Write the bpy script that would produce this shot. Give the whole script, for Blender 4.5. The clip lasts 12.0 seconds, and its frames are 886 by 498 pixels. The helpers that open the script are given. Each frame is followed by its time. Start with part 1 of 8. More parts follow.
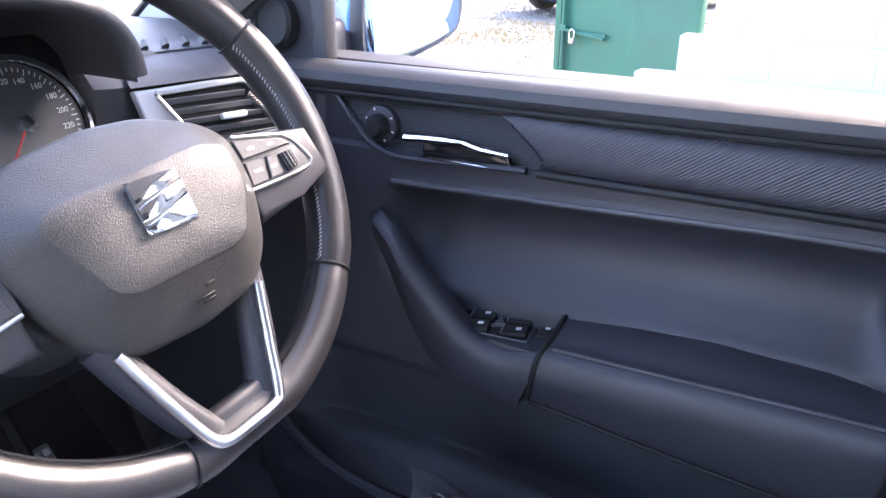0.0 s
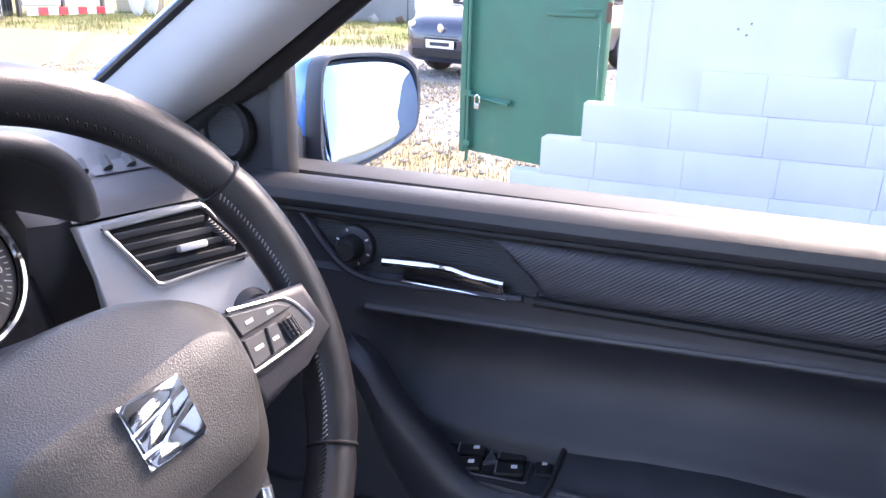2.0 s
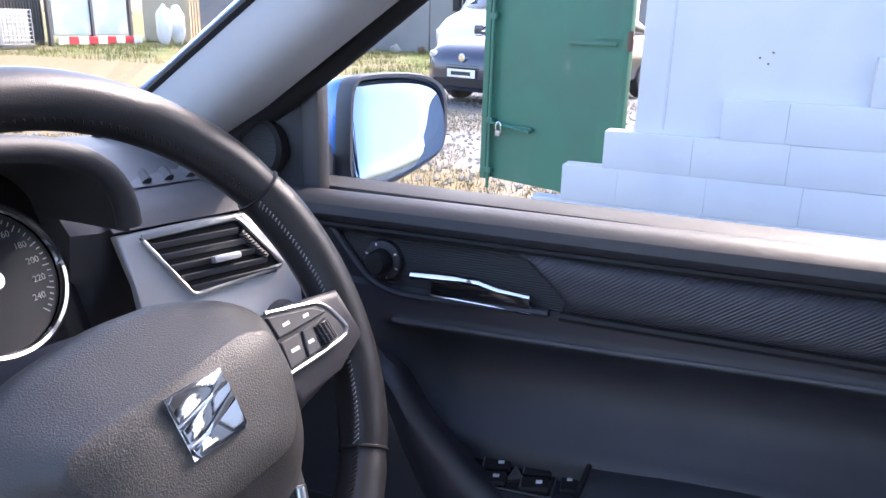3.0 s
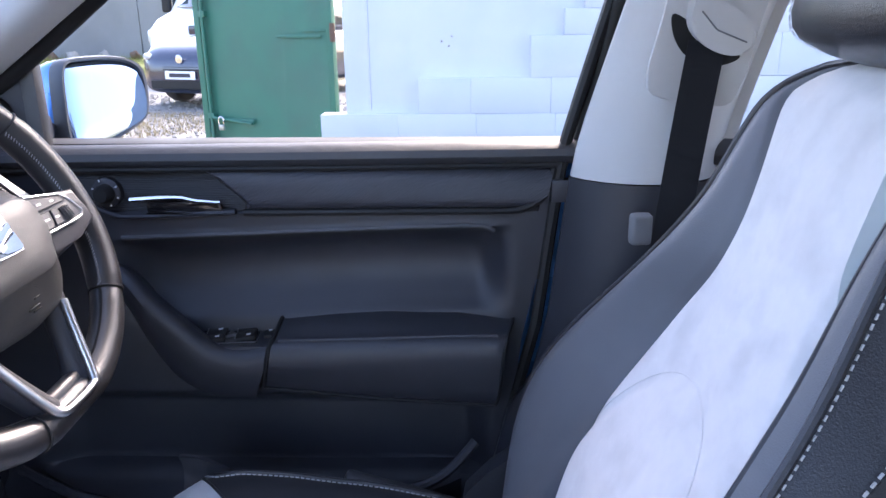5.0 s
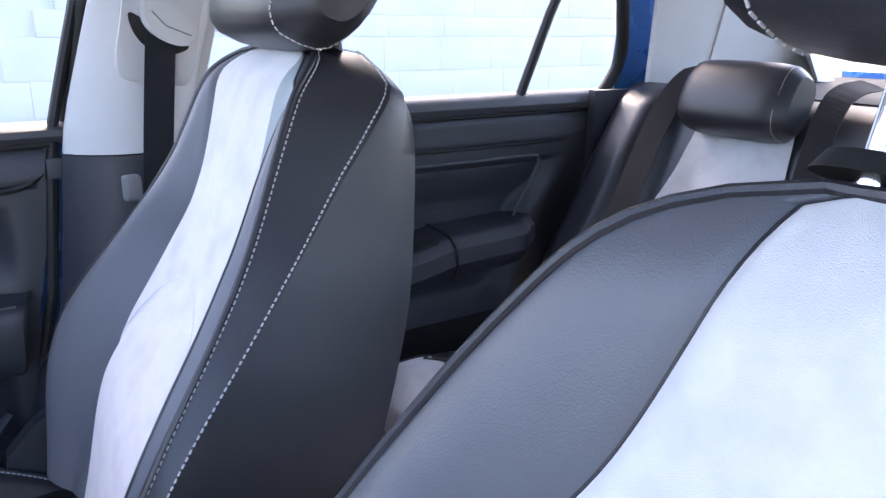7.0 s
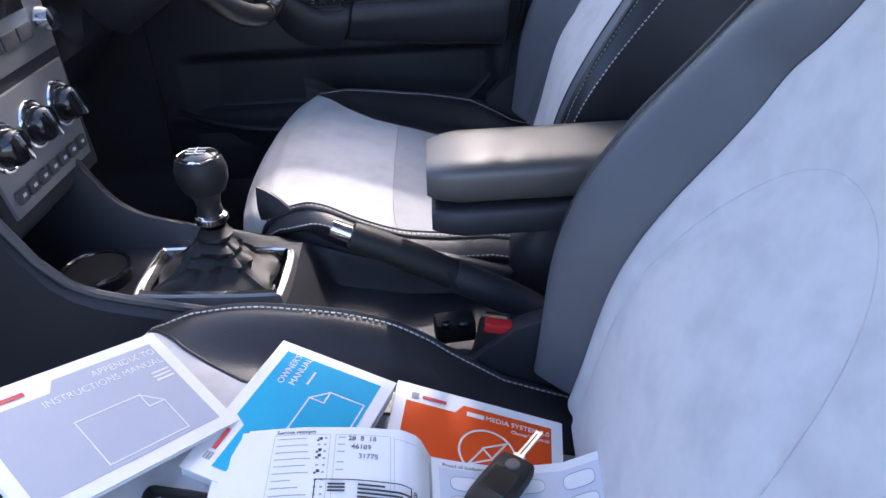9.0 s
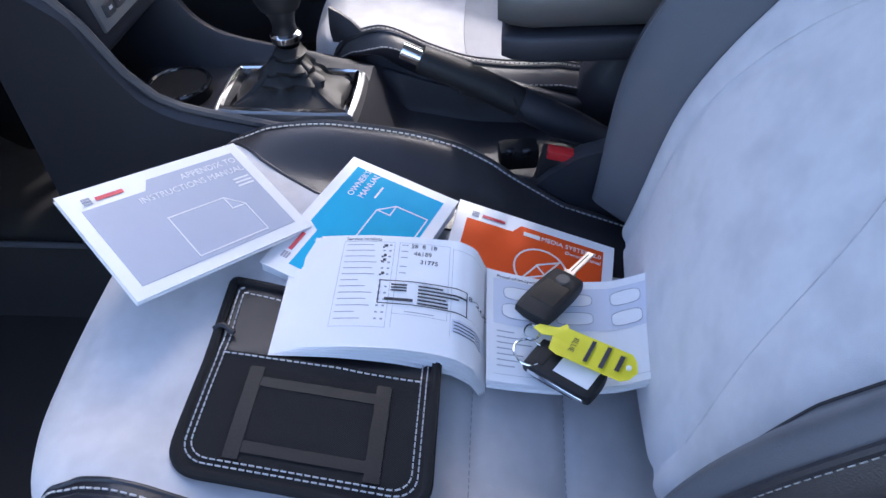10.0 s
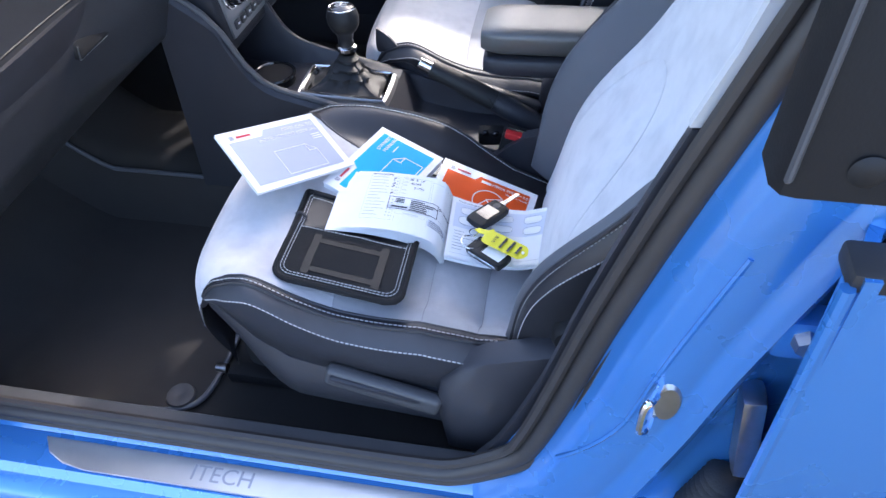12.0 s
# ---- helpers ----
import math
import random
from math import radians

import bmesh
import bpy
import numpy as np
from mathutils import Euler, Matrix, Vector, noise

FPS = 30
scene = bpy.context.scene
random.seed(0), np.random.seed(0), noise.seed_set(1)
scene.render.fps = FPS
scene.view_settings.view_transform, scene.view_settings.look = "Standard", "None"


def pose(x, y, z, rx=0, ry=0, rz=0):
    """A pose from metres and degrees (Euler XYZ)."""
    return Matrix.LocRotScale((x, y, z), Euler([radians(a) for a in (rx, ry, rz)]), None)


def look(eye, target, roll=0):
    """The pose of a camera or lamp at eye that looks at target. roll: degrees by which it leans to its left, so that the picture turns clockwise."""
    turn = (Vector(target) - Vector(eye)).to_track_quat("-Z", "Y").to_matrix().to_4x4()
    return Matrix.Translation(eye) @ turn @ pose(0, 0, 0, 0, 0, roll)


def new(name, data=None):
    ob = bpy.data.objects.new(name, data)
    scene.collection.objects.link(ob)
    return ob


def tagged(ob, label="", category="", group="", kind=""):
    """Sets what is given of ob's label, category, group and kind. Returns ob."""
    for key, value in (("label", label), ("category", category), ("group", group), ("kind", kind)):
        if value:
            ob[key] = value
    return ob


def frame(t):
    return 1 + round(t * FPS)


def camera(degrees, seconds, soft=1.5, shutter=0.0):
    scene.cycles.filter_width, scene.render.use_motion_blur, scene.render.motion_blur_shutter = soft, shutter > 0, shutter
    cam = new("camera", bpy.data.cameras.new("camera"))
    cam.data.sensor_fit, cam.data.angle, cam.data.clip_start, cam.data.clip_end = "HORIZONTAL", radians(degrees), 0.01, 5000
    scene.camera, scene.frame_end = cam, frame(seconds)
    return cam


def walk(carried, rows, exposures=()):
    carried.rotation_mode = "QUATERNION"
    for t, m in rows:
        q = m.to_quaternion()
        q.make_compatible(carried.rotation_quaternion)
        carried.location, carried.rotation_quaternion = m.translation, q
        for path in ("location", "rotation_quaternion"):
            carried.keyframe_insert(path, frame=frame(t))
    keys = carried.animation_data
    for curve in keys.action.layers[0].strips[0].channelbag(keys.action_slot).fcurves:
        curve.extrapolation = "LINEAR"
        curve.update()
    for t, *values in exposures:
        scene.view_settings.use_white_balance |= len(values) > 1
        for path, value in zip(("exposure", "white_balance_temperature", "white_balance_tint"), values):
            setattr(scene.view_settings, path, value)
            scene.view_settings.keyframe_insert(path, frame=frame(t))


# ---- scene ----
cam = camera(61.5, 12.0)

PATH = [
    (0, (0.083, 0.174, 1.099), (1.672, 1.095, 0.307), 0.1),
    (0.5, (0.097, 0.188, 1.1), (1.74, 0.989, 0.287), 0.5),
    (1, (0.096, 0.191, 1.103), (1.764, 0.926, 0.279), 0.7),
    (1.5, (0.107, 0.239, 1.144), (1.806, 0.938, 0.354), 1.3),
    (2, (0.126, 0.293, 1.143), (1.88, 0.991, 0.485), 1.4),
    (2.5, (0.122, 0.301, 1.138), (1.885, 1.036, 0.546), 1.4),
    (2.7, (0.12, 0.3, 1.139), (1.875, 1.058, 0.55), 1.5),
    (4.3, (-0.081, 0.212, 1.089), (1.761, 0.747, 0.522), -0.9),
    (4.5, (-0.129, 0.19, 1.094), (1.74, 0.613, 0.52), -1.0),
    (5, (-0.201, 0.123, 1.119), (1.705, 0.245, 0.528), -0.8),
    (5.5, (-0.224, 0.102, 1.121), (1.665, -0.171, 0.525), -0.4),
    (6, (-0.276, 0.095, 1.112), (1.517, -0.579, 0.538), 0.4),
    (6.5, (-0.362, 0.066, 1.119), (1.245, -0.836, 0.578), 0.2),
    (7, (-0.452, 0.145, 1.109), (1.14, -0.9, 0.534), 0.5),
    (7.5, (-0.565, 0.238, 1.112), (1.047, -0.608, 0.333), 1.1),
    (7.7, (-0.605, 0.243, 1.095), (1.014, -0.494, 0.225), -0.4),
    (9.3, (-0.817, 0.233, 1.07), (0.823, 0.387, -0.065), -3.6),
    (9.5, (-0.821, 0.227, 1.069), (0.751, 0.428, -0.151), -4.1),
    (10, (-0.837, 0.23, 1.075), (0.589, 0.439, -0.312), -4.7),
    (10.5, (-0.849, 0.231, 1.102), (0.533, 0.434, -0.33), -4.7),
    (11, (-0.894, 0.204, 1.187), (0.491, 0.439, -0.236), -4.4),
    (11.5, (-1.058, 0.159, 1.271), (0.336, 0.461, -0.13), -3.7),
    (12, (-1.25, 0.087, 1.35), (0.152, 0.391, -0.044), -2.8),
]
walk(cam, [(t, look(eye, target, roll)) for t, eye, target, roll in PATH], [(0, 3.95, 6850, 24), (1, 4.0, 6900, 26), (1.5, 3.75, 6950, 28), (2, 3.35, 6800, 25), (2.5, 2.85, 6600, 22), (4.5, 2.95, 6500, 22), (6, 3.35, 6750, 22), (7, 3.4, 6850, 22), (7.5, 3.1, 6700, 21), (9.5, 2.35, 6200, 18), (10.5, 2.25, 6000, 16), (11.3, 2.4, 6000, 16), (12, 2.8, 6250, 15)])

# ---- world and light ----
world = bpy.data.worlds.new("world")
scene.world = world
world.use_nodes = True
wn = world.node_tree
bg = wn.nodes["Background"]
sky = wn.nodes.new("ShaderNodeTexSky")
sky.sky_type = "NISHITA"
sky.sun_disc = False
SUN_EL, SUN_AZ = radians(39), radians(109)
sky.sun_elevation = SUN_EL
sky.sun_rotation = SUN_AZ
sky.altitude, sky.dust_density, sky.air_density = 50, 3.0, 0.9
bg.inputs["Strength"].default_value = 0.15
wn.links.new(sky.outputs["Color"], bg.inputs["Color"])
sun = new("sun", bpy.data.lights.new("sun", "SUN"))
sun.data.energy, sun.data.angle, sun.data.color = 0.68, radians(1.5), (1.0, 0.94, 0.86)
to_sun = Vector((math.sin(SUN_AZ) * math.cos(SUN_EL), math.cos(SUN_AZ) * math.cos(SUN_EL), math.sin(SUN_EL)))
sun.matrix_world = look(to_sun * 30, (0, 0, 0))


# ---- materials ----
def mat(name, col, rough=0.5, metal=0.0, col2=None, scale=40.0, bump=0.0, bscale=400.0, spec=0.5, coat=0.0, sheen=0.0, stain=None, sscale=6.0):
    """Principled surface: fine grain in colour and relief, and broad stains over it."""
    m = bpy.data.materials.new(name)
    m.use_nodes = True
    nt = m.node_tree
    p = nt.nodes["Principled BSDF"]
    p.inputs["Base Color"].default_value = (*col, 1)
    p.inputs["Roughness"].default_value = rough
    p.inputs["Metallic"].default_value = metal
    p.inputs["Specular IOR Level"].default_value = spec
    p.inputs["Coat Weight"].default_value = coat
    p.inputs["Coat Roughness"].default_value = 0.05
    if sheen:
        p.inputs["Sheen Weight"].default_value = sheen
        p.inputs["Sheen Roughness"].default_value = 0.5
    co = nt.nodes.new("ShaderNodeTexCoord")

    def grain(sc, detail=3.0):
        n = nt.nodes.new("ShaderNodeTexNoise")
        n.inputs["Scale"].default_value = sc
        n.inputs["Detail"].default_value = detail
        nt.links.new(co.outputs["Object"], n.inputs["Vector"])
        return n

    def mix(fac, a, b):
        x = nt.nodes.new("ShaderNodeMix")
        x.data_type = "RGBA"
        nt.links.new(fac, x.inputs[0])
        for s, v in ((6, a), (7, b)):
            if isinstance(v, tuple):
                x.inputs[s].default_value = (*v, 1)
            else:
                nt.links.new(v, x.inputs[s])
        return x.outputs[2]

    out = None
    if col2:
        out = mix(grain(scale).outputs["Fac"], col, col2)
    if stain:
        r = nt.nodes.new("ShaderNodeValToRGB")
        r.color_ramp.elements[0].position, r.color_ramp.elements[1].position = 0.45, 0.72
        nt.links.new(grain(sscale, 5.0).outputs["Fac"], r.inputs["Fac"])
        out = mix(r.outputs["Color"], out or col, stain)
    if out:
        nt.links.new(out, p.inputs["Base Color"])
    rn = nt.nodes.new("ShaderNodeMapRange")
    rn.inputs["To Min"].default_value, rn.inputs["To Max"].default_value = rough * 0.82, min(1.0, rough * 1.18)
    nt.links.new(grain(14.0, 4.0).outputs["Fac"], rn.inputs["Value"])
    nt.links.new(rn.outputs["Result"], p.inputs["Roughness"])
    if bump:
        b = nt.nodes.new("ShaderNodeBump")
        b.inputs["Strength"].default_value = bump
        b.inputs["Distance"].default_value = 0.001
        nt.links.new(grain(bscale, 2.0).outputs["Fac"], b.inputs["Height"])
        nt.links.new(b.outputs["Normal"], p.inputs["Normal"])
    return m


def ribbed(m, scale, strength, axis="z", rot=(0, 0, 0)):
    """Adds fine parallel ribs to a material's relief."""
    nt = m.node_tree
    p = nt.nodes["Principled BSDF"]
    co = nt.nodes.new("ShaderNodeTexCoord")
    mp = nt.nodes.new("ShaderNodeMapping")
    mp.inputs["Rotation"].default_value = [radians(a) for a in rot]
    w = nt.nodes.new("ShaderNodeTexWave")
    w.bands_direction = axis.upper()
    w.inputs["Scale"].default_value = scale
    b = nt.nodes.new("ShaderNodeBump")
    b.inputs["Strength"].default_value, b.inputs["Distance"].default_value = strength, 0.001
    nt.links.new(co.outputs["Object"], mp.inputs["Vector"])
    nt.links.new(mp.outputs["Vector"], w.inputs["Vector"])
    nt.links.new(w.outputs["Fac"], b.inputs["Height"])
    nt.links.new(b.outputs["Normal"], p.inputs["Normal"])
    return m


M = {}
M["leather"] = mat("black_leather", (0.022, 0.022, 0.026), 0.33, col2=(0.030, 0.030, 0.035), bump=0.35, bscale=900, stain=(0.024, 0.024, 0.028))
M["hub_skin"] = mat("airbag_skin", (0.040, 0.040, 0.040), 0.40, col2=(0.048, 0.048, 0.048), bump=0.5, bscale=1100)
M["leather_rim"] = mat("rim_leather", (0.015, 0.015, 0.017), 0.30, col2=(0.021, 0.021, 0.023), bump=0.22, bscale=1300, spec=0.65)
M["leather_grey"] = mat("grey_leather", (0.13, 0.135, 0.145), 0.5, col2=(0.16, 0.165, 0.175), bump=0.3, bscale=900, stain=(0.15, 0.155, 0.165))
M["leather_dark"] = mat("dark_grey_leather", (0.092, 0.097, 0.110), 0.42, col2=(0.108, 0.113, 0.126), bump=0.35, bscale=900, stain=(0.098, 0.102, 0.115))
M["leather_trim"] = mat("gusset_leather", (0.048, 0.049, 0.054), 0.42, col2=(0.060, 0.061, 0.066), bump=0.35, bscale=900, stain=(0.040, 0.041, 0.046))
M["suede_mid"] = mat("mid_grey_suede", (0.42, 0.425, 0.44), 0.85, col2=(0.48, 0.485, 0.50), scale=90, bump=0.5, bscale=1600, sheen=0.2, stain=(0.39, 0.395, 0.41), sscale=18)
# the pale suede with the shade of a curved slope put into its colour
M["suede_shade"] = mat("shaded_suede", (0.36, 0.41, 0.42), 0.85, col2=(0.42, 0.465, 0.475), scale=90, bump=0.5, bscale=1600, sheen=0.2, stain=(0.38, 0.42, 0.43), sscale=18)
M["thread_grey"] = mat("grey_thread", (0.28, 0.28, 0.3), 0.8)
M["suede"] = mat("light_grey_suede", (0.58, 0.575, 0.585), 0.9, col2=(0.66, 0.655, 0.665), scale=90, bump=0.5, bscale=1600, sheen=0.3, stain=(0.52, 0.52, 0.535), sscale=24)
M["plastic"] = mat("dark_grained_plastic", (0.026, 0.027, 0.034), 0.45, col2=(0.033, 0.034, 0.042), bump=0.3, bscale=1500, stain=(0.024, 0.025, 0.032))
M["plastic_soft"] = mat("soft_dash_plastic", (0.036, 0.037, 0.042), 0.42, col2=(0.044, 0.045, 0.050), bump=0.4, bscale=1300)
M["plastic_mid"] = mat("grey_plastic", (0.058, 0.059, 0.064), 0.45, col2=(0.070, 0.071, 0.076), bump=0.25, bscale=1400)
M["black"] = mat("matt_black_plastic", (0.012, 0.012, 0.013), 0.55, col2=(0.017, 0.017, 0.018), bump=0.2, spec=0.3)
M["gloss"] = mat("gloss_black_plastic", (0.012, 0.012, 0.014), 0.12, col2=(0.016, 0.016, 0.018), coat=0.5)
M["black_satin"] = mat("satin_black_plastic", (0.010, 0.010, 0.011), 0.45, col2=(0.014, 0.014, 0.015), bump=0.2, spec=0.2)
M["rubber"] = mat("black_rubber", (0.018, 0.017, 0.017), 0.6, col2=(0.03, 0.028, 0.027), bump=0.3, bscale=300, stain=(0.045, 0.042, 0.04))
M["seal"] = mat("door_seal_rubber", (0.03, 0.027, 0.026), 0.45, col2=(0.045, 0.04, 0.038), bump=0.2, bscale=200)
M["insert"] = ribbed(mat("ribbed_door_insert", (0.036, 0.037, 0.046), 0.42, col2=(0.045, 0.046, 0.055)), 110, 0.5, "z", (35, 0, 0))
M["rib_black"] = ribbed(mat("ribbed_black_plastic", (0.018, 0.018, 0.02), 0.45, col2=(0.024, 0.024, 0.026)), 130, 0.6, "z")
M["trim_light"] = mat("light_grey_pillar_trim", (0.50, 0.50, 0.50), 0.75, col2=(0.53, 0.53, 0.525), bump=0.3, bscale=1500, scale=120, stain=(0.5, 0.5, 0.5))
M["liner"] = mat("headliner_cloth", (0.62, 0.62, 0.61), 0.95, col2=(0.68, 0.68, 0.67), bump=0.4, bscale=1800, scale=200)
M["carpet"] = mat("dark_carpet", (0.018, 0.017, 0.017), 0.95, col2=(0.035, 0.033, 0.032), scale=500, bump=0.9, bscale=900, stain=(0.03, 0.028, 0.026))
M["mat"] = mat("floor_mat_pile", (0.022, 0.02, 0.02), 0.95, col2=(0.04, 0.037, 0.036), scale=700, bump=0.9, bscale=1300, stain=(0.034, 0.03, 0.028))
M["chrome"] = mat("chrome", (0.82, 0.83, 0.85), 0.08, 1.0)
M["silver"] = mat("satin_silver", (0.52, 0.53, 0.54), 0.3, 1.0, col2=(0.58, 0.585, 0.59))
M["silver_paint"] = mat("silver_painted_plastic", (0.66, 0.665, 0.67), 0.32, 0.35, col2=(0.70, 0.705, 0.71))
M["stack_silver"] = mat("gunmetal_painted_plastic", (0.27, 0.275, 0.28), 0.34, 0.5, col2=(0.31, 0.315, 0.32))
# black leather made paler and glossier to carry the sunlit sheen of the lid
M["pad_leather"] = mat("sunlit_armrest_leather", (0.080, 0.076, 0.070), 0.36, col2=(0.105, 0.100, 0.092), bump=0.3, bscale=900, spec=0.8, stain=(0.070, 0.067, 0.062))
M["gaiter"] = mat("gaiter_leather", (0.012, 0.012, 0.013), 0.55, col2=(0.018, 0.018, 0.019), bump=0.25, bscale=900, spec=0.4)
M["steel"] = mat("worn_steel", (0.5, 0.5, 0.5), 0.35, 1.0, col2=(0.35, 0.34, 0.33), scale=60)
M["alu"] = mat("brushed_sill_plate", (0.66, 0.67, 0.68), 0.36, 0.85, col2=(0.74, 0.74, 0.75), scale=30, stain=(0.6, 0.6, 0.61))
M["paint"] = mat("blue_car_paint", (0.040, 0.205, 0.54), 0.28, 0.35, col2=(0.060, 0.235, 0.60), scale=900, coat=1.0, stain=(0.05, 0.22, 0.57))
M["belt"] = ribbed(mat("seat_belt_webbing", (0.016, 0.017, 0.021), 0.75, col2=(0.022, 0.023, 0.028), spec=0.25), 260, 0.7, "z")
M["red"] = mat("red_button", (0.5, 0.02, 0.025), 0.35, col2=(0.56, 0.03, 0.03))
M["white_mark"] = mat("white_print", (0.75, 0.75, 0.75), 0.5)
M["thread"] = mat("light_thread", (0.42, 0.42, 0.42), 0.8, col2=(0.55, 0.55, 0.55), scale=900)
M["thread_dark"] = mat("dark_thread", (0.02, 0.02, 0.02), 0.8)
M["paper"] = mat("white_paper", (0.8, 0.8, 0.8), 0.55, col2=(0.84, 0.84, 0.835), stain=(0.77, 0.77, 0.775))
M["paper_grey"] = mat("grey_print", (0.42, 0.45, 0.53), 0.6, col2=(0.44, 0.47, 0.55), spec=0.25)
M["paper_blue"] = mat("blue_print", (0.0, 0.37, 0.56), 0.6, col2=(0.0, 0.41, 0.62), spec=0.2)
M["paper_orange"] = mat("orange_print", (0.68, 0.075, 0.006), 0.6, col2=(0.72, 0.085, 0.010), spec=0.2)
M["paper_tint"] = mat("grey_blue_tint_print", (0.6, 0.63, 0.7), 0.5, col2=(0.63, 0.66, 0.73))
M["ink"] = mat("black_ink", (0.03, 0.03, 0.04), 0.6)
M["ink_grey"] = mat("grey_ink", (0.35, 0.36, 0.4), 0.6)
M["ink_red"] = mat("red_ink", (0.55, 0.03, 0.05), 0.5)
M["tag"] = mat("yellow_paper_tag", (0.78, 0.70, 0.02), 0.5, col2=(0.83, 0.74, 0.03), stain=(0.75, 0.66, 0.02))
M["nylon"] = ribbed(mat("black_woven_nylon", (0.012, 0.012, 0.013), 0.7, col2=(0.018, 0.018, 0.020), spec=0.3), 330, 0.8, "diagonal")
M["vinyl"] = mat("black_vinyl", (0.012, 0.012, 0.015), 0.5, col2=(0.020, 0.020, 0.023), bump=0.3, bscale=60)
# blue base colour stands in for the blue sky in the reflection
M["mirror"] = mat("mirror_glass", (0.24, 0.32, 0.44), 0.015, 1.0)
M["wall"] = mat("white_painted_blockwork", (0.56, 0.56, 0.57), 0.85, col2=(0.60, 0.60, 0.605), scale=25, bump=0.7, bscale=60, stain=(0.52, 0.53, 0.55), sscale=3)
M["green"] = mat("green_painted_steel", (0.02, 0.13, 0.085), 0.45, col2=(0.025, 0.15, 0.1), scale=12, bump=0.2, bscale=80, stain=(0.03, 0.12, 0.085), sscale=4)
M["rust"] = mat("rusty_iron", (0.1, 0.06, 0.04), 0.8, col2=(0.16, 0.1, 0.07), bump=0.6, bscale=150)
M["grass"] = mat("grass_blades", (0.08, 0.11, 0.02), 0.8, col2=(0.15, 0.15, 0.035), scale=3)
M["grass_dry"] = mat("dry_grass_blades", (0.27, 0.21, 0.12), 0.85, col2=(0.22, 0.18, 0.085), scale=4)
M["rock"] = mat("gravel_stones", (0.19, 0.18, 0.165), 0.9, col2=(0.28, 0.265, 0.245), scale=8)
M["navy"] = mat("navy_car_paint", (0.012, 0.018, 0.045), 0.25, 0.3, coat=1.0, col2=(0.016, 0.022, 0.05))
M["white_car"] = mat("white_van_paint", (0.75, 0.76, 0.77), 0.3, coat=0.8, col2=(0.78, 0.79, 0.8))
M["lamp_glass"] = mat("headlamp_lens", (0.65, 0.68, 0.7), 0.1, 0.4, coat=1.0)
M["dark_glass"] = mat("tinted_car_glass", (0.03, 0.045, 0.05), 0.05, coat=1.0)
# car glass with the sky's reflection put into its base colour
M["pale_glass"] = mat("windscreen_reflecting_sky", (0.22, 0.3, 0.3), 0.05, coat=1.0)
M["container"] = mat("dark_container_steel", (0.05, 0.055, 0.065), 0.7, col2=(0.08, 0.08, 0.085), scale=2, bump=0.3, stain=(0.1, 0.07, 0.05), sscale=1)
M["graffiti"] = mat("weathered_blue_white_panel", (0.36, 0.42, 0.47), 0.8, col2=(0.2, 0.32, 0.44), scale=2.5, stain=(0.42, 0.42, 0.43), sscale=1.2)
M["tan"] = mat("tan_panel", (0.45, 0.36, 0.25), 0.8, col2=(0.5, 0.42, 0.3), scale=2)
M["cage"] = mat("galvanised_cage", (0.5, 0.51, 0.52), 0.5, 0.6)
M["ibc"] = mat("translucent_tank_plastic", (0.5, 0.5, 0.47), 0.6, col2=(0.55, 0.55, 0.5))
M["render_wall"] = mat("grey_cement_wall", (0.20, 0.20, 0.20), 0.9, col2=(0.27, 0.265, 0.26), scale=1.2, bump=0.5, bscale=30, stain=(0.16, 0.16, 0.16), sscale=0.4)


def glass(name, tint, rough=0.0):
    m = bpy.data.materials.new(name)
    m.use_nodes = True
    nt = m.node_tree
    nt.nodes.remove(nt.nodes["Principled BSDF"])
    tr = nt.nodes.new("ShaderNodeBsdfTransparent")
    tr.inputs["Color"].default_value = (*tint, 1)
    gl = nt.nodes.new("ShaderNodeBsdfGlossy")
    gl.inputs["Roughness"].default_value = rough
    fr = nt.nodes.new("ShaderNodeFresnel")
    fr.inputs["IOR"].default_value = 1.25
    mx = nt.nodes.new("ShaderNodeMixShader")
    nt.links.new(fr.outputs["Fac"], mx.inputs["Fac"])
    nt.links.new(tr.outputs["BSDF"], mx.inputs[1])
    nt.links.new(gl.outputs["BSDF"], mx.inputs[2])
    nt.links.new(mx.outputs["Shader"], nt.nodes["Material Output"].inputs["Surface"])
    return m


M["glass"] = glass("window_glass", (0.93, 0.96, 0.95))


# ---- mesh helpers ----
def obj(name, verts, faces, material, parent=None, label="", smooth=True):
    me = bpy.data.meshes.new(name)
    me.from_pydata([tuple(v) for v in verts], [], faces)
    me.materials.append(M[material])
    if smooth:
        me.polygons.foreach_set("use_smooth", [True] * len(me.polygons))
    me.update()
    me.validate()
    if smooth:
        me.set_sharp_from_angle(angle=radians(38))
    ob = new(name, me)
    under(ob, parent)
    if label:
        ob["label"] = label
    return ob


def under(ob, parent):
    """Makes ob a part of its parent, with its mesh left where it lies in the world."""
    ob.parent = parent
    if parent and parent.type == "EMPTY":
        ob.matrix_parent_inverse = Matrix.Translation(-Vector(parent.location))


def thing(name, label, category, at=(0, 0, 0), group="", kind=""):
    ob = new(name)
    ob.location = at
    ob.empty_display_size = 0.05
    return tagged(ob, label, category, group, kind)


def quads(nu, nv, wrap=False, base=0):
    """Faces of a grid of nu columns and nv rows, row by row."""
    out = []
    for j in range(nv - 1):
        for i in range(nu if wrap else nu - 1):
            k = (i + 1) % nu
            out.append((base + j * nu + i, base + j * nu + k, base + (j + 1) * nu + k, base + (j + 1) * nu + i))
    return out


def patch(fn, nu, nv):
    return [fn(i / (nu - 1), j / (nv - 1)) for j in range(nv) for i in range(nu)], quads(nu, nv)


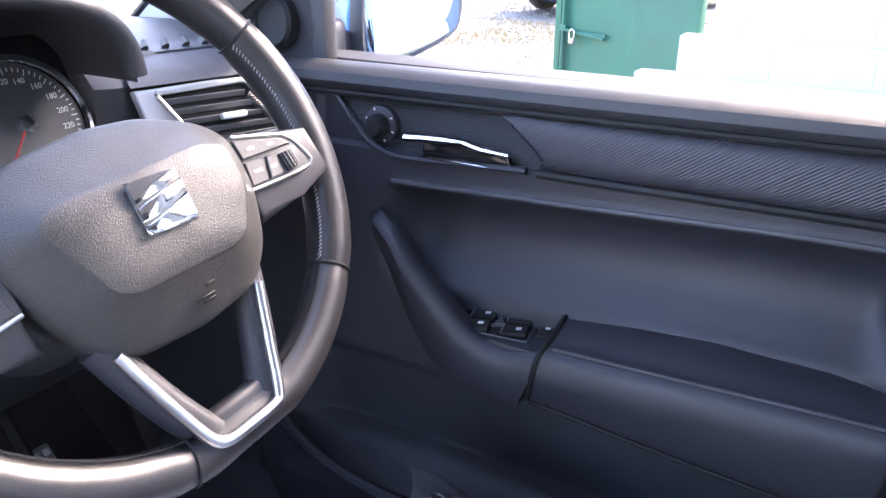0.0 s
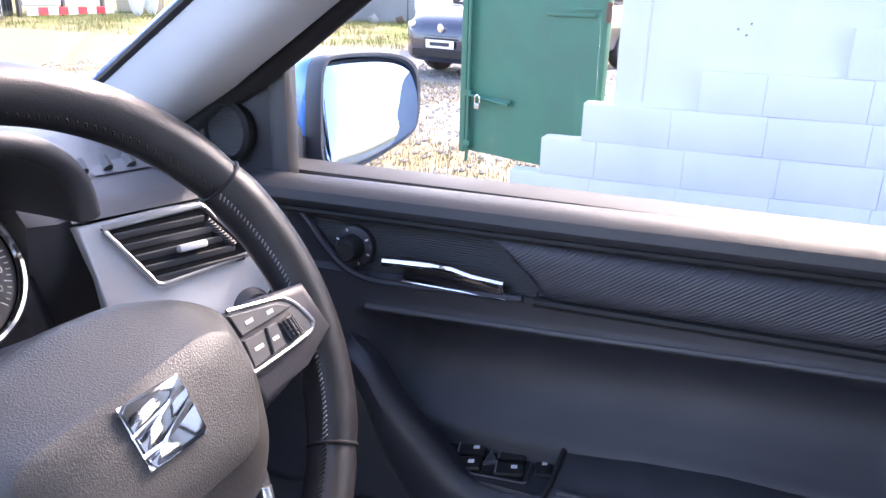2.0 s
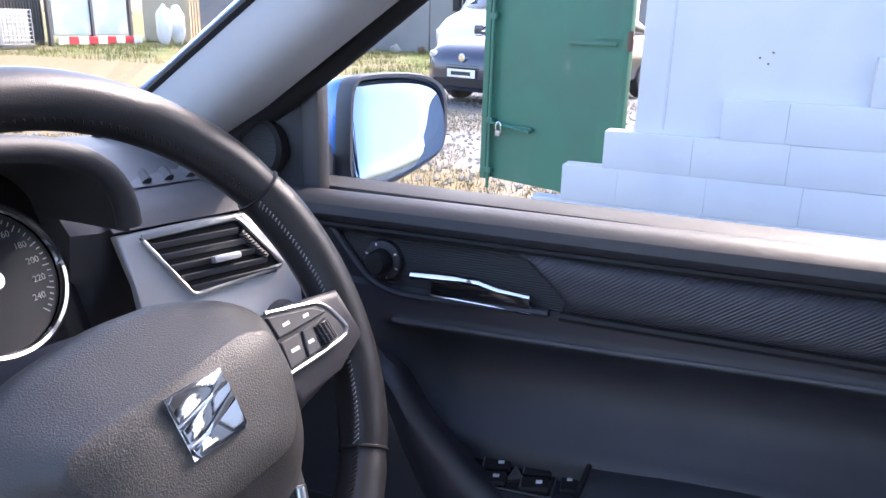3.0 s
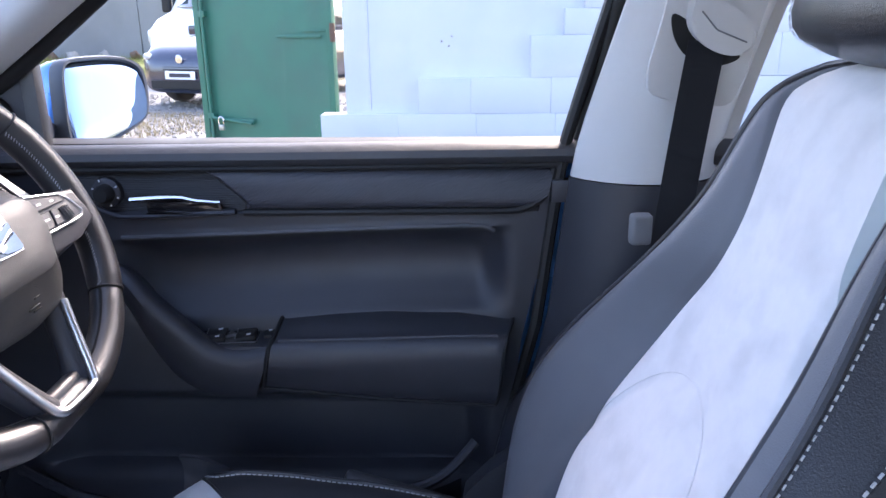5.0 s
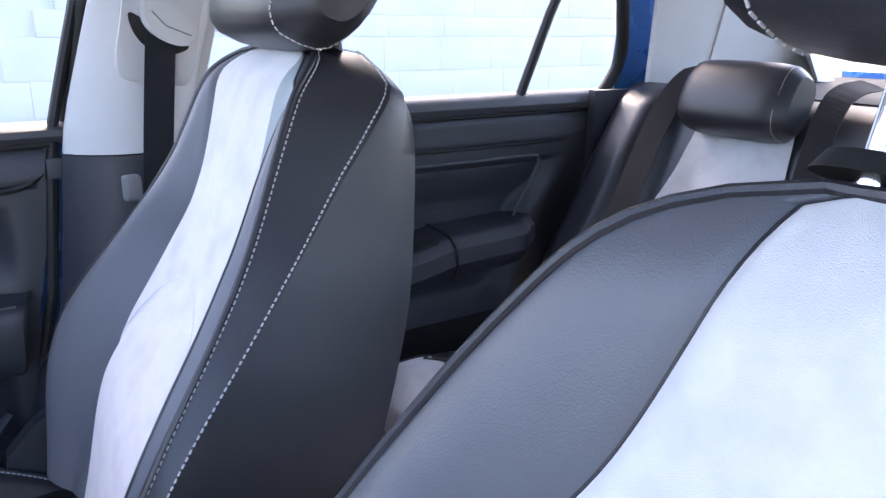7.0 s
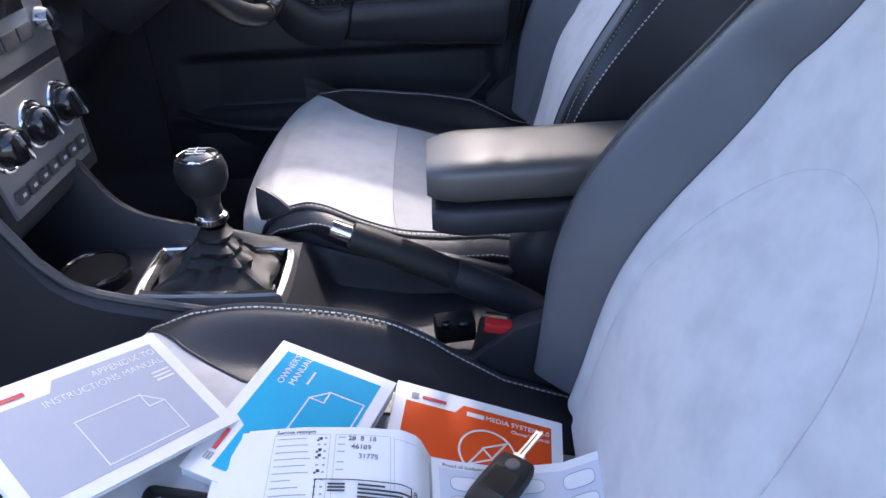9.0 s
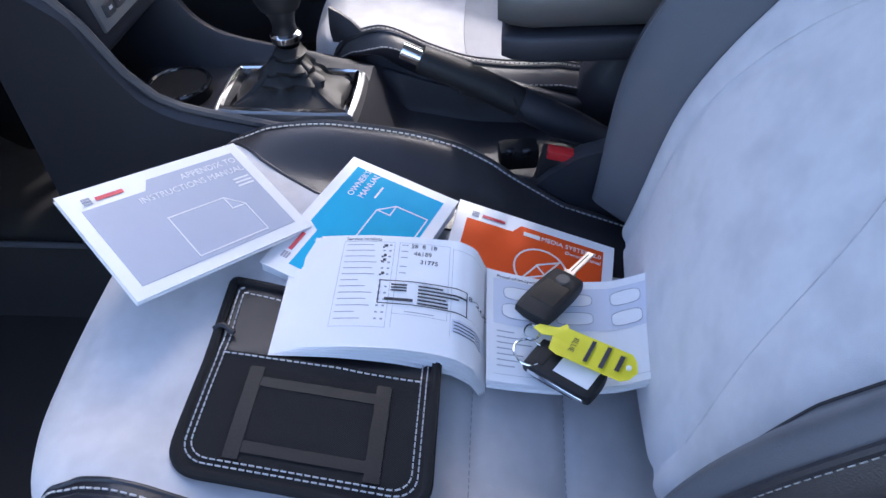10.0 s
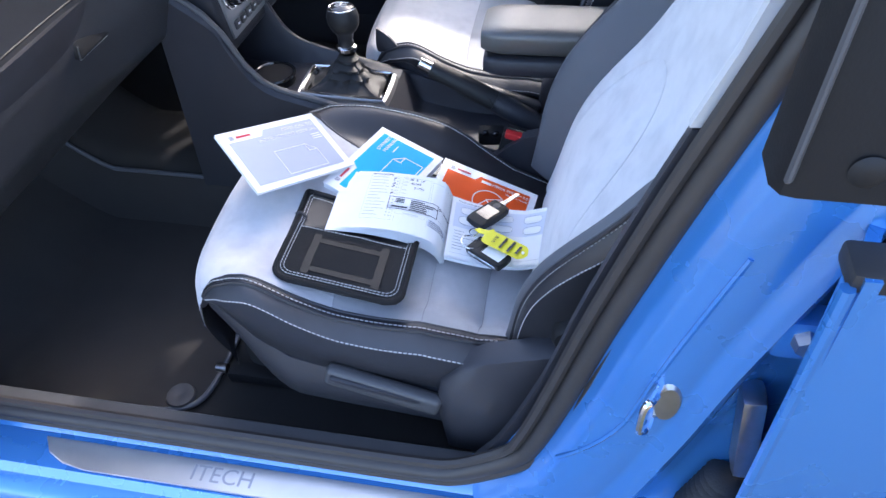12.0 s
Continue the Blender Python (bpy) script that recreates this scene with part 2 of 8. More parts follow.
def rings(sections, caps=True):
    """Closed rings joined one to the next."""
    n = len(sections[0])
    v = [p for s in sections for p in s]
    f = quads(n, len(sections), True)
    if caps:
        f += [tuple(range(n))[::-1], tuple(range(len(v) - n, len(v)))]
    return v, f


def spline(pts, n, closed=False):
    """Catmull-Rom through the points."""
    p = [Vector(q) for q in pts]
    m = len(p)
    out = []
    segs = m if closed else m - 1
    for k in range(n if closed else n + 1):
        s = k / n * segs
        i = min(int(s), segs - 1)
        f = s - i
        g = (lambda j: p[j % m]) if closed else (lambda j: p[max(0, min(m - 1, j))])
        a, b, c, d = g(i - 1), g(i), g(i + 1), g(i + 2)
        out.append(0.5 * (2 * b + (c - a) * f + (2 * a - 5 * b + 4 * c - d) * f * f + (3 * b - a - 3 * c + d) * f ** 3))
    return out


def tube(pts, r, n=10, closed=False, caps=True, flat=1.0):
    """A round bar along points; r a number or a function of 0..1."""
    p = [Vector(q) for q in pts]
    if closed and len(p) < 9:
        p = [p[i].lerp(p[(i + 1) % len(p)], k) for i in range(len(p)) for k in (0.05, 0.5, 0.95)]
    up = None
    secs = []
    m = len(p)
    for i in range(m):
        d = (p[(i + 1) % m] - p[i - 1]) if closed else (p[min(i + 1, m - 1)] - p[max(i - 1, 0)])
        d.normalize()
        if up is None:
            up = d.orthogonal().normalized()
        up = (up - d * up.dot(d)).normalized()
        side = d.cross(up)
        rr = r(i / max(1, m - 1)) if callable(r) else r
        secs.append([p[i] + (up * math.cos(a) + side * math.sin(a) * flat) * rr for a in (2 * math.pi * k / n for k in range(n))])
    if closed:
        v = [q for s in secs for q in s]
        f = quads(n, m, True)
        f += [((m - 1) * n + k, (m - 1) * n + (k + 1) % n, (k + 1) % n, k) for k in range(n)]
        return v, f
    return rings(secs, caps)


def bm_out(bm):
    bm.verts.ensure_lookup_table()
    bm.verts.index_update()
    v = [q.co.copy() for q in bm.verts]
    f = [tuple(q.index for q in face.verts) for face in bm.faces]
    bm.free()
    return v, f


def rbox(sx, sy, sz, bevel=0.005, segs=2, m=None, taper=None):
    """A box with rounded edges about the origin, then moved by m. taper(v) may reshape each vertex first."""
    bm = bmesh.new()
    bmesh.ops.create_cube(bm, size=1)
    for v in bm.verts:
        v.co = Vector((v.co.x * sx, v.co.y * sy, v.co.z * sz))
        if taper:
            v.co = Vector(taper(v.co))
    if bevel:
        bmesh.ops.bevel(bm, geom=bm.edges[:], offset=bevel, segments=segs, profile=0.6, affect="EDGES", clamp_overlap=True)
    if m is not None:
        bm.transform(m)
    return bm_out(bm)


def prism(outline, depth, bevel=0.0, segs=2, m=None):
    """An outline in x, y raised along z by depth, its upper rim rounded."""
    bm = bmesh.new()
    lo = [bm.verts.new((x, y, 0)) for x, y in outline]
    hi = [bm.verts.new((x, y, depth)) for x, y in outline]
    n = len(lo)
    bm.faces.new(lo[::-1])
    top = bm.faces.new(hi)
    for i in range(n):
        bm.faces.new((lo[i], lo[(i + 1) % n], hi[(i + 1) % n], hi[i]))
    if bevel:
        bmesh.ops.bevel(bm, geom=list(top.edges), offset=bevel, segments=segs, profile=0.6, affect="EDGES", clamp_overlap=True)
    if m is not None:
        bm.transform(m)
    return bm_out(bm)


def lathe(profile, n=24, m=None):
    """A profile of (radius, height) turned about z."""
    secs = [[Vector((r * math.cos(a), r * math.sin(a), h)) for a in (2 * math.pi * k / n for k in range(n))] for r, h in profile]
    v, f = rings(secs)
    return ([m @ q for q in v], f) if m is not None else (v, f)


def merge(*parts):
    v, f = [], []
    for a, b in parts:
        f += [tuple(i + len(v) for i in q) for q in b]
        v += list(a)
    return v, f


def dashes(path, length, gap, r, lift=None):
    """Short stitches along a path; lift moves them off the surface."""
    p = [Vector(q) for q in path]
    cum = [0.0]
    for a, b in zip(p, p[1:]):
        cum.append(cum[-1] + (b - a).length)

    def at(s):
        s = max(0.0, min(cum[-1], s))
        i = next((k for k in range(1, len(cum)) if cum[k] >= s), len(cum) - 1)
        t = (s - cum[i - 1]) / max(1e-9, cum[i] - cum[i - 1])
        return p[i - 1].lerp(p[i], t)

    v, f = [], []
    s = 0.0
    while s + length < cum[-1]:
        a, b = at(s), at(s + length)
        if lift:
            a, b = a + lift, b + lift
        d = (b - a).normalized()
        o = d.orthogonal().normalized()
        q = d.cross(o)
        k = len(v)
        v += [c + (o * x + q * y) * r for c in (a, b) for x, y in ((1, 0), (0, 1), (-1, 0), (0, -1))]
        f += [(k + i, k + (i + 1) % 4, k + 4 + (i + 1) % 4, k + 4 + i) for i in range(4)]
        f += [(k, k + 1, k + 2, k + 3), (k + 7, k + 6, k + 5, k + 4)]
        s += length + gap
    return v, f


def lettering(body, size, m, material, parent, depth=0.0003, name="lettering", align="CENTER", label=""):
    cu = bpy.data.curves.new(name, "FONT")
    cu.body, cu.size, cu.extrude, cu.align_x, cu.align_y = body, size, depth, align, "CENTER"
    cu.resolution_u = 3
    tmp = bpy.data.objects.new(name, cu)
    me = bpy.data.meshes.new_from_object(tmp)
    bpy.data.objects.remove(tmp)
    me.transform(m)
    me.materials.clear()
    me.materials.append(M[material])
    ob = new(name, me)
    under(ob, parent)
    if label:
        ob["label"] = label
    return ob


def lerp(x, *pairs):
    """Piecewise smooth value through (x, y) pairs."""
    if x <= pairs[0][0]:
        return pairs[0][1]
    for (a, p), (b, q) in zip(pairs, pairs[1:]):
        if x <= b:
            t = (x - a) / (b - a)
            return p + (q - p) * t * t * (3 - 2 * t)
    return pairs[-1][1]


def lin(x, *pairs):
    if x <= pairs[0][0]:
        return pairs[0][1]
    for (a, p), (b, q) in zip(pairs, pairs[1:]):
        if x <= b:
            return p + (q - p) * (x - a) / (b - a)
    return pairs[-1][1]


def curve(x, *pairs):
    """Smooth value through (x, y) pairs, with no flat spots at the pairs."""
    n = len(pairs)
    if x <= pairs[0][0]:
        return pairs[0][1]
    if x >= pairs[-1][0]:
        return pairs[-1][1]
    i = next(k for k in range(n - 1) if x <= pairs[k + 1][0])
    def slope(k):
        a, b = pairs[max(0, k - 1)], pairs[min(n - 1, k + 1)]
        return (b[1] - a[1]) / (b[0] - a[0])
    (a, p), (b, q) = pairs[i], pairs[i + 1]
    h = b - a
    t = (x - a) / h
    return (2 * t ** 3 - 3 * t * t + 1) * p + (t ** 3 - 2 * t * t + t) * h * slope(i) + (3 * t * t - 2 * t ** 3) * q + (t ** 3 - t * t) * h * slope(i + 1)


def axes(o, x, y, z):
    """A pose from an origin and three directions."""
    m = Matrix.Identity(4)
    for i, d in enumerate((x, y, z)):
        m.col[i][:3] = Vector(d).normalized()
    m.col[3][:3] = o
    return m


# ---- the yard ----
def ground():
    """One sheet out to the horizon: gravel, dry grass and green grass by place."""
    m = mat("yard_ground", (0.3, 0.28, 0.25), 0.95)
    nt = m.node_tree
    p = nt.nodes["Principled BSDF"]
    co = nt.nodes.new("ShaderNodeTexCoord")

    def tex(scale, detail=4.0):
        n = nt.nodes.new("ShaderNodeTexNoise")
        n.inputs["Scale"].default_value, n.inputs["Detail"].default_value = scale, detail
        nt.links.new(co.outputs["Object"], n.inputs["Vector"])
        return n.outputs["Fac"]

    def ramp(fac, *stops):
        r = nt.nodes.new("ShaderNodeValToRGB")
        e = r.color_ramp.elements
        while len(e) < len(stops):
            e.new(0.5)
        for el, (pos, c) in zip(e, stops):
            el.position, el.color = pos, (*c, 1)
        nt.links.new(fac, r.inputs["Fac"])
        return r.outputs["Color"]

    def mix(fac, a, b):
        x = nt.nodes.new("ShaderNodeMix")
        x.data_type = "RGBA"
        nt.links.new(fac, x.inputs[0])
        nt.links.new(a, x.inputs[6])
        nt.links.new(b, x.inputs[7])
        return x.outputs[2]

    gravel = ramp(tex(38, 6), (0.3, (0.10, 0.095, 0.09)), (0.5, (0.20, 0.19, 0.18)), (0.7, (0.30, 0.29, 0.275)))
    dry = ramp(tex(9, 8), (0.3, (0.12, 0.09, 0.045)), (0.52, (0.24, 0.18, 0.085)), (0.75, (0.18, 0.17, 0.06)))
    green = ramp(tex(2.5, 8), (0.3, (0.07, 0.10, 0.015)), (0.6, (0.15, 0.17, 0.03)), (0.8, (0.25, 0.22, 0.07)))
    patchy = ramp(tex(0.55, 5), (0.44, (0, 0, 0)), (0.58, (1, 1, 1)))
    sep = nt.nodes.new("ShaderNodeSeparateXYZ")
    nt.links.new(co.outputs["Object"], sep.inputs["Vector"])
    far = nt.nodes.new("ShaderNodeMapRange")
    far.inputs["From Min"].default_value, far.inputs["From Max"].default_value = 13.5, 16.0
    nt.links.new(sep.outputs["X"], far.inputs["Value"])
    near = nt.nodes.new("ShaderNodeMapRange")
    near.inputs["From Min"].default_value, near.inputs["From Max"].default_value = 5.2, 6.6
    nt.links.new(sep.outputs["X"], near.inputs["Value"])
    a = mix(near.outputs["Result"], mix(patchy, dry, gravel), mix(patchy, gravel, gravel))
    ahead = nt.nodes.new("ShaderNodeMapRange")
    ahead.inputs["From Min"].default_value, ahead.inputs["From Max"].default_value = 6.5, 9.0
    nt.links.new(sep.outputs["Y"], ahead.inputs["Value"])
    a = mix(ahead.outputs["Result"], a, dry)
    a = mix(far.outputs["Result"], a, mix(patchy, green, dry))
    nt.links.new(a, p.inputs["Base Color"])
    b = nt.nodes.new("ShaderNodeBump")
    b.inputs["Strength"].default_value, b.inputs["Distance"].default_value = 0.8, 0.02
    nt.links.new(tex(30, 6), b.inputs["Height"])
    nt.links.new(b.outputs["Normal"], p.inputs["Normal"])
    M["ground"] = m
    xs = [-400, -60, -20] + [-10 + 0.5 * i for i in range(81)] + [50, 120, 400]
    v = []
    for y in xs:
        for x in xs:
            z = 0.02 * (noise.noise((x * 0.7, y * 0.7, 0)) + 0.5 * noise.noise((x * 2, y * 2, 3)))
            v.append((x, y, z - 0.03 if abs(x) < 40 and abs(y) < 40 else -0.03))
    n = len(xs)
    tagged(obj("ground", v, quads(n, n), "ground"), "yard of gravel and dry yellow grass", "ground", kind="structure")


def block_wall():
    """White painted concrete blocks, stepped down towards its end, with a plain panel set back above."""
    w = thing("wall_yard", "white painted concrete block wall stepped at its end", "wall", (3.95, -1.5, 0), kind="structure")
    X0 = 3.80
    # low edge, high edge and end of each course
    rows = [(-0.1, 0.075, 1.60), (0.075, 0.26, 1.39), (0.26, 0.446, 1.232), (0.446, 0.632, 1.032), (0.632, 0.818, 0.50), (0.818, 1.03, -0.09), (1.03, 1.16, -0.26), (1.16, 1.34, -0.36), (1.34, 1.52, -0.5), (1.52, 1.7, -0.7), (1.7, 1.88, -0.8), (1.88, 2.06, -1.0)]
    rng = random.Random(4)
    backing = merge(*[rbox(0.09, e + 6.0, z1 - z0, 0, m=Matrix.Translation((X0 + 0.075, (e - 0.03 - 6) / 2, (z0 + z1) / 2))) for z0, z1, e in rows])
    obj("mortar", backing[0], backing[1], "wall", w, smooth=False)
    for k, (z0, z1, e) in enumerate(rows):
        y = e
        first = True
        while y > -5.8:
            L = 0.42 if not first else (0.42 if k % 2 else 0.28)
            first = False
            sx = 0.12 + rng.uniform(-0.001, 0.001)
            m = Matrix.Translation((X0 + sx / 2 + rng.uniform(-0.002, 0.002), y - L / 2, (z0 + z1) / 2)) @ Matrix.Rotation(rng.uniform(-0.004, 0.004), 4, "X")
            b = rbox(sx, L - 0.0006, z1 - z0 - 0.0006, 0.0028, 2, m)
            obj("block", b[0], b[1], "wall", w)
            y -= L
    # the plain rendered upright behind, with its own edge and a seam
    p = rbox(0.16, 7.2, 2.9, 0.012, 2, Matrix.Translation((X0 + 0.14, 0.90 - 3.6, 1.30)))
    obj("rendered_panel", p[0], p[1], "wall", w)
    s = rbox(0.012, 0.012, 2.2, 0.004, 1, Matrix.Translation((X0 + 0.062, 0.765, 1.75)))
    obj("seam", s[0], s[1], "wall", w)
    for y, z in ((0.337, 0.98), (0.375, 1.005), (0.322, 1.03)):
        s = lathe([(0.005, 0), (0.005, 0.01)], 8, pose(X0 + 0.065, y, z, 0, -90, 0))
        obj("bolt_hole", s[0], s[1], "rust", w)
    for i in range(5):
        s = rbox(0.003, 0.16 - 0.02 * (i % 3), 0.008, 0, m=Matrix.Translation((X0 - 0.002, -0.42, 0.62 + 0.02 * i)))
        obj("faint_print", s[0], s[1], "ink_grey", w, smooth=False)


def gate():
    """A green steel gate leaf on a frame, with hinge straps, drop bolt and padlock."""
    a, b = Vector((4.40, 1.865, 0.214)), Vector((4.05, 1.0, 0.214))
    ex = (b - a).normalized()
    L = 0.925
    H = 2.0
    M1 = axes(a, ex, (0, 0, 1), ex.cross(Vector((0, 0, 1))))
    g = thing("steel_gate", "green painted sheet steel gate with padlock, standing ajar", "gate", tuple(a))

    def part(name, geo, material="green", label=""):
        return obj(name, [M1 @ Vector(p) for p in geo[0]], geo[1], material, g, label)

    part("sheet", rbox(L, H, 0.006, 0.001, 1, Matrix.Translation((L / 2, H / 2, 0))))
    part("stile", rbox(0.045, H + 0.02, 0.045, 0.006, 2, Matrix.Translation((0.0, H / 2, 0.012))))
    part("stile", rbox(0.04, H, 0.04, 0.006, 2, Matrix.Translation((L, H / 2, -0.01))))
    for z in (0.03, H - 0.03, 1.1):
        part("rail", rbox(L, 0.04, 0.03, 0.005, 2, Matrix.Translation((L / 2, z, -0.02))))
    part("drop_bolt", tube([(0.045, -0.06, 0.035), (0.045, 1.6, 0.035)], 0.011, 8))
    for z in (0.05, 0.35, 0.95, 1.45):
        part("bolt_guide", rbox(0.05, 0.035, 0.03, 0.005, 2, Matrix.Translation((0.045, z, 0.028))))
    part("hasp", rbox(0.30, 0.028, 0.012, 0.004, 2, Matrix.Translation((0.21, 0.325, 0.02))))
    part("hasp_bolt", tube([(0.06, 0.34, 0.04), (0.36, 0.315, 0.04)], 0.009, 8))
    part("hinge_strap", rbox(0.30, 0.016, 0.006, 0.002, 2, Matrix.Translation((L - 0.2, 0.82, 0.02))))
    part("hinge_strap", rbox(0.16, 0.012, 0.005, 0.002, 2, Matrix.Translation((L - 0.1, 0.85, 0.012))))
    part("hinge_pin", lathe([(0.014, -0.05), (0.016, -0.03), (0.016, 0.03), (0.014, 0.05)], 12, pose(L + 0.03, 0.84, 0.02, -90, 0, 0)), "rust", "rusty hinge pin")
    pl = thing("padlock", "small brass and steel padlock hanging on the gate", "padlock", tuple(M1 @ Vector((0.14, 0.29, 0.06))))
    body = rbox(0.04, 0.034, 0.02, 0.008, 3, Matrix.Translation((0.14, 0.285, 0.06)))
    obj("padlock_body", [M1 @ q for q in body[0]], body[1], "steel", pl)
    sh = tube(spline([(0.122, 0.3, 0.06), (0.122, 0.335, 0.06), (0.14, 0.352, 0.06), (0.158, 0.335, 0.06), (0.158, 0.3, 0.06)], 16), 0.005, 8)
    obj("shackle", [M1 @ Vector(q) for q in sh[0]], sh[1], "chrome", pl)


def loft_body(secs):
    """Sections across x given as (y, half width, low z, high z, roundness); a simple vehicle hull."""
    out = []
    for y, hw, z0, z1, r in secs:
        ring = []
        for k in range(24):
            a = 2 * math.pi * k / 24
            c, s = math.cos(a), math.sin(a)
            e = 2 / r
            ring.append(Vector((hw * math.copysign(abs(c) ** e, c), y, (z0 + z1) / 2 + (z1 - z0) / 2 * math.copysign(abs(s) ** e, s))))
        out.append(ring)
    return rings(out)


def wheel_at(m, r, parent):
    t = lathe([(r * 0.62, -0.09), (r * 0.95, -0.095), (r, -0.06), (r, 0.06), (r * 0.95, 0.095), (r * 0.62, 0.09)], 28, m)
    w = obj("wheel", t[0], t[1], "rubber", parent)
    t = lathe([(r * 0.05, 0.05), (r * 0.2, 0.08), (r * 0.55, 0.06), (r * 0.64, 0.092), (r * 0.64, -0.05)], 20, m)
    obj("rim", t[0], t[1], "silver_paint", w)


def saloon():
    """Dark blue saloon, seen from its front corner."""
    P = pose(12.0, 3.55, -0.02, 0, 0, 70)
    c = thing("parked_saloon", "dark navy blue saloon car parked on gravel", "car", (12.0, 3.55, -0.02))

    def part(name, geo, material, par=None, label=""):
        return obj(name, [P @ Vector(q) for q in geo[0]], geo[1], material, par or c, label)

    body = part("body", loft_body([(2.2, 0.55, 0.3, 0.62, 5), (2.12, 0.72, 0.2, 0.76, 5), (1.9, 0.83, 0.18, 0.86, 6), (1.2, 0.87, 0.18, 0.96, 6), (0.4, 0.88, 0.18, 1.0, 6), (-1.3, 0.88, 0.18, 1.02, 6), (-2.0, 0.84, 0.25, 1.02, 6), (-2.25, 0.72, 0.35, 0.92, 5)]), "navy")
    part("cabin", loft_body([(1.05, 0.70, 0.95, 1.0, 6), (0.35, 0.66, 0.95, 1.38, 5), (-0.1, 0.62, 0.95, 1.47, 5), (-0.9, 0.62, 0.95, 1.46, 5), (-1.75, 0.68, 0.95, 1.06, 6)]), "navy")
    part("windscreen", patch(lambda u, v: Vector(((u - 0.5) * (1.3 - 0.2 * v), 1.06 - 0.66 * v, 1.0 + 0.405 * v + 0.03 * math.sin(math.pi * u))), 9, 6), "pale_glass")
    for sx in (1, -1):
        hl = part("headlamp", loft_body([(0.0, 0.06, 0, 0.09, 3), (0.1, 0.17, -0.02, 0.12, 3), (0.22, 0.13, 0.02, 0.11, 3), (0.26, 0.05, 0.05, 0.1, 3)]), "lamp_glass")
        for q in hl.data.vertices:
            w = P.inverted() @ q.co
            q.co = P @ Vector((sx * (0.62 + w.x), 1.98 + w.y * 0.8 - abs(w.x) * 0.5, 0.62 + w.z))
        part("fog_lamp", lathe([(0.0, 0.01), (0.05, 0.01), (0.06, 0)], 12, pose(sx * 0.62, 2.13, 0.34, -90, 0, 0)), "chrome")
        part("door_mirror", rbox(0.2, 0.1, 0.14, 0.03, 3, Matrix.Translation((sx * 0.95, 0.75, 1.02))), "navy")
        for y in (1.35, -1.35):
            wheel_at(P @ pose(sx * 0.8, y, 0.31, 0, 90 * sx, 0), 0.31, c)
    for k in range(4):
        part("grille_bar", rbox(0.62, 0.02, 0.02, 0.006, 1, Matrix.Translation((0, 2.2 - 0.01 * k, 0.52 + 0.035 * k))), "chrome" if k == 3 else "black")
    part("lower_grille", rbox(1.1, 0.03, 0.12, 0.01, 1, Matrix.Translation((0, 2.19, 0.32))), "black")
    part("badge", lathe([(0.0, 0.012), (0.05, 0.01), (0.06, 0)], 20, pose(0, 2.215, 0.66, -90, 0, 0)), "chrome")
    pl = part("number_plate", rbox(0.52, 0.012, 0.11, 0.004, 1, Matrix.Translation((0, 2.225, 0.45))), "white_mark")
    part("plate_bar", rbox(0.36, 0.004, 0.05, 0, m=Matrix.Translation((0, 2.233, 0.45))), "ink", pl)


def van():
    P = pose(16.3, 5.05, -0.02, 0, 0, 72)
    c = thing("parked_van", "tall white panel van parked behind the saloon", "van", (16.3, 5.05, -0.02))

    def part(name, geo, material, label=""):
        return obj(name, [P @ Vector(q) for q in geo[0]], geo[1], material, c, label)

    part("body", loft_body([(2.6, 0.6, 0.4, 0.9, 5), (2.5, 0.8, 0.3, 1.1, 6), (2.2, 0.92, 0.25, 1.25, 6), (1.75, 0.95, 0.25, 1.4, 7), (1.1, 0.96, 0.25, 2.15, 7), (0.8, 0.97, 0.25, 2.3, 8), (-2.4, 0.97, 0.25, 2.3, 8), (-2.5, 0.93, 0.3, 2.25, 8)]), "white_car")
    part("windscreen", patch(lambda u, v: Vector(((u - 0.5) * (1.66 - 0.12 * v), 1.86 - 0.76 * v - 0.18 * (2 * u - 1) ** 2, 1.42 + 0.66 * v)), 11, 6), "dark_glass")
    part("bonnet_grille", rbox(1.2, 0.04, 0.16, 0.02, 2, Matrix.Translation((0, 2.55, 0.78))), "black")
    for sx in (1, -1):
        part("headlamp", rbox(0.26, 0.2, 0.26, 0.07, 3, Matrix.Translation((sx * 0.72, 2.42, 0.88))), "lamp_glass")
        part("door_mirror", rbox(0.2, 0.12, 0.34, 0.05, 3, Matrix.Translation((sx * 1.12, 1.55, 1.5))), "black")
        part("side_window", rbox(0.02, 0.8, 0.5, 0.03, 2, Matrix.Translation((sx * 0.965, 1.15, 1.65))), "dark_glass")
        for y in (1.6, -1.5):
            wheel_at(P @ pose(sx * 0.86, y, 0.34, 0, 90 * sx, 0), 0.34, c)


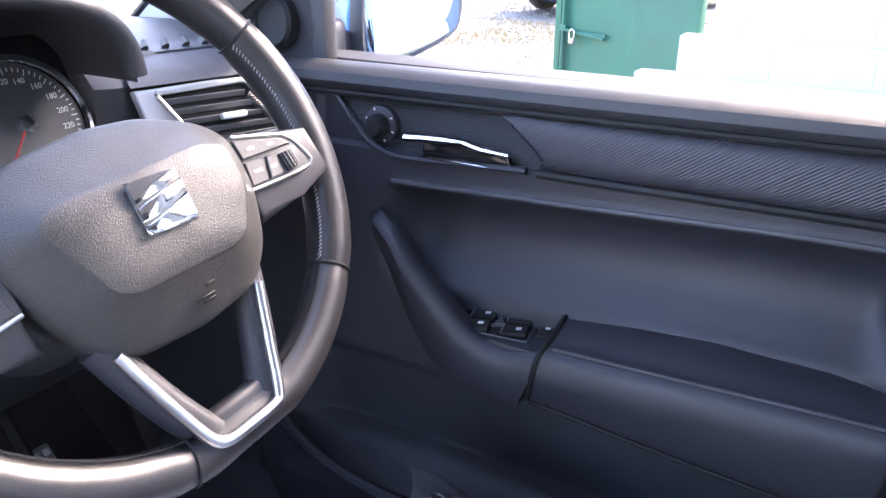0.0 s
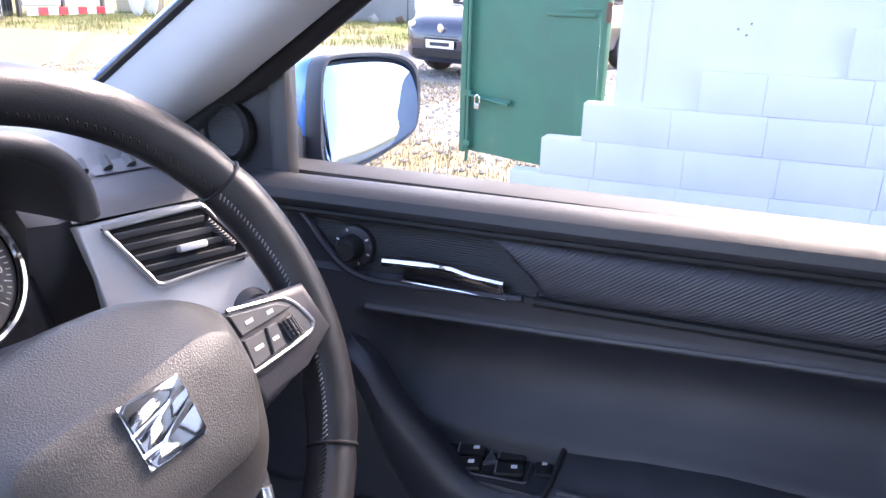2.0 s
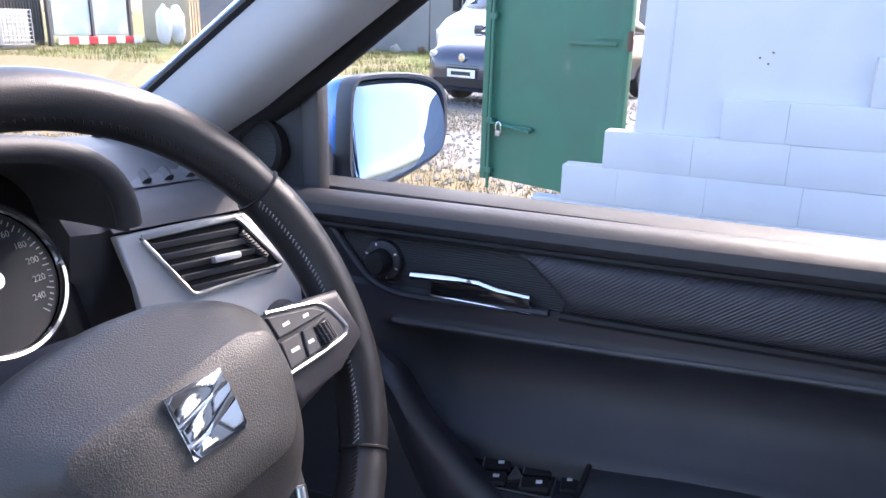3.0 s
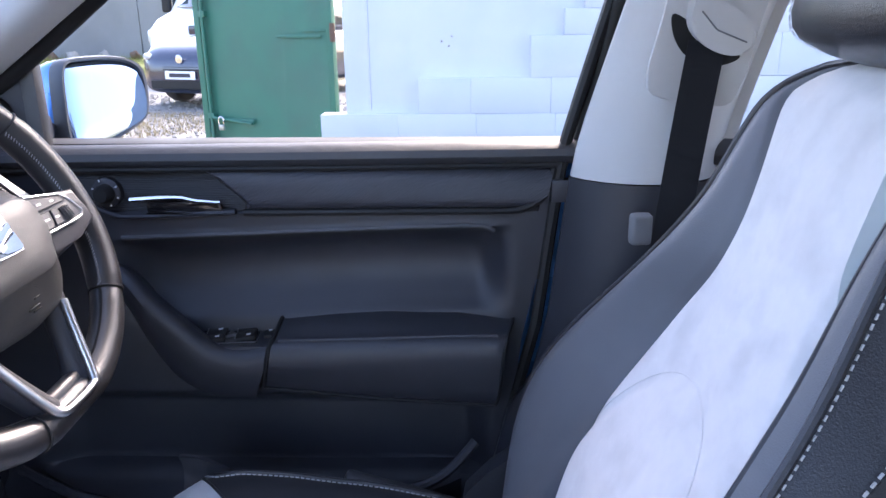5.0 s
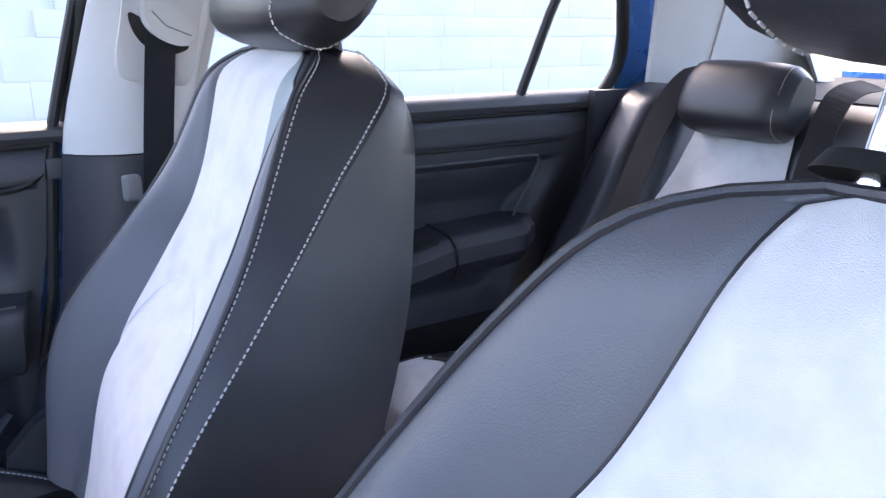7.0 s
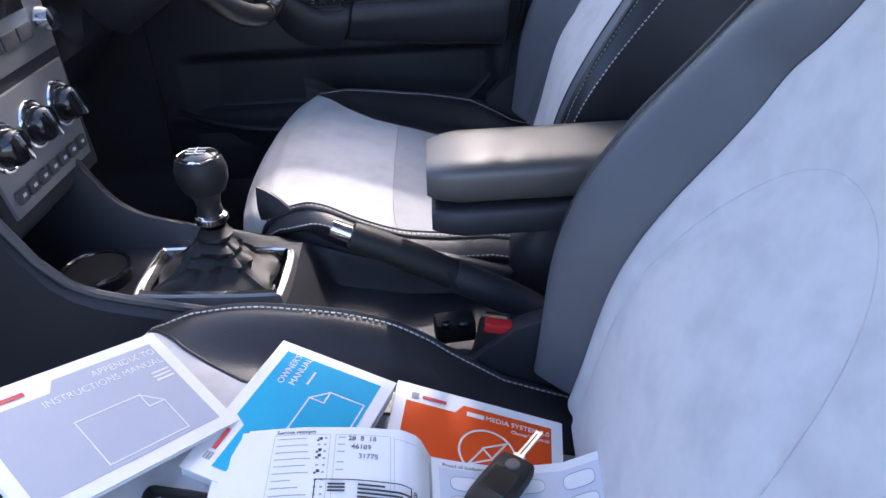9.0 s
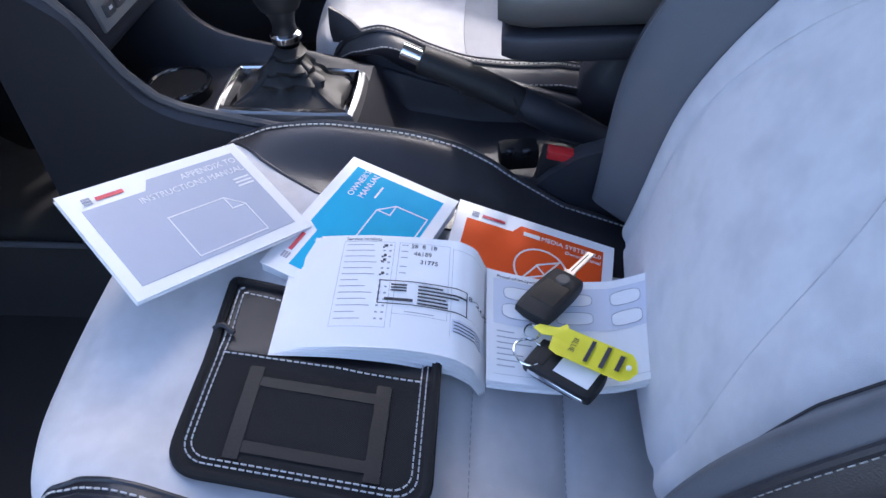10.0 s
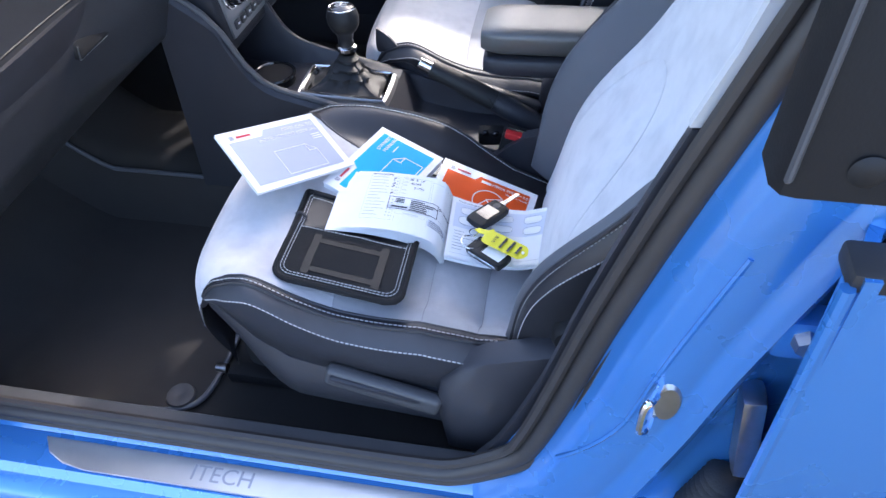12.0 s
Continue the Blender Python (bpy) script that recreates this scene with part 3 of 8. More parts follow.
def yard_background():
    w = thing("wall_boundary", "long grey cement boundary wall at the back of the yard", "wall", (26, 8, 0), kind="structure")
    a, b = Vector((30, -12, 0)), Vector((24, 21, 0))
    d = (b - a).normalized()
    for i in range(11):
        q = a.lerp(b, (i + 0.5) / 11)
        s = rbox(0.22, (b - a).length / 11 - 0.02, 2.25 + 0.06 * (i % 3), 0.02, 1, axes(q + Vector((0, 0, 1.0)), d.cross(Vector((0, 0, 1))), d, (0, 0, 1)))
        obj("wall_bay", s[0], s[1], "render_wall", w)
    rng = random.Random(9)
    for i in range(9):
        q = a.lerp(b, 0.72 + 0.028 * i) + Vector((-1.2 + rng.uniform(-.3, .3), 0, 0.1))
        bm = bmesh.new()
        bmesh.ops.create_icosphere(bm, subdivisions=2, radius=0.22)
        for vert in bm.verts:
            vert.co = q + vert.co * (1 + 0.5 * noise.noise(vert.co * 6 + Vector((i, 0, 0)))) * (0.7 + 0.1 * (i % 4))
        v, f = bm_out(bm)
        tagged(obj("rubble_lump", v, f, "rock" if i % 3 else "rust"), "lump of stone rubble lying in the grass", "rubble", "rubble by the wall")
    # containers and panels ahead
    for k, (x, y, sx, sy, h, m, lab) in enumerate(((17.6, 24.5, 2.4, 2.4, 2.6, "container", "dark steel shipping container"), (14.3, 25.0, 2.3, 2.3, 2.3, "tan", "tan clad shed"), (26.5, 23.5, 3.6, 2.4, 2.6, "tan", "tan clad shed"))):
        c = thing("storage_container", lab + " at the end of the yard", "container", (x, y, 0))
        n = 22
        prof = []
        obj("shell", *rbox(sx, sy, h, 0.03, 1, Matrix.Translation((x, y, h / 2 - 0.03))), m, c)
        for i in range(n):
            obj("corrugation", *rbox(sx / n * 0.5, 0.05, h - 0.3, 0.01, 1, Matrix.Translation((x - sx / 2 + sx * (i + 0.5) / n, y - sy / 2 - 0.02, h / 2))), m, c)
    hb = thing("hoarding", "weathered pale blue painted double doors in a dark frame", "hoarding", (20.2, 22.6, 0))
    for i in range(2):
        obj("door_leaf", *rbox(1.55, 0.06, 2.0, 0.02, 1, Matrix.Translation((19.35 + 1.68 * i, 22.6, 1.32))), "graffiti", hb)
    for x in (18.45, 20.19, 21.95):
        obj("frame_post", *rbox(0.12, 0.14, 2.5, 0.01, 1, Matrix.Translation((x, 22.6, 1.2))), "container", hb)
    obj("lintel", *rbox(3.7, 0.16, 0.14, 0.01, 1, Matrix.Translation((20.2, 22.6, 2.45))), "container", hb)
    br = thing("barrier", "low red and white barrier board lying before the doors", "barrier", (20.2, 22.2, 0))
    for i in range(9):
        obj("barrier_stripe", *rbox(0.40, 0.08, 0.26, 0.01, 1, Matrix.Translation((18.6 + 0.405 * i, 22.2, 0.16))), "ink_red" if i % 2 else "white_mark", br)
    # cage tank
    t = thing("tank_cage", "white plastic bulk tank in a galvanised wire cage", "tank", (16.2, 21.8, 0))
    obj("tank", *rbox(1.0, 1.0, 1.0, 0.08, 3, Matrix.Translation((16.2, 21.8, 0.62))), "ibc", t)
    for i in range(9):
        z = 0.12 + i * 0.125
        obj("cage_wire", *tube([(15.65, 21.25, z), (16.75, 21.25, z), (16.75, 22.35, z), (15.65, 22.35, z)], 0.014, 6, closed=True), "cage", t)
        x = 15.65 + i * 1.1 / 8
        obj("cage_wire", *tube([(x, 21.25, 0.1), (x, 21.25, 1.14)], 0.014, 6), "cage", t)
    obj("pallet", *rbox(1.15, 1.15, 0.12, 0.02, 1, Matrix.Translation((16.2, 21.8, 0.03))), "container", t)
    for i, x in enumerate((22.6, 23.3)):
        s = thing("white_sack", "white bulk sack standing by the dark shed", "sack", (x, 21.6, 0))
        bm = bmesh.new()
        bmesh.ops.create_icosphere(bm, subdivisions=3, radius=0.5)
        for vert in bm.verts:
            k = 1 + 0.18 * noise.noise(vert.co * 4 + Vector((i * 5, 0, 0)))
            vert.co = Vector((x + vert.co.x * 0.55 * k, 21.6 + vert.co.y * 0.6 * k, max(-0.05, 0.68 + vert.co.z * 1.5 * k)))
        v, f = bm_out(bm)
        obj("sack_cloth", v, f, "white_car", s)


def tufts():
    """Grass blades and loose stones over the near ground, for what the windows show."""
    rng = random.Random(11)

    def blades(count, region, material, h0, h1, name, label):
        v, f = [], []
        while len(v) < count * 3:
            x, y = rng.uniform(*region[0]), rng.uniform(*region[1])
            if noise.noise((x * 0.9, y * 0.9, 5)) < -0.05:
                continue
            a = rng.uniform(0, 6.28)
            h = rng.uniform(h0, h1)
            w = 0.006
            dx, dy = math.cos(a), math.sin(a)
            k = len(v)
            v += [(x - dx * w, y - dy * w, -0.05), (x + dx * w, y + dy * w, -0.05), (x + dy * h * 0.6, y - dx * h * 0.6, h)]
            f.append((k, k + 1, k + 2))
        tagged(obj(name, v, f, material, smooth=False), label, "grass", kind="stuff")

    blades(30000, ((2.0, 9.5), (0.8, 9.0)), "grass_dry", 0.004, 0.014, "dry_grass", "short dry yellow grass on the yard")
    blades(16000, ((14, 26), (3, 24)), "grass", 0.06, 0.22, "green_grass", "rough green grass along the boundary wall")
    v, f = [], []
    for i in range(5000):
        x, y = rng.uniform(4, 12), rng.uniform(1, 10)
        r = rng.uniform(0.008, 0.03)
        k = len(v)
        for dx, dy, dz in ((1, 0, 0), (0, 1, 0), (-1, 0, 0), (0, -1, 0), (0, 0, 0.8), (0, 0, -0.8)):
            v.append((x + dx * r * rng.uniform(.7, 1.3), y + dy * r * rng.uniform(.7, 1.3), dz * r - 0.02))
        f += [(k + a, k + b, k + 4) for a, b in ((0, 1), (1, 2), (2, 3), (3, 0))] + [(k + b, k + a, k + 5) for a, b in ((0, 1), (1, 2), (2, 3), (3, 0))]
    tagged(obj("gravel", v, f, "rock", smooth=False), "loose grey gravel stones", "gravel", kind="stuff")


ground()
block_wall()
gate()
saloon()
van()
yard_background()
tufts()


# ---- the car's shell ----
car = thing("blue_hatchback", "blue hatchback with its front passenger door open", "car", (0, 0, 0))


def cp(name, geo, material, label="", parent=None, smooth=True):
    return obj(name, geo[0], geo[1], material, parent or car, label, smooth)


def slab(fn, nu, nv, t):
    """A sheet with thickness: fn(u, v) gives a point, t the offset to its other face."""
    a, fa = patch(fn, nu, nv)
    n = len(a)
    b = [Vector(p) + Vector(t) for p in a]
    f = fa + [tuple(i + n for i in q[::-1]) for q in fa]
    edge = [i for i in range(nu)] + [j * nu + nu - 1 for j in range(1, nv)] + [(nv - 1) * nu + i for i in range(nu - 2, -1, -1)] + [j * nu for j in range(nv - 2, 0, -1)]
    for p, q in zip(edge, edge[1:] + edge[:1]):
        f.append((p, p + n, q + n, q)[::-1])
    return [Vector(p) for p in a] + b, f


def floor_height(x, y):
    tunnel = 0.13 * max(0.0, 1 - (abs(x) / 0.17) ** 4) if abs(x) < 0.17 else 0.0
    toe = 0.45 * max(0.0, (y - 1.05) / 0.4) ** 1.4 if y > 1.05 else 0.0
    step = 0.10 * lerp(-y, (0.35, 0.0), (0.62, 1.0)) if y < -0.3 else 0.0
    return 0.262 + tunnel + toe + step


def shell():
    cp("floor_carpet", slab(lambda u, v: (-0.70 + 1.40 * u, -1.25 + 2.75 * v, floor_height(-0.70 + 1.40 * u, -1.25 + 2.75 * v)), 41, 56, (0, 0, -0.03)), "carpet")
    cp("firewall", slab(lambda u, v: (-0.75 + 1.5 * u, 1.46, 0.2 + 0.8 * v), 4, 4, (0, 0.04, 0)), "black")
    # roof: cloth below, painted steel above
    def roof(u, v):
        x = -0.60 + 1.2 * u
        y = 0.37 - 1.57 * v
        return (x, y, 1.415 + 0.035 * (1 - (2 * u - 1) ** 2) + 0.02 * math.sin(math.pi * v) - 0.05 * v * v)
    cp("headliner", slab(roof, 17, 17, (0, 0, 0.012)), "liner")
    cp("roof_panel", slab(lambda u, v: (Vector(roof(u, v)) * 1 + Vector(((u - 0.5) * 0.1, 0, 0.02))), 17, 17, (0, 0, 0.006)), "paint")
    cp("windscreen", patch(lambda u, v: (-(0.74 - 0.14 * v) + (1.48 - 0.28 * v) * u, 1.08 - 0.76 * v + 0.10 * (1 - (2 * u - 1) ** 2) * (1 - 0.4 * v), 0.97 + 0.44 * v), 15, 9), "glass").visible_shadow = False
    cp("rear_window", patch(lambda u, v: (-0.56 + 1.12 * u, -1.22 - 0.62 * v, 1.36 - 0.36 * v + 0.02 * (1 - (2 * u - 1) ** 2)), 9, 7), "glass").visible_shadow = False
    cp("parcel_shelf", slab(lambda u, v: (-0.66 + 1.32 * u, -1.16 - 0.7 * v, 0.985), 6, 4, (0, 0, -0.03)), "carpet")
    cp("boot_lid", slab(lambda u, v: (-0.66 + 1.32 * u, -1.84 - 0.28 * v, 1.0 - 0.04 * v), 6, 4, (0, 0, -0.03)), "paint")
    cp("boot_panel", slab(lambda u, v: (-0.7 + 1.4 * u, -2.12, 0.25 + 0.72 * v), 6, 6, (0, 0.03, 0)), "paint")
    # bonnet
    cp("bonnet", slab(lambda u, v: (-0.72 + 1.44 * u, 1.10 + 0.95 * v, 0.96 - 0.16 * v ** 1.5 + 0.05 * (1 - (2 * u - 1) ** 2)), 17, 12, (0, 0, -0.02)), "paint")
    for sx in (1, -1):
        cp("front_wing", slab(lambda u, v: (sx * (0.85 - 0.06 * u * u), 0.98 + 1.08 * u, 0.3 + (0.62 - 0.14 * u) * v), 12, 6, (-sx * 0.02, 0, 0)), "paint")
        # front pillar: trim inside, painted outside
        def pillar(u, v):
            base = Vector((sx * (0.735 - 0.14 * v), 0.98 - 0.70 * v, 1.0 + 0.40 * v))
            return base + Vector((sx * 0.03 * (u - 0.2) - sx * 0.02 * math.sin(math.pi * u), -0.145 * u * (1 - 0.35 * v) + 0.02, -0.010 - 0.02 * math.sin(math.pi * u)))
        cp("pillar_trim", slab(pillar, 9, 17, (sx * 0.008, 0, 0.006)), "trim_light", "pale grey cloth-textured pillar trim")
        cp("pillar_outer", slab(lambda u, v: Vector(pillar(u, v)) + Vector((sx * 0.025, 0.015, 0.015)), 9, 17, (sx * 0.01, 0, 0.008)), "paint")
        e = [Vector(pillar(0.0, v / 12)) + Vector((sx * 0.004, 0.006, 0.0)) for v in range(13)]
        cp("screen_seal", tube(e, 0.006, 8), "black")
        # side rail of the roof
        cp("roof_rail", slab(lambda u, v: (sx * (0.60 + 0.02 * math.sin(math.pi * u)) , 0.30 - 1.45 * v, 1.335 + 0.085 * u - 0.05 * v * v), 6, 14, (sx * 0.05, 0, 0.0)), "trim_light")
        # rear pillar
        def cpil(u, v):
            y = -1.10 - 0.16 * u - 0.02 * v
            return (sx * (0.66 - 0.03 * u - 0.085 * v), y + 0.10 * v * (1 - u) * 0.9, 0.97 + 0.42 * v)
        cp("rear_pillar_trim", slab(cpil, 9, 12, (sx * 0.01, 0, 0)), "trim_light")
        cp("rear_pillar_trim", slab(lambda u, v: (sx * (0.63 - 0.085 * v), -1.24 - 0.6 * u * (1 - 0.5 * v), 0.97 + 0.40 * v - 0.38 * u * v), 9, 8, (sx * 0.01, 0, 0)), "trim_light")
        cp("rear_pillar_outer", slab(lambda u, v: (sx * (0.75 - 0.10 * v), -1.09 - 0.78 * u * (1 - 0.35 * v) + 0.05 * v, 0.93 + 0.46 * v - 0.36 * u * v), 9, 8, (sx * 0.02, 0, 0)), "paint")
        cp("rear_quarter_panel", slab(lambda u, v: (sx * (0.84 - 0.05 * u * u), -1.08 - 1.04 * u, 0.3 + 0.65 * v), 8, 6, (-sx * 0.02, 0, 0)), "paint")
        cp("seat_side_trim", slab(lambda u, v: (sx * (0.69 - 0.03 * u), -0.98 - 0.30 * u, 0.3 + 0.68 * v), 4, 5, (sx * 0.02, 0, 0)), "plastic")
        for y in (1.32, -1.28):
            wheel_at(pose(sx * 0.76, y, 0.29, 0, 90 * sx, 0), 0.30, car)


def near_side():
    """Sill, centre pillar, seals and striker of the open side."""
    # painted sill with a metal plate
    prof = [(-0.655, 0.275), (-0.675, 0.36), (-0.69, 0.385), (-0.712, 0.388), (-0.722, 0.365), (-0.735, 0.345), (-0.79, 0.338), (-0.80, 0.325), (-0.815, 0.322), (-0.828, 0.31), (-0.84, 0.28), (-0.845, 0.2)]
    def sill(k0, k1, y0, y1, lift=0.0):
        pr = prof[k0:k1 + 1]
        return patch(lambda u, v: (pr[round(u * (len(pr) - 1))][0], y0 + (y1 - y0) * v, pr[round(u * (len(pr) - 1))][1] + lift), len(pr), 30)
    cp("sill_trim", sill(0, 3, -0.05, 1.4), "plastic_mid", "grained grey plastic sill trim")
    cp("sill_panel", sill(3, 11, -0.3, 1.4), "paint")
    pl = [(-0.742, 0.85), (-0.742, -0.02), (-0.786, -0.02), (-0.788, 0.76), (-0.782, 0.80), (-0.768, 0.83)]
    plate = cp("sill_plate", prism(pl[::-1], 0.004, 0.0015, 1, Matrix.Translation((0, 0, 0.341))), "alu", "brushed metal sill plate")
    lettering("ITECH", 0.036, Matrix.Translation((-0.766, 0.545, 0.3455)) @ Matrix.Rotation(radians(-90), 4, "Z"), "ink_grey", plate, 0.0002)
    path = [(-0.70, -0.12, 1.32), (-0.715, -0.07, 1.15), (-0.722, -0.03, 1.03), (-0.725, 0.012, 0.90), (-0.727, 0.055, 0.75), (-0.728, 0.092, 0.60), (-0.729, 0.120, 0.50), (-0.730, 0.150, 0.435), (-0.729, 0.195, 0.395), (-0.727, 0.26, 0.382), (-0.726, 0.5, 0.380), (-0.726, 1.25, 0.385), (-0.735, 1.32, 0.42)]
    sp = [p + Vector((0, -0.030 * lerp(p.z, (0.40, 0.0), (0.48, 1.0)), 0)) for p in spline(path, 90)]
    cp("door_seal", tube(sp, 0.013, 10, flat=1.0), "seal", "black rubber door seal")
    cp("seal_lip", tube([p + Vector((0.006, lerp(p.z, (0.38, 0.002), (0.50, 0.02)), lerp(p.z, (0.40, 0.012), (0.50, 0.0)))) for p in sp], 0.008, 8), "seal")
    cp("seal_lip", tube([p + Vector((-0.006, lerp(p.z, (0.40, -0.002), (0.52, -0.018)), lerp(p.z, (0.40, -0.012), (0.52, 0.0)))) for p in sp], 0.0075, 8), "seal")
    def ys(z):
        return curve(z, (0.34, 0.19), (0.44, 0.120), (0.60, 0.062), (0.75, 0.025), (0.90, -0.018), (1.03, -0.06), (1.15, -0.10), (1.35, -0.16))
    prof2 = [(-0.70, 0.03), (-0.722, 0.0), (-0.738, -0.012), (-0.752, -0.020), (-0.765, -0.030), (-0.772, -0.050), (-0.775, -0.075), (-0.776, -0.095), (-0.786, -0.108), (-0.790, -0.118), (-0.782, -0.128), (-0.765, -0.138), (-0.755, -0.160), (-0.752, -0.22)]
    def pil(u, v):
        z = 0.33 + 1.02 * v
        k = u * (len(prof2) - 1)
        i = min(int(k), len(prof2) - 2)
        t = k - i
        x = prof2[i][0] * (1 - t) + prof2[i + 1][0] * t
        o = prof2[i][1] * (1 - t) + prof2[i + 1][1] * t
        tuck = 0.10 * max(0.0, z - 1.0)
        wave = 0.003 * math.sin(6.0 * z + 1.0) * math.exp(-((u - 0.45) / 0.12) ** 2)
        return (x + tuck + wave, ys(z) + o * (1 + 0.35 * max(0.0, 0.6 - z)), z)
    cp("centre_pillar", patch(pil, 53, 40), "paint", "pressed blue painted door pillar")
    edge = [(-0.7585, ys(z) - 0.018 - 0.05 * (z < 0.7) * (0.7 - z) / 0.3, z) for z in [0.52 + 0.02 * k for k in range(20)]]
    cp("sealer_bead", tube([pil(0.40 - 0.16 * max(0, (0.66 - z[2]) / 0.15) ** 2 if z[2] < 0.66 else 0.40, (z[2] - 0.33) / 1.02) for z in edge], 0.003, 6), "paint")
    # inside trim of the pillar, pale, seen past the seal
    cp("pillar_upper_trim", slab(lambda u, v: (-0.70 + 0.10 * max(0, v - 0.2) + 0.02 * u, ys(0.985 + 0.39 * v) + 0.035 - 0.17 * u, 0.985 + 0.39 * v), 6, 12, (-0.012, 0, 0)), "trim_light")
    cp("pillar_lower_trim", slab(lambda u, v: (-0.70 + 0.03 * u, ys(0.4 + 0.583 * v) + 0.032 - 0.18 * u, 0.4 + 0.583 * v), 6, 12, (-0.012, 0, 0)), "plastic")
    # striker
    st = cp("striker_plate", lathe([(0.0, 0.006), (0.020, 0.005), (0.024, 0.0)], 20, pose(-0.776, -0.040, 0.69, 0, -90, 0) @ Matrix.Diagonal((1.35, 0.62, 1, 1))), "steel", "worn steel lock striker")
    cp("striker_loop", tube(spline([(-0.774, -0.030, 0.716), (-0.796, -0.022, 0.718), (-0.804, -0.014, 0.712), (-0.804, -0.014, 0.672), (-0.796, -0.022, 0.666), (-0.774, -0.030, 0.668)], 30), 0.0042, 8), "chrome", parent=st)
    hs = cp("door_hinge", rbox(0.03, 0.05, 0.05, 0.008, 2, Matrix.Translation((-0.775, -0.135, 0.82))), "paint")
    cp("hinge_bolt", lathe([(0.0, 0.012), (0.010, 0.012), (0.013, 0.0)], 6, pose(-0.79, -0.135, 0.825, 0, -90, 0)), "steel", parent=hs)
    cp("check_strap", rbox(0.035, 0.025, 0.14, 0.008, 2, pose(-0.775, -0.128, 0.655, -8, 0, 0)), "steel", "dusty steel door check strap")
    cp("cable_bellows", merge(*[lathe([(0.016, 0), (0.024, 0.006), (0.016, 0.012)], 14, pose(-0.775, -0.125 + 0.003 * k, 0.55 - 0.011 * k, 12, 0, 0)) for k in range(8)]), "rubber", "ribbed rubber cable bellows")


def far_side():
    """Centre pillar trim with the driver's belt on its guide."""
    def front(z):
        return lin(z, (0.45, 0.11), (0.72, 0.045), (0.93, 0.02), (0.976, 0.012), (1.142, -0.036), (1.40, -0.11))
    cp("pillar_upper_trim", slab(lambda u, v: (0.725 - 0.10 * v * v - 0.05 * math.sin(math.pi * min(1, u * 1.1)) ** 0.7, front(0.928 + 0.47 * v) - (0.19 - 0.02 * v) * u, 0.928 + 0.47 * v), 14, 14, (0.012, 0, 0)), "trim_light", "pale grey upper pillar trim")
    cp("pillar_lower_trim", slab(lambda u, v: (0.735 - 0.055 * math.sin(math.pi * min(1, u * 1.1)) ** 0.7 - 0.02 * (v < 0.45) * (1 - v / 0.45), front(0.32 + 0.605 * v) + 0.02 * (v < 0.5) - 0.20 * u, 0.32 + 0.605 * v), 14, 14, (0.012, 0, 0)), "plastic", "dark lower pillar trim")
    cp("pillar_outer", slab(lambda u, v: (0.775 - 0.10 * v * v, front(0.3 + 1.1 * v) - 0.01 - 0.15 * u, 0.3 + 1.1 * v), 5, 14, (0.03, 0, 0)), "black")
    cp("door_seal", tube([(0.752, front(z) + 0.012, z) for z in [0.42 + 0.05 * k for k in range(20)]], 0.008, 8), "black")
    cp("far_sill", slab(lambda u, v: (0.66 + 0.15 * u, -0.2 + 1.6 * v, lin(u, (0, 0.27), (0.2, 0.37), (0.5, 0.385), (0.6, 0.345), (1, 0.33))), 12, 6, (0, 0, -0.05)), "plastic")
    cp("kick_panel", slab(lambda u, v: (0.70 + 0.03 * v, 0.84 + 0.62 * u, 0.28 + 0.70 * v), 6, 6, (0.02, 0, 0)), "plastic")
    cp("rear_arch_trim", slab(lambda u, v: (0.778, -0.74 - 0.42 * u, 0.27 + 0.68 * v), 6, 6, (0.03, 0, 0)), "plastic")
    # belt guide: a rounded pad on a plate, with a dark slot where the belt comes out
    G = axes((0.653, -0.117, 1.112), (0.10, -0.98, -0.15), (-0.14, -0.16, 0.98), (-0.98, -0.08, -0.15)) @ Matrix.Diagonal((0.8, 0.8, 0.9, 1))
    def gpart(name, geo, material, label="", parent=None):
        return cp(name, ([G @ Vector(p) for p in geo[0]], geo[1]), material, label, parent)
    plate = [(p.x, p.y) for p in spline([(-0.066, -0.10, 0), (-0.070, 0.0, 0), (-0.066, 0.11, 0), (0.0, 0.12, 0), (0.060, 0.11, 0), (0.062, 0.0, 0), (0.058, -0.10, 0), (0.0, -0.108, 0)], 40, True)]
    tr = gpart("belt_guide_plate", prism(plate, 0.006, 0.003, 2), "trim_light")
    slot = [(p.x, p.y) for p in spline([(-0.056, 0.004, 0), (-0.052, -0.022, 0), (-0.030, -0.046, 0), (0.0, -0.056, 0), (0.030, -0.052, 0), (0.046, -0.036, 0), (0.0, -0.02, 0)], 36, True)]
    gpart("belt_slot", prism(slot, 0.002, 0, 1, Matrix.Translation((0, 0, 0.006))), "black", "", tr)
    pad = [(p.x, p.y) for p in spline([(-0.036, 0.050, 0), (-0.042, 0.020, 0), (-0.036, -0.010, 0), (-0.010, -0.030, 0), (0.024, -0.036, 0), (0.048, -0.026, 0), (0.050, -0.004, 0), (0.030, 0.014, 0), (0.0, 0.030, 0)], 44, True)]
    gpart("belt_guide", prism(pad, 0.022, 0.009, 4, Matrix.Translation((0, 0, 0.006))), "trim_light", "pale plastic belt guide", tr)
    gpart("guide_groove", tube([(-0.030, 0.014, 0.0285), (-0.004, -0.006, 0.0285), (0.040, -0.016, 0.0285)], 0.0012, 6), "leather_grey", "", tr)
    belt = []
    for k in range(15):
        v = k / 14
        c = Vector((0.641 - 0.051 * v, -0.110 + 0.080 * v - 0.02 * v * v, 1.092 - 0.545 * v))
        belt.append(c)
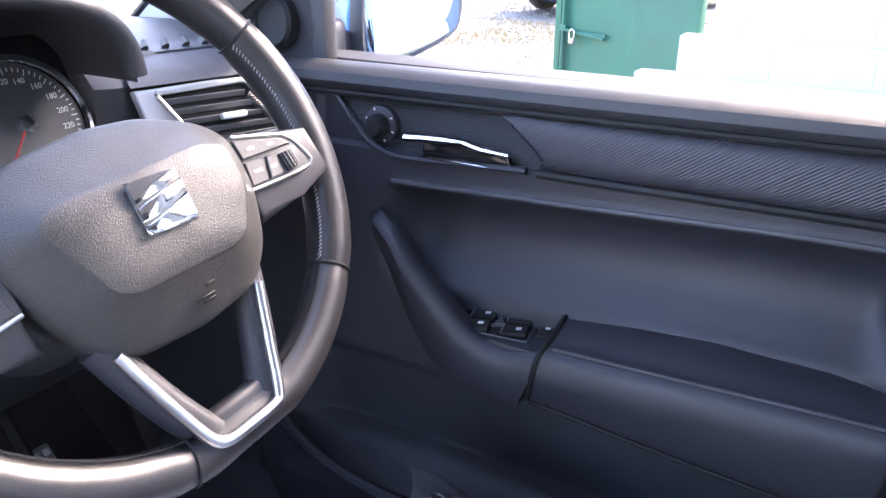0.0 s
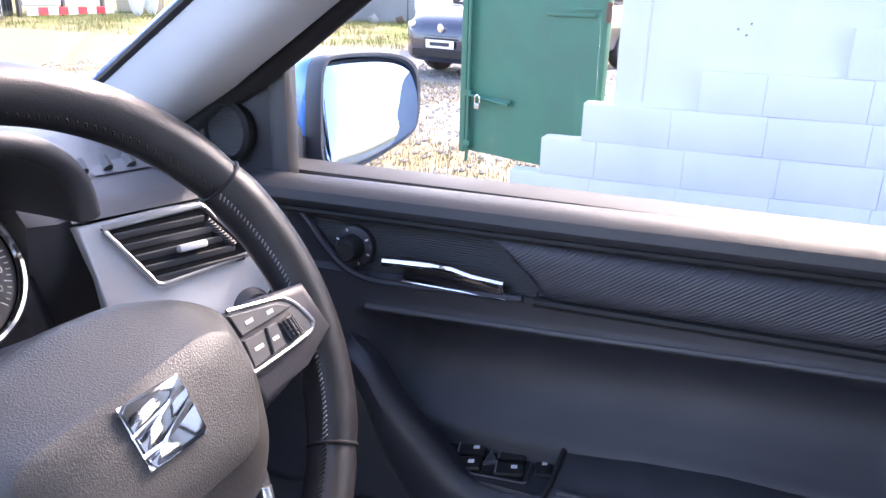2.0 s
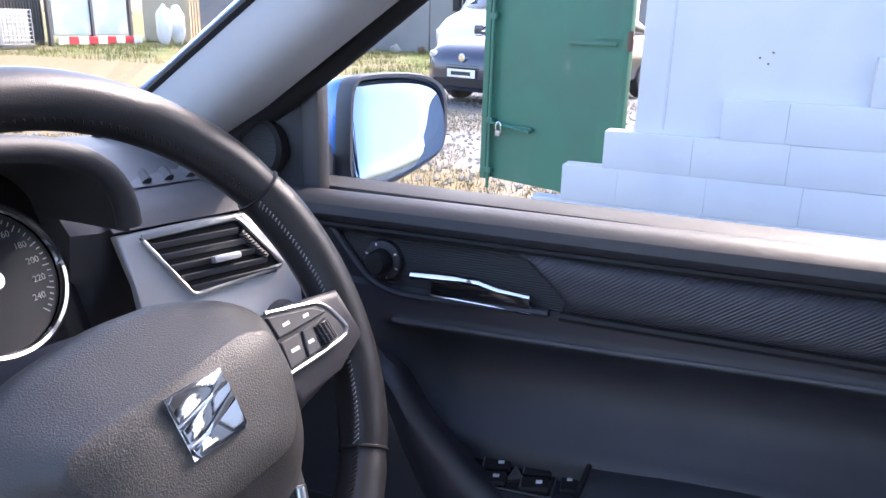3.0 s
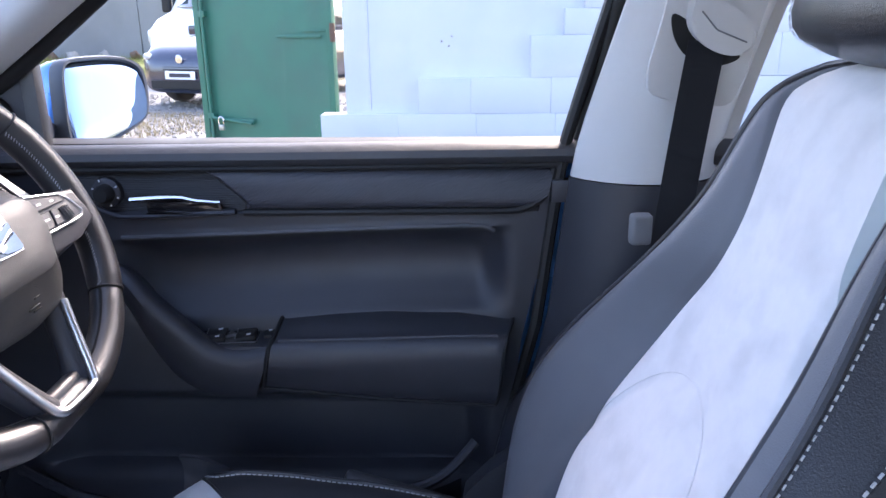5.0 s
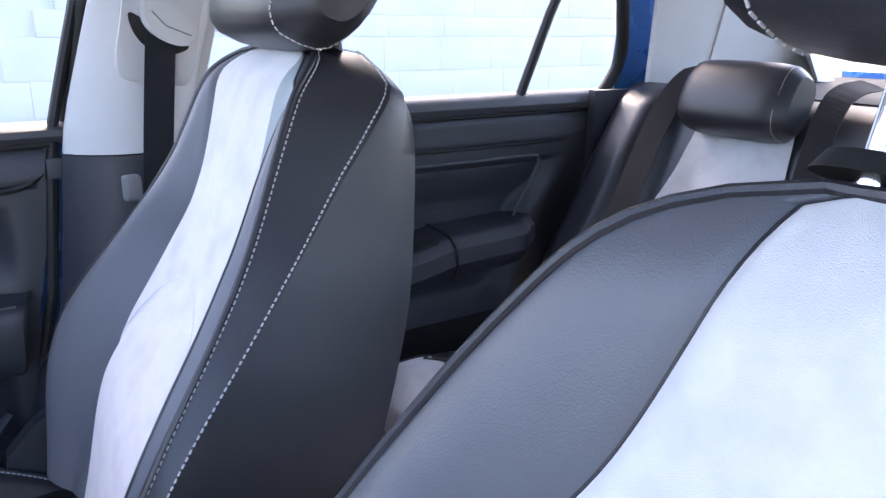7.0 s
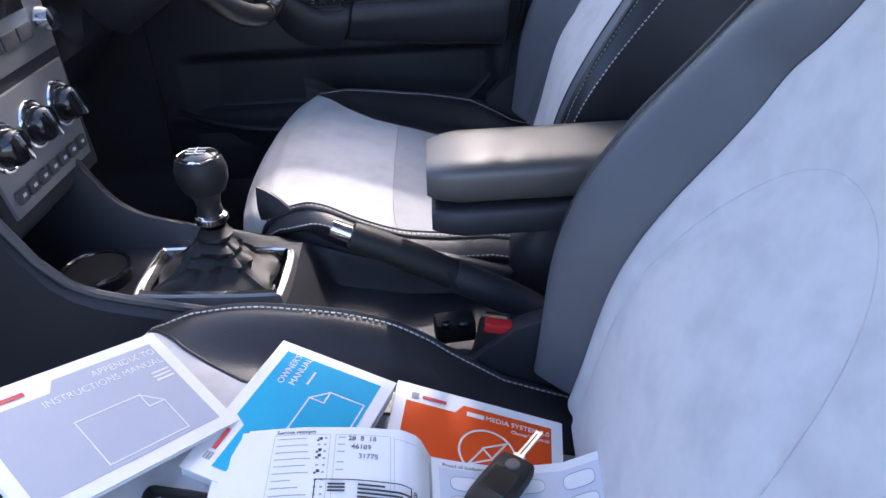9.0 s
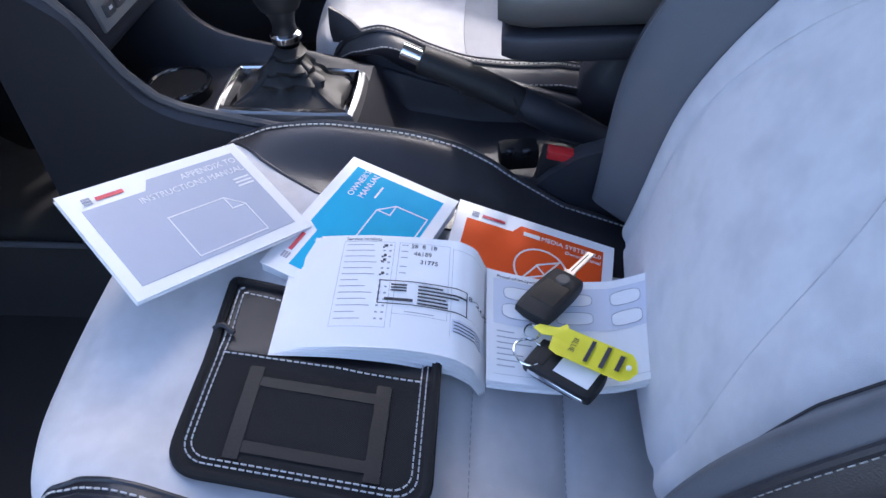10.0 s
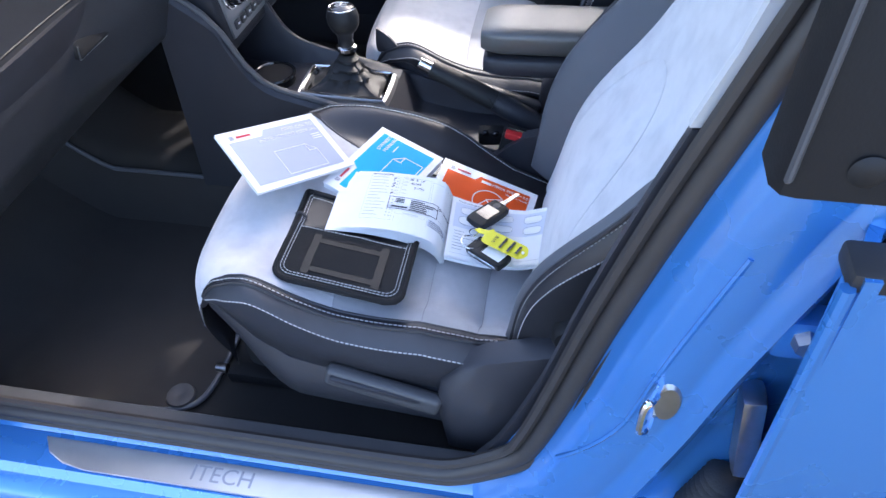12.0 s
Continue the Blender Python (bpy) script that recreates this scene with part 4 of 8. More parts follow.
    def strap(u, v):
        i = min(int(v * 13.999), 13)
        c = belt[i].lerp(belt[i + 1], v * 14 - i)
        return c + Vector((0.008 * (u - 0.5), 0.042 * (0.5 - u), 0.004 * (0.5 - u)))
    cp("belt_strap", slab(strap, 7, 30, (0.0015, 0, 0)), "belt", "black seat belt webbing")
    cp("belt_stop", rbox(0.016, 0.024, 0.036, 0.006, 3, pose(0.607, -0.045, 0.893, 0, 0, 10)), "leather_grey")


shell()
near_side()
far_side()


# ---- doors ----
def door_skin(y):
    """How far out the driver's door trim lies, by its place along the car."""
    return 0.738 + 0.016 * (0.4 - y) / 0.4 * (0.6 if y > 0.4 else 1.0)


def drivers_door():
    d = thing("front_door", "closed driver's door with dark trim, armrest and window", "car door", (0.78, 0.35, 0.35))

    def dp(name, geo, material, label="", parent=None, smooth=True):
        return obj(name, geo[0], geo[1], material, parent or d, label, smooth)

    def rear(z):
        return lin(z, (0.35, 0.13), (0.50, 0.098), (0.70, 0.076), (0.90, 0.032), (0.97, 0.012))
    FRONT = 0.86
    ledge = lambda y: 0.842 + 0.014 * min(1.0, (0.62 - y) / 0.4)

    def trim(u, v):
        z = 0.35 + 0.595 * v
        y = FRONT + (rear(z) - FRONT) * u
        x = door_skin(y)
        # scooped field below the ledge, deepest above the armrest
        inside = lerp(y, (0.088, 0.0), (0.140, 1.0), (0.58, 1.0), (0.64, 0.0))
        depth = curve(ledge(y) - z, (0.0, 0.0), (0.012, 0.45), (0.030, 0.85), (0.055, 1.0), (0.080, 0.85), (0.105, 0.45), (0.125, 0.1), (0.2, 0.0))
        x += 0.040 * inside * depth * (1.0 if z > 0.60 else lerp(z, (0.55, 0.0), (0.60, 1.0)))
        # lower part swells in over the bin
        x -= 0.055 * lerp(z, (0.42, 1.0), (0.455, 0.9), (0.478, 0.0)) * lerp(y, (0.10, 0.0), (0.2, 1.0), (0.75, 1.0), (0.86, 0.3))
        x += 0.030 * lerp(z, (0.478, 0.0), (0.49, 1.0), (0.585, 1.0), (0.615, 0.0)) * lerp(y, (0.115, 0.0), (0.16, 1.0), (0.72, 1.0), (0.80, 0.0))
        x -= 0.004 * math.exp(-((z - ledge(y)) / 0.004) ** 2) * inside
        # the field for the upper insert lies lower
        top = 0.938 - 0.01 * (y - 0.4)
        if 0.877 < z < top and rear(z) + 0.022 < y < 0.71:
            x += 0.006
        return (x, y, z)
    dp("door_trim", patch(trim, 120, 130), "plastic", "dark grained plastic door trim")
    # ribbed upper insert with a curved rear end
    def insert(u, v):
        z0, z1 = 0.881, 0.934 - 0.0
        y1 = lin(v, (0.0, 0.085), (0.12, 0.062), (0.35, 0.046), (1.0, 0.040))
        y0 = lin(v, (0.0, 0.452), (0.12, 0.446), (0.35, 0.455), (0.8, 0.484), (1.0, 0.508))
        y = y0 + (y1 - y0) * u
        z = z0 + (z1 - z0) * v - 0.012 * (y - 0.1) * (1 - v) * 0 + 0.012 * max(0.0, (y - 0.35)) * v
        bulge = 0.010 * (1 - (2 * v - 1) ** 4) + 0.004
        # the front end turns in to the hollow with the door handle
        return (door_skin(y) - bulge + 0.004 + 0.014 * lerp(u, (0.0, 1.0), (0.035, 0.0)), y, z)
    dp("upper_insert", patch(insert, 140, 34), "insert", "finely ribbed dark insert")
    dp("handle_recess", patch(lambda u, v: (lambda y: (door_skin(y) + 0.003 + 0.002 * math.sin(math.pi * u), y, lin(y, (0.44, 0.880), (0.596, 0.874), (0.64, 0.884), (0.69, 0.938)) * (1 - v) + 0.943 * v))(0.69 - 0.245 * u), 40, 10), "rib_black", "ribbed black hollow behind the handle")
    dp("recess_lip", tube(spline([(door_skin(0.5) - 0.005, y, z) for y, z in ((0.705, 0.942), (0.685, 0.932), (0.662, 0.905), (0.642, 0.885), (0.622, 0.876), (0.596, 0.873), (0.53, 0.876), (0.455, 0.880))], 40), 0.0042, 8), "plastic")
    # raised line round the scooped field, and the dark joint below the insert
    edge = [(y, ledge(y) + 0.001) for y in (0.615, 0.5, 0.4, 0.3, 0.2, 0.135)] + [(0.115, 0.850)]
    # lighter plastic than the trim, to put the ledge's highlight into its colour
    dp("field_edge", tube(spline([(door_skin(y) - 0.001, y, z) for y, z in edge], 60), 0.0032, 8), "plastic_mid")
    joint = [(y, 0.878) for y in (0.445, 0.35, 0.25, 0.15, 0.10)] + [(0.075, 0.882), (0.054, 0.895), (0.044, 0.915), (0.039, 0.934)]
    dp("insert_joint", tube(spline([(door_skin(y) - 0.003, y, z) for y, z in joint], 50), 0.0050, 8), "black")
    # rounded sill along the window
    sec = []
    for k in range(40):
        y = FRONT - 0.03 + (0.006 - FRONT + 0.03) * k / 39
        x = door_skin(y)
        sec.append([Vector((x + dx, y, 0.944 + dz + 0.004 * (0.4 - y))) for dx, dz in ((0.0, -0.006), (-0.010, -0.002), (-0.015, 0.006), (-0.013, 0.015), (-0.005, 0.021), (0.008, 0.024), (0.022, 0.022), (0.03, 0.012), (0.03, -0.004))])
    dp("window_sill_roll", rings(sec), "plastic_soft", "rounded soft plastic sill along the window")
    dp("sill_gap", tube([(door_skin(y) - 0.004, y, 0.937 + 0.004 * (0.4 - y)) for y in (0.80, 0.6, 0.4, 0.2, 0.03)], 0.004, 8), "black")
    # armrest
    def arm(u, v):
        a, b = 0.404 + 0.035 * v * v, 0.086 + 0.036 * v
        y = a + (b - a) * u
        t = v
        top = lin(y, (0.086, 0.722), (0.16, 0.732), (0.26, 0.735), (0.334, 0.732), (0.404, 0.726), (0.44, 0.720))
        rim = lin(y, (0.086, 0.722), (0.183, 0.720), (0.255, 0.717), (0.325, 0.714), (0.425, 0.710))
        bot = lin(y, (0.086, 0.616), (0.264, 0.625), (0.44, 0.640))
        p = [(0.778, top - 0.004), (0.755, top), (0.728, 0.5 * (top + rim) + 0.003), (0.706, rim + 0.003), (0.693, rim - 0.001), (0.685, rim - 0.010), (0.682, rim - 0.030), (0.688, bot + 0.030), (0.695, bot + 0.010), (0.702, bot + 0.001), (0.715, bot - 0.002), (0.755, bot - 0.004)]
        k = t * (len(p) - 1)
        i = min(int(k), len(p) - 2)
        f = k - i
        q = [p[max(0, min(len(p) - 1, i + d))] for d in (-1, 0, 1, 2)]
        x, z = (0.5 * (2 * q[1][j] + (q[2][j] - q[0][j]) * f + (2 * q[0][j] - 5 * q[1][j] + 4 * q[2][j] - q[3][j]) * f * f + (3 * q[1][j] - q[0][j] - 3 * q[2][j] + q[3][j]) * f ** 3) for j in (0, 1))
        end = lerp(y, (0.086, 0.012), (0.11, 0.002), (0.2, 0.0))
        return (x + end, y, z)
    dp("armrest", patch(arm, 50, 36), "plastic", "padded dark armrest")
    dp("armrest_gap", tube([Vector(arm(0.0, v / 20)) + Vector((-0.001, 0.003, 0.001)) for v in range(1, 21)], 0.003, 6), "black")
    dp("armrest_gap", tube(spline([Vector(arm(k / 24, 0.80)) + Vector((-0.002, 0, -0.001)) for k in range(25)], 50), 0.0022, 6), "black")
    dp("armrest_gap", tube([Vector(arm(1.0, v / 20)) + Vector((-0.002, -0.002, 0.0)) for v in range(1, 18)], 0.0024, 6), "black")
    dp("armrest_ridge", tube([Vector(arm(0.02 + 0.94 * k / 24, 0.335)) + Vector((-0.0002, 0, 0)) for k in range(25)], 0.003, 8), "plastic", "soft ridge along the armrest")
    # grab handle sweeping down into the armrest
    stations = [(0.735, 0.640, 0.806, 0.648, 0.790), (0.712, 0.622, 0.811, 0.632, 0.776), (0.700, 0.594, 0.799, 0.606, 0.746), (0.692, 0.567, 0.771, 0.589, 0.720), (0.688, 0.530, 0.739, 0.562, 0.676), (0.686, 0.505, 0.718, 0.536, 0.648), (0.685, 0.478, 0.703, 0.502, 0.632), (0.686, 0.450, 0.698, 0.472, 0.628), (0.688, 0.408, 0.706, 0.441, 0.626)]
    crest = spline([(x, y, z) for x, y, z, _, _ in stations], 48)
    foot = spline([(x, y, z) for x, _, _, y, z in stations], 48)
    secs = []
    for p, q in zip(crest, foot):
        secs.append([p + Vector((0.032, 0, -0.010)), p + Vector((0.014, 0, -0.001)), p + Vector((0.006, 0, 0.001)), p + Vector((0.0, 0, -0.002)), p.lerp(q, 0.10) + Vector((-0.005, 0, 0)), p.lerp(q, 0.22) + Vector((-0.008, 0, 0)), p.lerp(q, 0.5) + Vector((-0.005, 0, 0)), p.lerp(q, 0.8) + Vector((0.001, 0, 0)), q + Vector((0.010, 0, 0)), q + Vector((0.050, 0, 0.002))])
    dp("grab_handle", rings(secs), "plastic", "broad dark grab handle running into the armrest")
    # window switches lie flush in the field between the handle and the window
    dp("switch_base", prism([(0.778, 0.545), (0.778, 0.408), (0.694, 0.404), (0.692, 0.530)], 0.022, 0.004, 2, Matrix.Translation((0, 0, 0.682))), "plastic")
    sw = dp("switch_panel", prism([(0.744, 0.526), (0.760, 0.440), (0.704, 0.434), (0.694, 0.518)], 0.003, 0.001, 1, Matrix.Translation((0, 0, 0.7035))), "gloss", "gloss black window switch panel")
    dp("panel_edge", tube([(x, y, 0.706) for x, y in ((0.744, 0.526), (0.760, 0.440), (0.704, 0.434), (0.694, 0.518))], 0.0010, 6, closed=True), "plastic_mid", "", sw)
    for x, y in ((0.733, 0.498), (0.741, 0.458), (0.709, 0.495), (0.717, 0.454)):
        P = pose(x, y, 0.7075, -6, 0, 12)
        dp("window_switch", rbox(0.019, 0.029, 0.006, 0.0025, 2, P), "black", "", sw)
        dp("switch_edge", rbox(0.018, 0.0012, 0.0012, 0, m=P @ Matrix.Translation((0, 0.0125, 0.0032))), "leather_grey", "", sw, False)
        dp("switch_mark", rbox(0.005, 0.006, 0.0006, 0, m=P @ Matrix.Translation((0, -0.005, 0.0032))), "white_mark", "", sw, False)
    dp("switch_divider", prism([(0.714, 0.480), (0.738, 0.479), (0.722, 0.468)], 0.005, 0.001, 1, Matrix.Translation((0, 0, 0.7055))), "plastic_mid", "", sw)
    P = pose(0.738, 0.424, 0.706, -4, 0, 10)
    dp("lock_switch", rbox(0.034, 0.017, 0.006, 0.0025, 2, P), "black", "", sw)
    dp("switch_mark", rbox(0.005, 0.005, 0.0006, 0, m=P @ Matrix.Translation((0, 0, 0.0032))), "white_mark", "", sw, False)
    # chrome release lever
    lv = []
    for k in range(13):
        s = k / 12
        y = 0.590 - 0.118 * s
        z = 0.898 + 0.003 * math.sin(math.pi * s) - 0.004 * lerp(s, (0.55, 0.0), (0.75, 1.0))
        w = 0.0052 - 0.0018 * s
        lv.append([Vector((0.722 + 0.006 * s + math.cos(a) * 0.006, y, z + math.sin(a) * w)) for a in (2 * math.pi * i / 10 for i in range(10))])
    rl = dp("release_lever", rings(lv), "chrome", "bright chrome door release lever")
    dp("lever_cup", rbox(0.010, 0.100, 0.017, 0.003, 2, pose(0.734, 0.524, 0.886, 1, 0, 0)), "gloss", "", rl)
    dp("lever_edge", tube([(0.727, 0.574, 0.8785), (0.728, 0.470, 0.8775), (0.727, 0.476, 0.895)], 0.0013, 6), "chrome", "", rl)
    # mirror control
    K = pose(0.735, 0.627, 0.905, 0, -90, 0)
    kb = dp("mirror_control", lathe([(0.0, 0.006), (0.017, 0.006), (0.020, 0.004), (0.021, -0.004)], 24, K), "plastic", "round mirror adjuster knob")
    dp("control_knob", lathe([(0.0, 0.022), (0.009, 0.022), (0.012, 0.018), (0.013, 0.005)], 20, K), "black", "", kb)
    for a in (20, 70, 120, 200, 250, 300):
        dp("control_mark", rbox(0.003, 0.0018, 0.0006, 0, m=K @ pose(0.0175 * math.cos(radians(a)), 0.0175 * math.sin(radians(a)), 0.0066, 0, 0, a)), "white_mark", "", kb, False)
    # bin along the bottom
    dp("bin_lip", tube(spline([(0.70, 0.80, 0.50), (0.672, 0.70, 0.478), (0.662, 0.60, 0.468), (0.660, 0.48, 0.470), (0.662, 0.38, 0.482), (0.672, 0.27, 0.49), (0.69, 0.19, 0.51), (0.72, 0.14, 0.55)], 40), 0.007, 8), "plastic")
    dp("bin_front", patch(lambda u, v: (0.664 + 0.02 * v + 0.05 * abs(2 * u - 1) ** 4, 0.78 - 0.62 * u, 0.475 - 0.13 * v + 0.02 * abs(2 * u - 1) ** 3), 30, 6), "plastic")
    # quarter panel with tweeter
    def sail(u, v):
        y = 0.725 + 0.135 * u
        zt = 1.077 - 0.68 * (y - 0.725)
        return (0.755 - 0.010 * math.sin(math.pi * u * 0.8), y, 0.955 + (zt - 0.955) * v)
    sl = dp("quarter_panel", slab(sail, 12, 12, (0.012, 0, 0)), "plastic", "black triangular mirror panel")
    T = pose(0.752, 0.775, 1.002, 0, -90 + 4, -8)
    dp("tweeter_rim", lathe([(0.030, 0.0), (0.031, 0.012), (0.027, 0.016), (0.025, 0.012)], 28, T), "black", "round tweeter", sl)
    dp("tweeter_grille", lathe([(0.0, 0.0135), (0.025, 0.0125), (0.026, 0.0)], 28, T), "rib_black", "", sl)
    dp("front_glass_post", rbox(0.022, 0.022, 0.14, 0.006, 2, Matrix.Translation((0.762, 0.722, 1.015))), "plastic_mid", "", sl)
    # outer skin, frame and glass
    dp("outer_skin", slab(lambda u, v: (0.85 - 0.03 * (v - 0.6) ** 2 - (0.03 if v > 0.97 else 0), -0.02 + 0.98 * u, 0.3 + 0.65 * v), 12, 10, (-0.02, 0, 0)), "paint")
    dp("sill_strip", rbox(0.05, 0.95, 0.02, 0.006, 2, Matrix.Translation((0.795, 0.43, 0.955))), "rubber")
    fr = spline([(0.768, 0.006, 0.955), (0.762, -0.012, 1.04), (0.75, -0.036, 1.145), (0.715, -0.065, 1.27), (0.665, -0.06, 1.345), (0.63, 0.0, 1.365), (0.628, 0.2, 1.36), (0.66, 0.35, 1.30), (0.70, 0.50, 1.215), (0.745, 0.70, 1.085), (0.755, 0.86, 0.98)], 60)
    dp("window_frame", tube(fr, 0.013, 10), "black")
    def pane(u, v):
        z = 0.95 + 0.41 * v
        ya = lin(z, (0.95, 0.0), (1.15, -0.04), (1.36, -0.06))
        yb = lin(z, (0.95, 0.72), (1.08, 0.72), (1.36, 0.20))
        return (0.768 - 0.14 * v * v, ya + (yb - ya) * u, z)
    dp("window_pane", patch(pane, 12, 12), "glass").visible_shadow = False
    dp("trim_end", rbox(0.02, 0.03, 0.03, 0.004, 2, Matrix.Translation((0.75, 0.028, 0.905))), "plastic")
    return d


def wing_mirror():
    m = thing("wing_mirror", "blue wing mirror with clear glass on the driver's door", "car mirror", (0.86, 0.76, 1.0))
    # housing behind the glass: glass plane faces rearward and inward
    G = axes((0.918, 0.720, 1.012), (0.936, -0.352, 0.0), (0.042, 0.112, 0.993), (-0.35, -0.93, 0.12))
    def outline(s, x0=0.0, z0=0.0):
        p = [(-0.062, -0.052), (-0.058, 0.0), (-0.048, 0.043), (-0.02, 0.052), (0.045, 0.050), (0.078, 0.038), (0.086, 0.015), (0.080, -0.022), (0.062, -0.042), (0.0, -0.062), (-0.045, -0.066)]
        return [(x * s + x0, z * s + z0) for x, z in (q[:2] for q in spline([(a, b, 0) for a, b in p], 44, True))]
    def ring(s, d, dx=0.0, dz=0.0):
        return [G @ Vector((x, z, d)) for x, z in outline(s, dx, dz)]
    obj("housing", *rings([ring(1.10, -0.006), ring(1.16, -0.012), ring(1.16, -0.035), ring(1.0, -0.075, -0.006), ring(0.6, -0.105, -0.012)]), "paint", m, "glossy blue housing")
    obj("bezel", *rings([ring(1.03, 0.0), ring(1.06, 0.009), ring(1.12, 0.009), ring(1.165, 0.0), ring(1.165, -0.016)], False), "plastic_mid", m, "grey rim")
    T = G @ pose(0, 0, 0.004, -9, -3, 0) @ G.inverted()
    obj("glass", *rings([[T @ p for p in ring(s, d)] for s, d in ((1.04, 0.001), (1.0, 0.002), (0.5, 0.002))]), "mirror", m, "mirror glass")
    obj("foot", *prism([(0.775, 0.930), (0.925, 0.918), (0.915, 0.962), (0.840, 0.985), (0.775, 0.996)], 0.045, 0.008, 3, pose(0, 0.800, 0, 90, 0, 0)), "plastic_mid", m, "grey mounting foot")
    obj("arm", *rbox(0.08, 0.06, 0.05, 0.015, 3, Matrix.Translation((0.80, 0.775, 0.975))), "plastic_mid", m)


def rear_door(side):
    """side 1: far, seen from within; side -1: near, seen by its front edge."""
    sx = side
    d = thing("rear_door", "closed rear door with dark trim inside" if sx > 0 else "closed blue rear door with black window frame", "car door", (sx * 0.78, -0.6, 0.35))

    def dp(name, geo, material, label="", parent=None, smooth=True):
        return obj(name, geo[0], geo[1], material, parent or d, label, smooth)
    def skin(u, v):
        return (sx * (0.85 - 0.03 * (v - 0.6) ** 2), -0.12 - 0.96 * u + 0.0 * v, 0.3 + 0.645 * v)
    dp("outer_skin", slab(skin, 14, 16, (-sx * 0.018, 0, 0)), "paint", "glossy blue door skin")
    dp("sill_strip", rbox(0.04, 0.96, 0.02, 0.005, 2, Matrix.Translation((sx * 0.825, -0.6, 0.952))), "rubber")
    div = [(sx * 0.735, -0.812, 0.965), (sx * 0.71, -0.862, 1.13), (sx * 0.66, -0.92, 1.32)]
    dp("window_divider", tube(div, 0.010, 8, flat=1.4), "black")
    top = spline([(sx * 0.76, -0.155, 0.955), (sx * 0.745, -0.20, 1.10), (sx * 0.70, -0.25, 1.27), (sx * 0.645, -0.32, 1.36), (sx * 0.63, -0.55, 1.37), (sx * 0.635, -0.83, 1.335), (sx * 0.665, -0.99, 1.23), (sx * 0.70, -1.055, 1.11), (sx * 0.725, -1.075, 1.03), (sx * 0.735, -1.040, 0.965)], 60)
    dp("window_frame", tube(top, 0.014, 10), "black")
    dp("frame_outer", tube([p + Vector((sx * 0.016, -0.016 * lerp(-p.y, (0.8, 0.0), (1.0, 1.0)), 0.006)) for p in top], 0.008 if sx > 0 else 0.012, 10), "paint" if sx > 0 else "gloss")
    def pane(u, v):
        z = 0.95 + 0.41 * v
        ya = lin(z, (0.95, -0.16), (1.36, -0.30))
        yb = lin(z, (0.95, -1.06), (1.05, -1.10), (1.23, -1.02), (1.36, -0.85))
        return (sx * (0.765 - 0.13 * v * v), ya + (yb - ya) * u, z)
    dp("window_pane", patch(pane, 12, 12), "glass").visible_shadow = False
    if sx < 0:
        dp("inner_trim", slab(lambda u, v: (-0.75 + 0.0 * u, -0.17 - 0.9 * u, 0.32 + 0.62 * v), 6, 6, (-0.02, 0, 0)), "plastic")
        # front return of the door and its black frame cover
        dp("front_return", slab(lambda u, v: (-0.848 + 0.062 * u + 0.012 * u * v, -0.121 - 0.022 * u * u - 0.006, 0.3 + 0.66 * v), 8, 12, (0, -0.012, 0)), "paint")
        dp("skin_fold", tube([(-0.846, -0.119, z) for z in [0.3 + 0.05 * k for k in range(14)]], 0.006, 8), "paint")
        def cover(v0):
            z = v0
            y = -0.045 - 0.10 * (z - 1.04)
            x = -0.862 + 0.16 * (z - 1.04)
            return Vector((x, y, z))
        secs = []
        for k in range(10):
            z = 1.04 + 0.33 * k / 9
            c = cover(z)
            secs.append([c + Vector(q) for q in ((0.0, -0.012, 0), (0.0, -0.10, 0), (0.02, -0.115, 0), (0.055, -0.10, 0), (0.058, -0.02, 0), (0.045, 0.004, 0), (0.012, 0.004, 0), (0.002, -0.002, 0))])
        cv = dp("frame_cover", rings(secs), "black_satin", "gloss black cover on the window frame")
        dp("cover_edge", rbox(0.004, 0.006, 0.34, 0.002, 1, pose(-0.838, -0.062, 1.22, 5, 9, 0)), "plastic_mid", "", cv)
        dp("cover_screw", lathe([(0.0, 0.003), (0.008, 0.003), (0.012, 0.0)], 18, axes(cover(1.062) + Vector((-0.001, -0.045, 0)), (0, 1, 0), (0, 0, 1), (-1, 0, 0))), "black", "", cv)
        for dy, w, h in ((0.0, 0.006, 0.02), (0.010, 0.014, 0.005)):
            dp("chrome_mark", rbox(0.002, w, h, 0.0008, 1, Matrix.Translation(cover(1.098) + Vector((-0.002, -0.088 + dy, 0.0)))), "chrome", "", cv)
        return
    def rz(z):
        return lin(z, (0.35, -0.72), (0.60, -0.835), (0.71, -0.86), (0.90, -1.01), (0.97, -1.065))
    def trim(u, v):
        z = 0.33 + 0.615 * v
        y = -0.15 + (rz(z) + 0.15) * u
        x = 0.735
        inside = lerp(y, (rz(z) + 0.01, 0.0), (rz(z) + 0.08, 1.0), (-0.25, 1.0), (-0.2, 0.0))
        depth = lerp(0.848 - z, (0.0, 0.0), (0.014, 0.35), (0.09, 1.0))
        x += 0.035 * inside * depth
        x -= 0.05 * lerp(z, (0.35, 1.0), (0.50, 0.8), (0.58, 0.0))
        return (x, y, z)
    dp("door_trim", patch(trim, 70, 90), "plastic", "dark grained rear door trim")
    dp("upper_insert", patch(lambda u, v: (0.723 + 0.008 * (2 * v - 1) ** 4, -0.18 + (lin(v, (0, -0.93), (0.3, -0.985), (1, -1.0)) + 0.18) * u, 0.878 + 0.056 * v), 40, 14), "insert", "ribbed dark insert")
    sec = []
    for k in range(30):
        y = -0.15 - 0.92 * k / 29
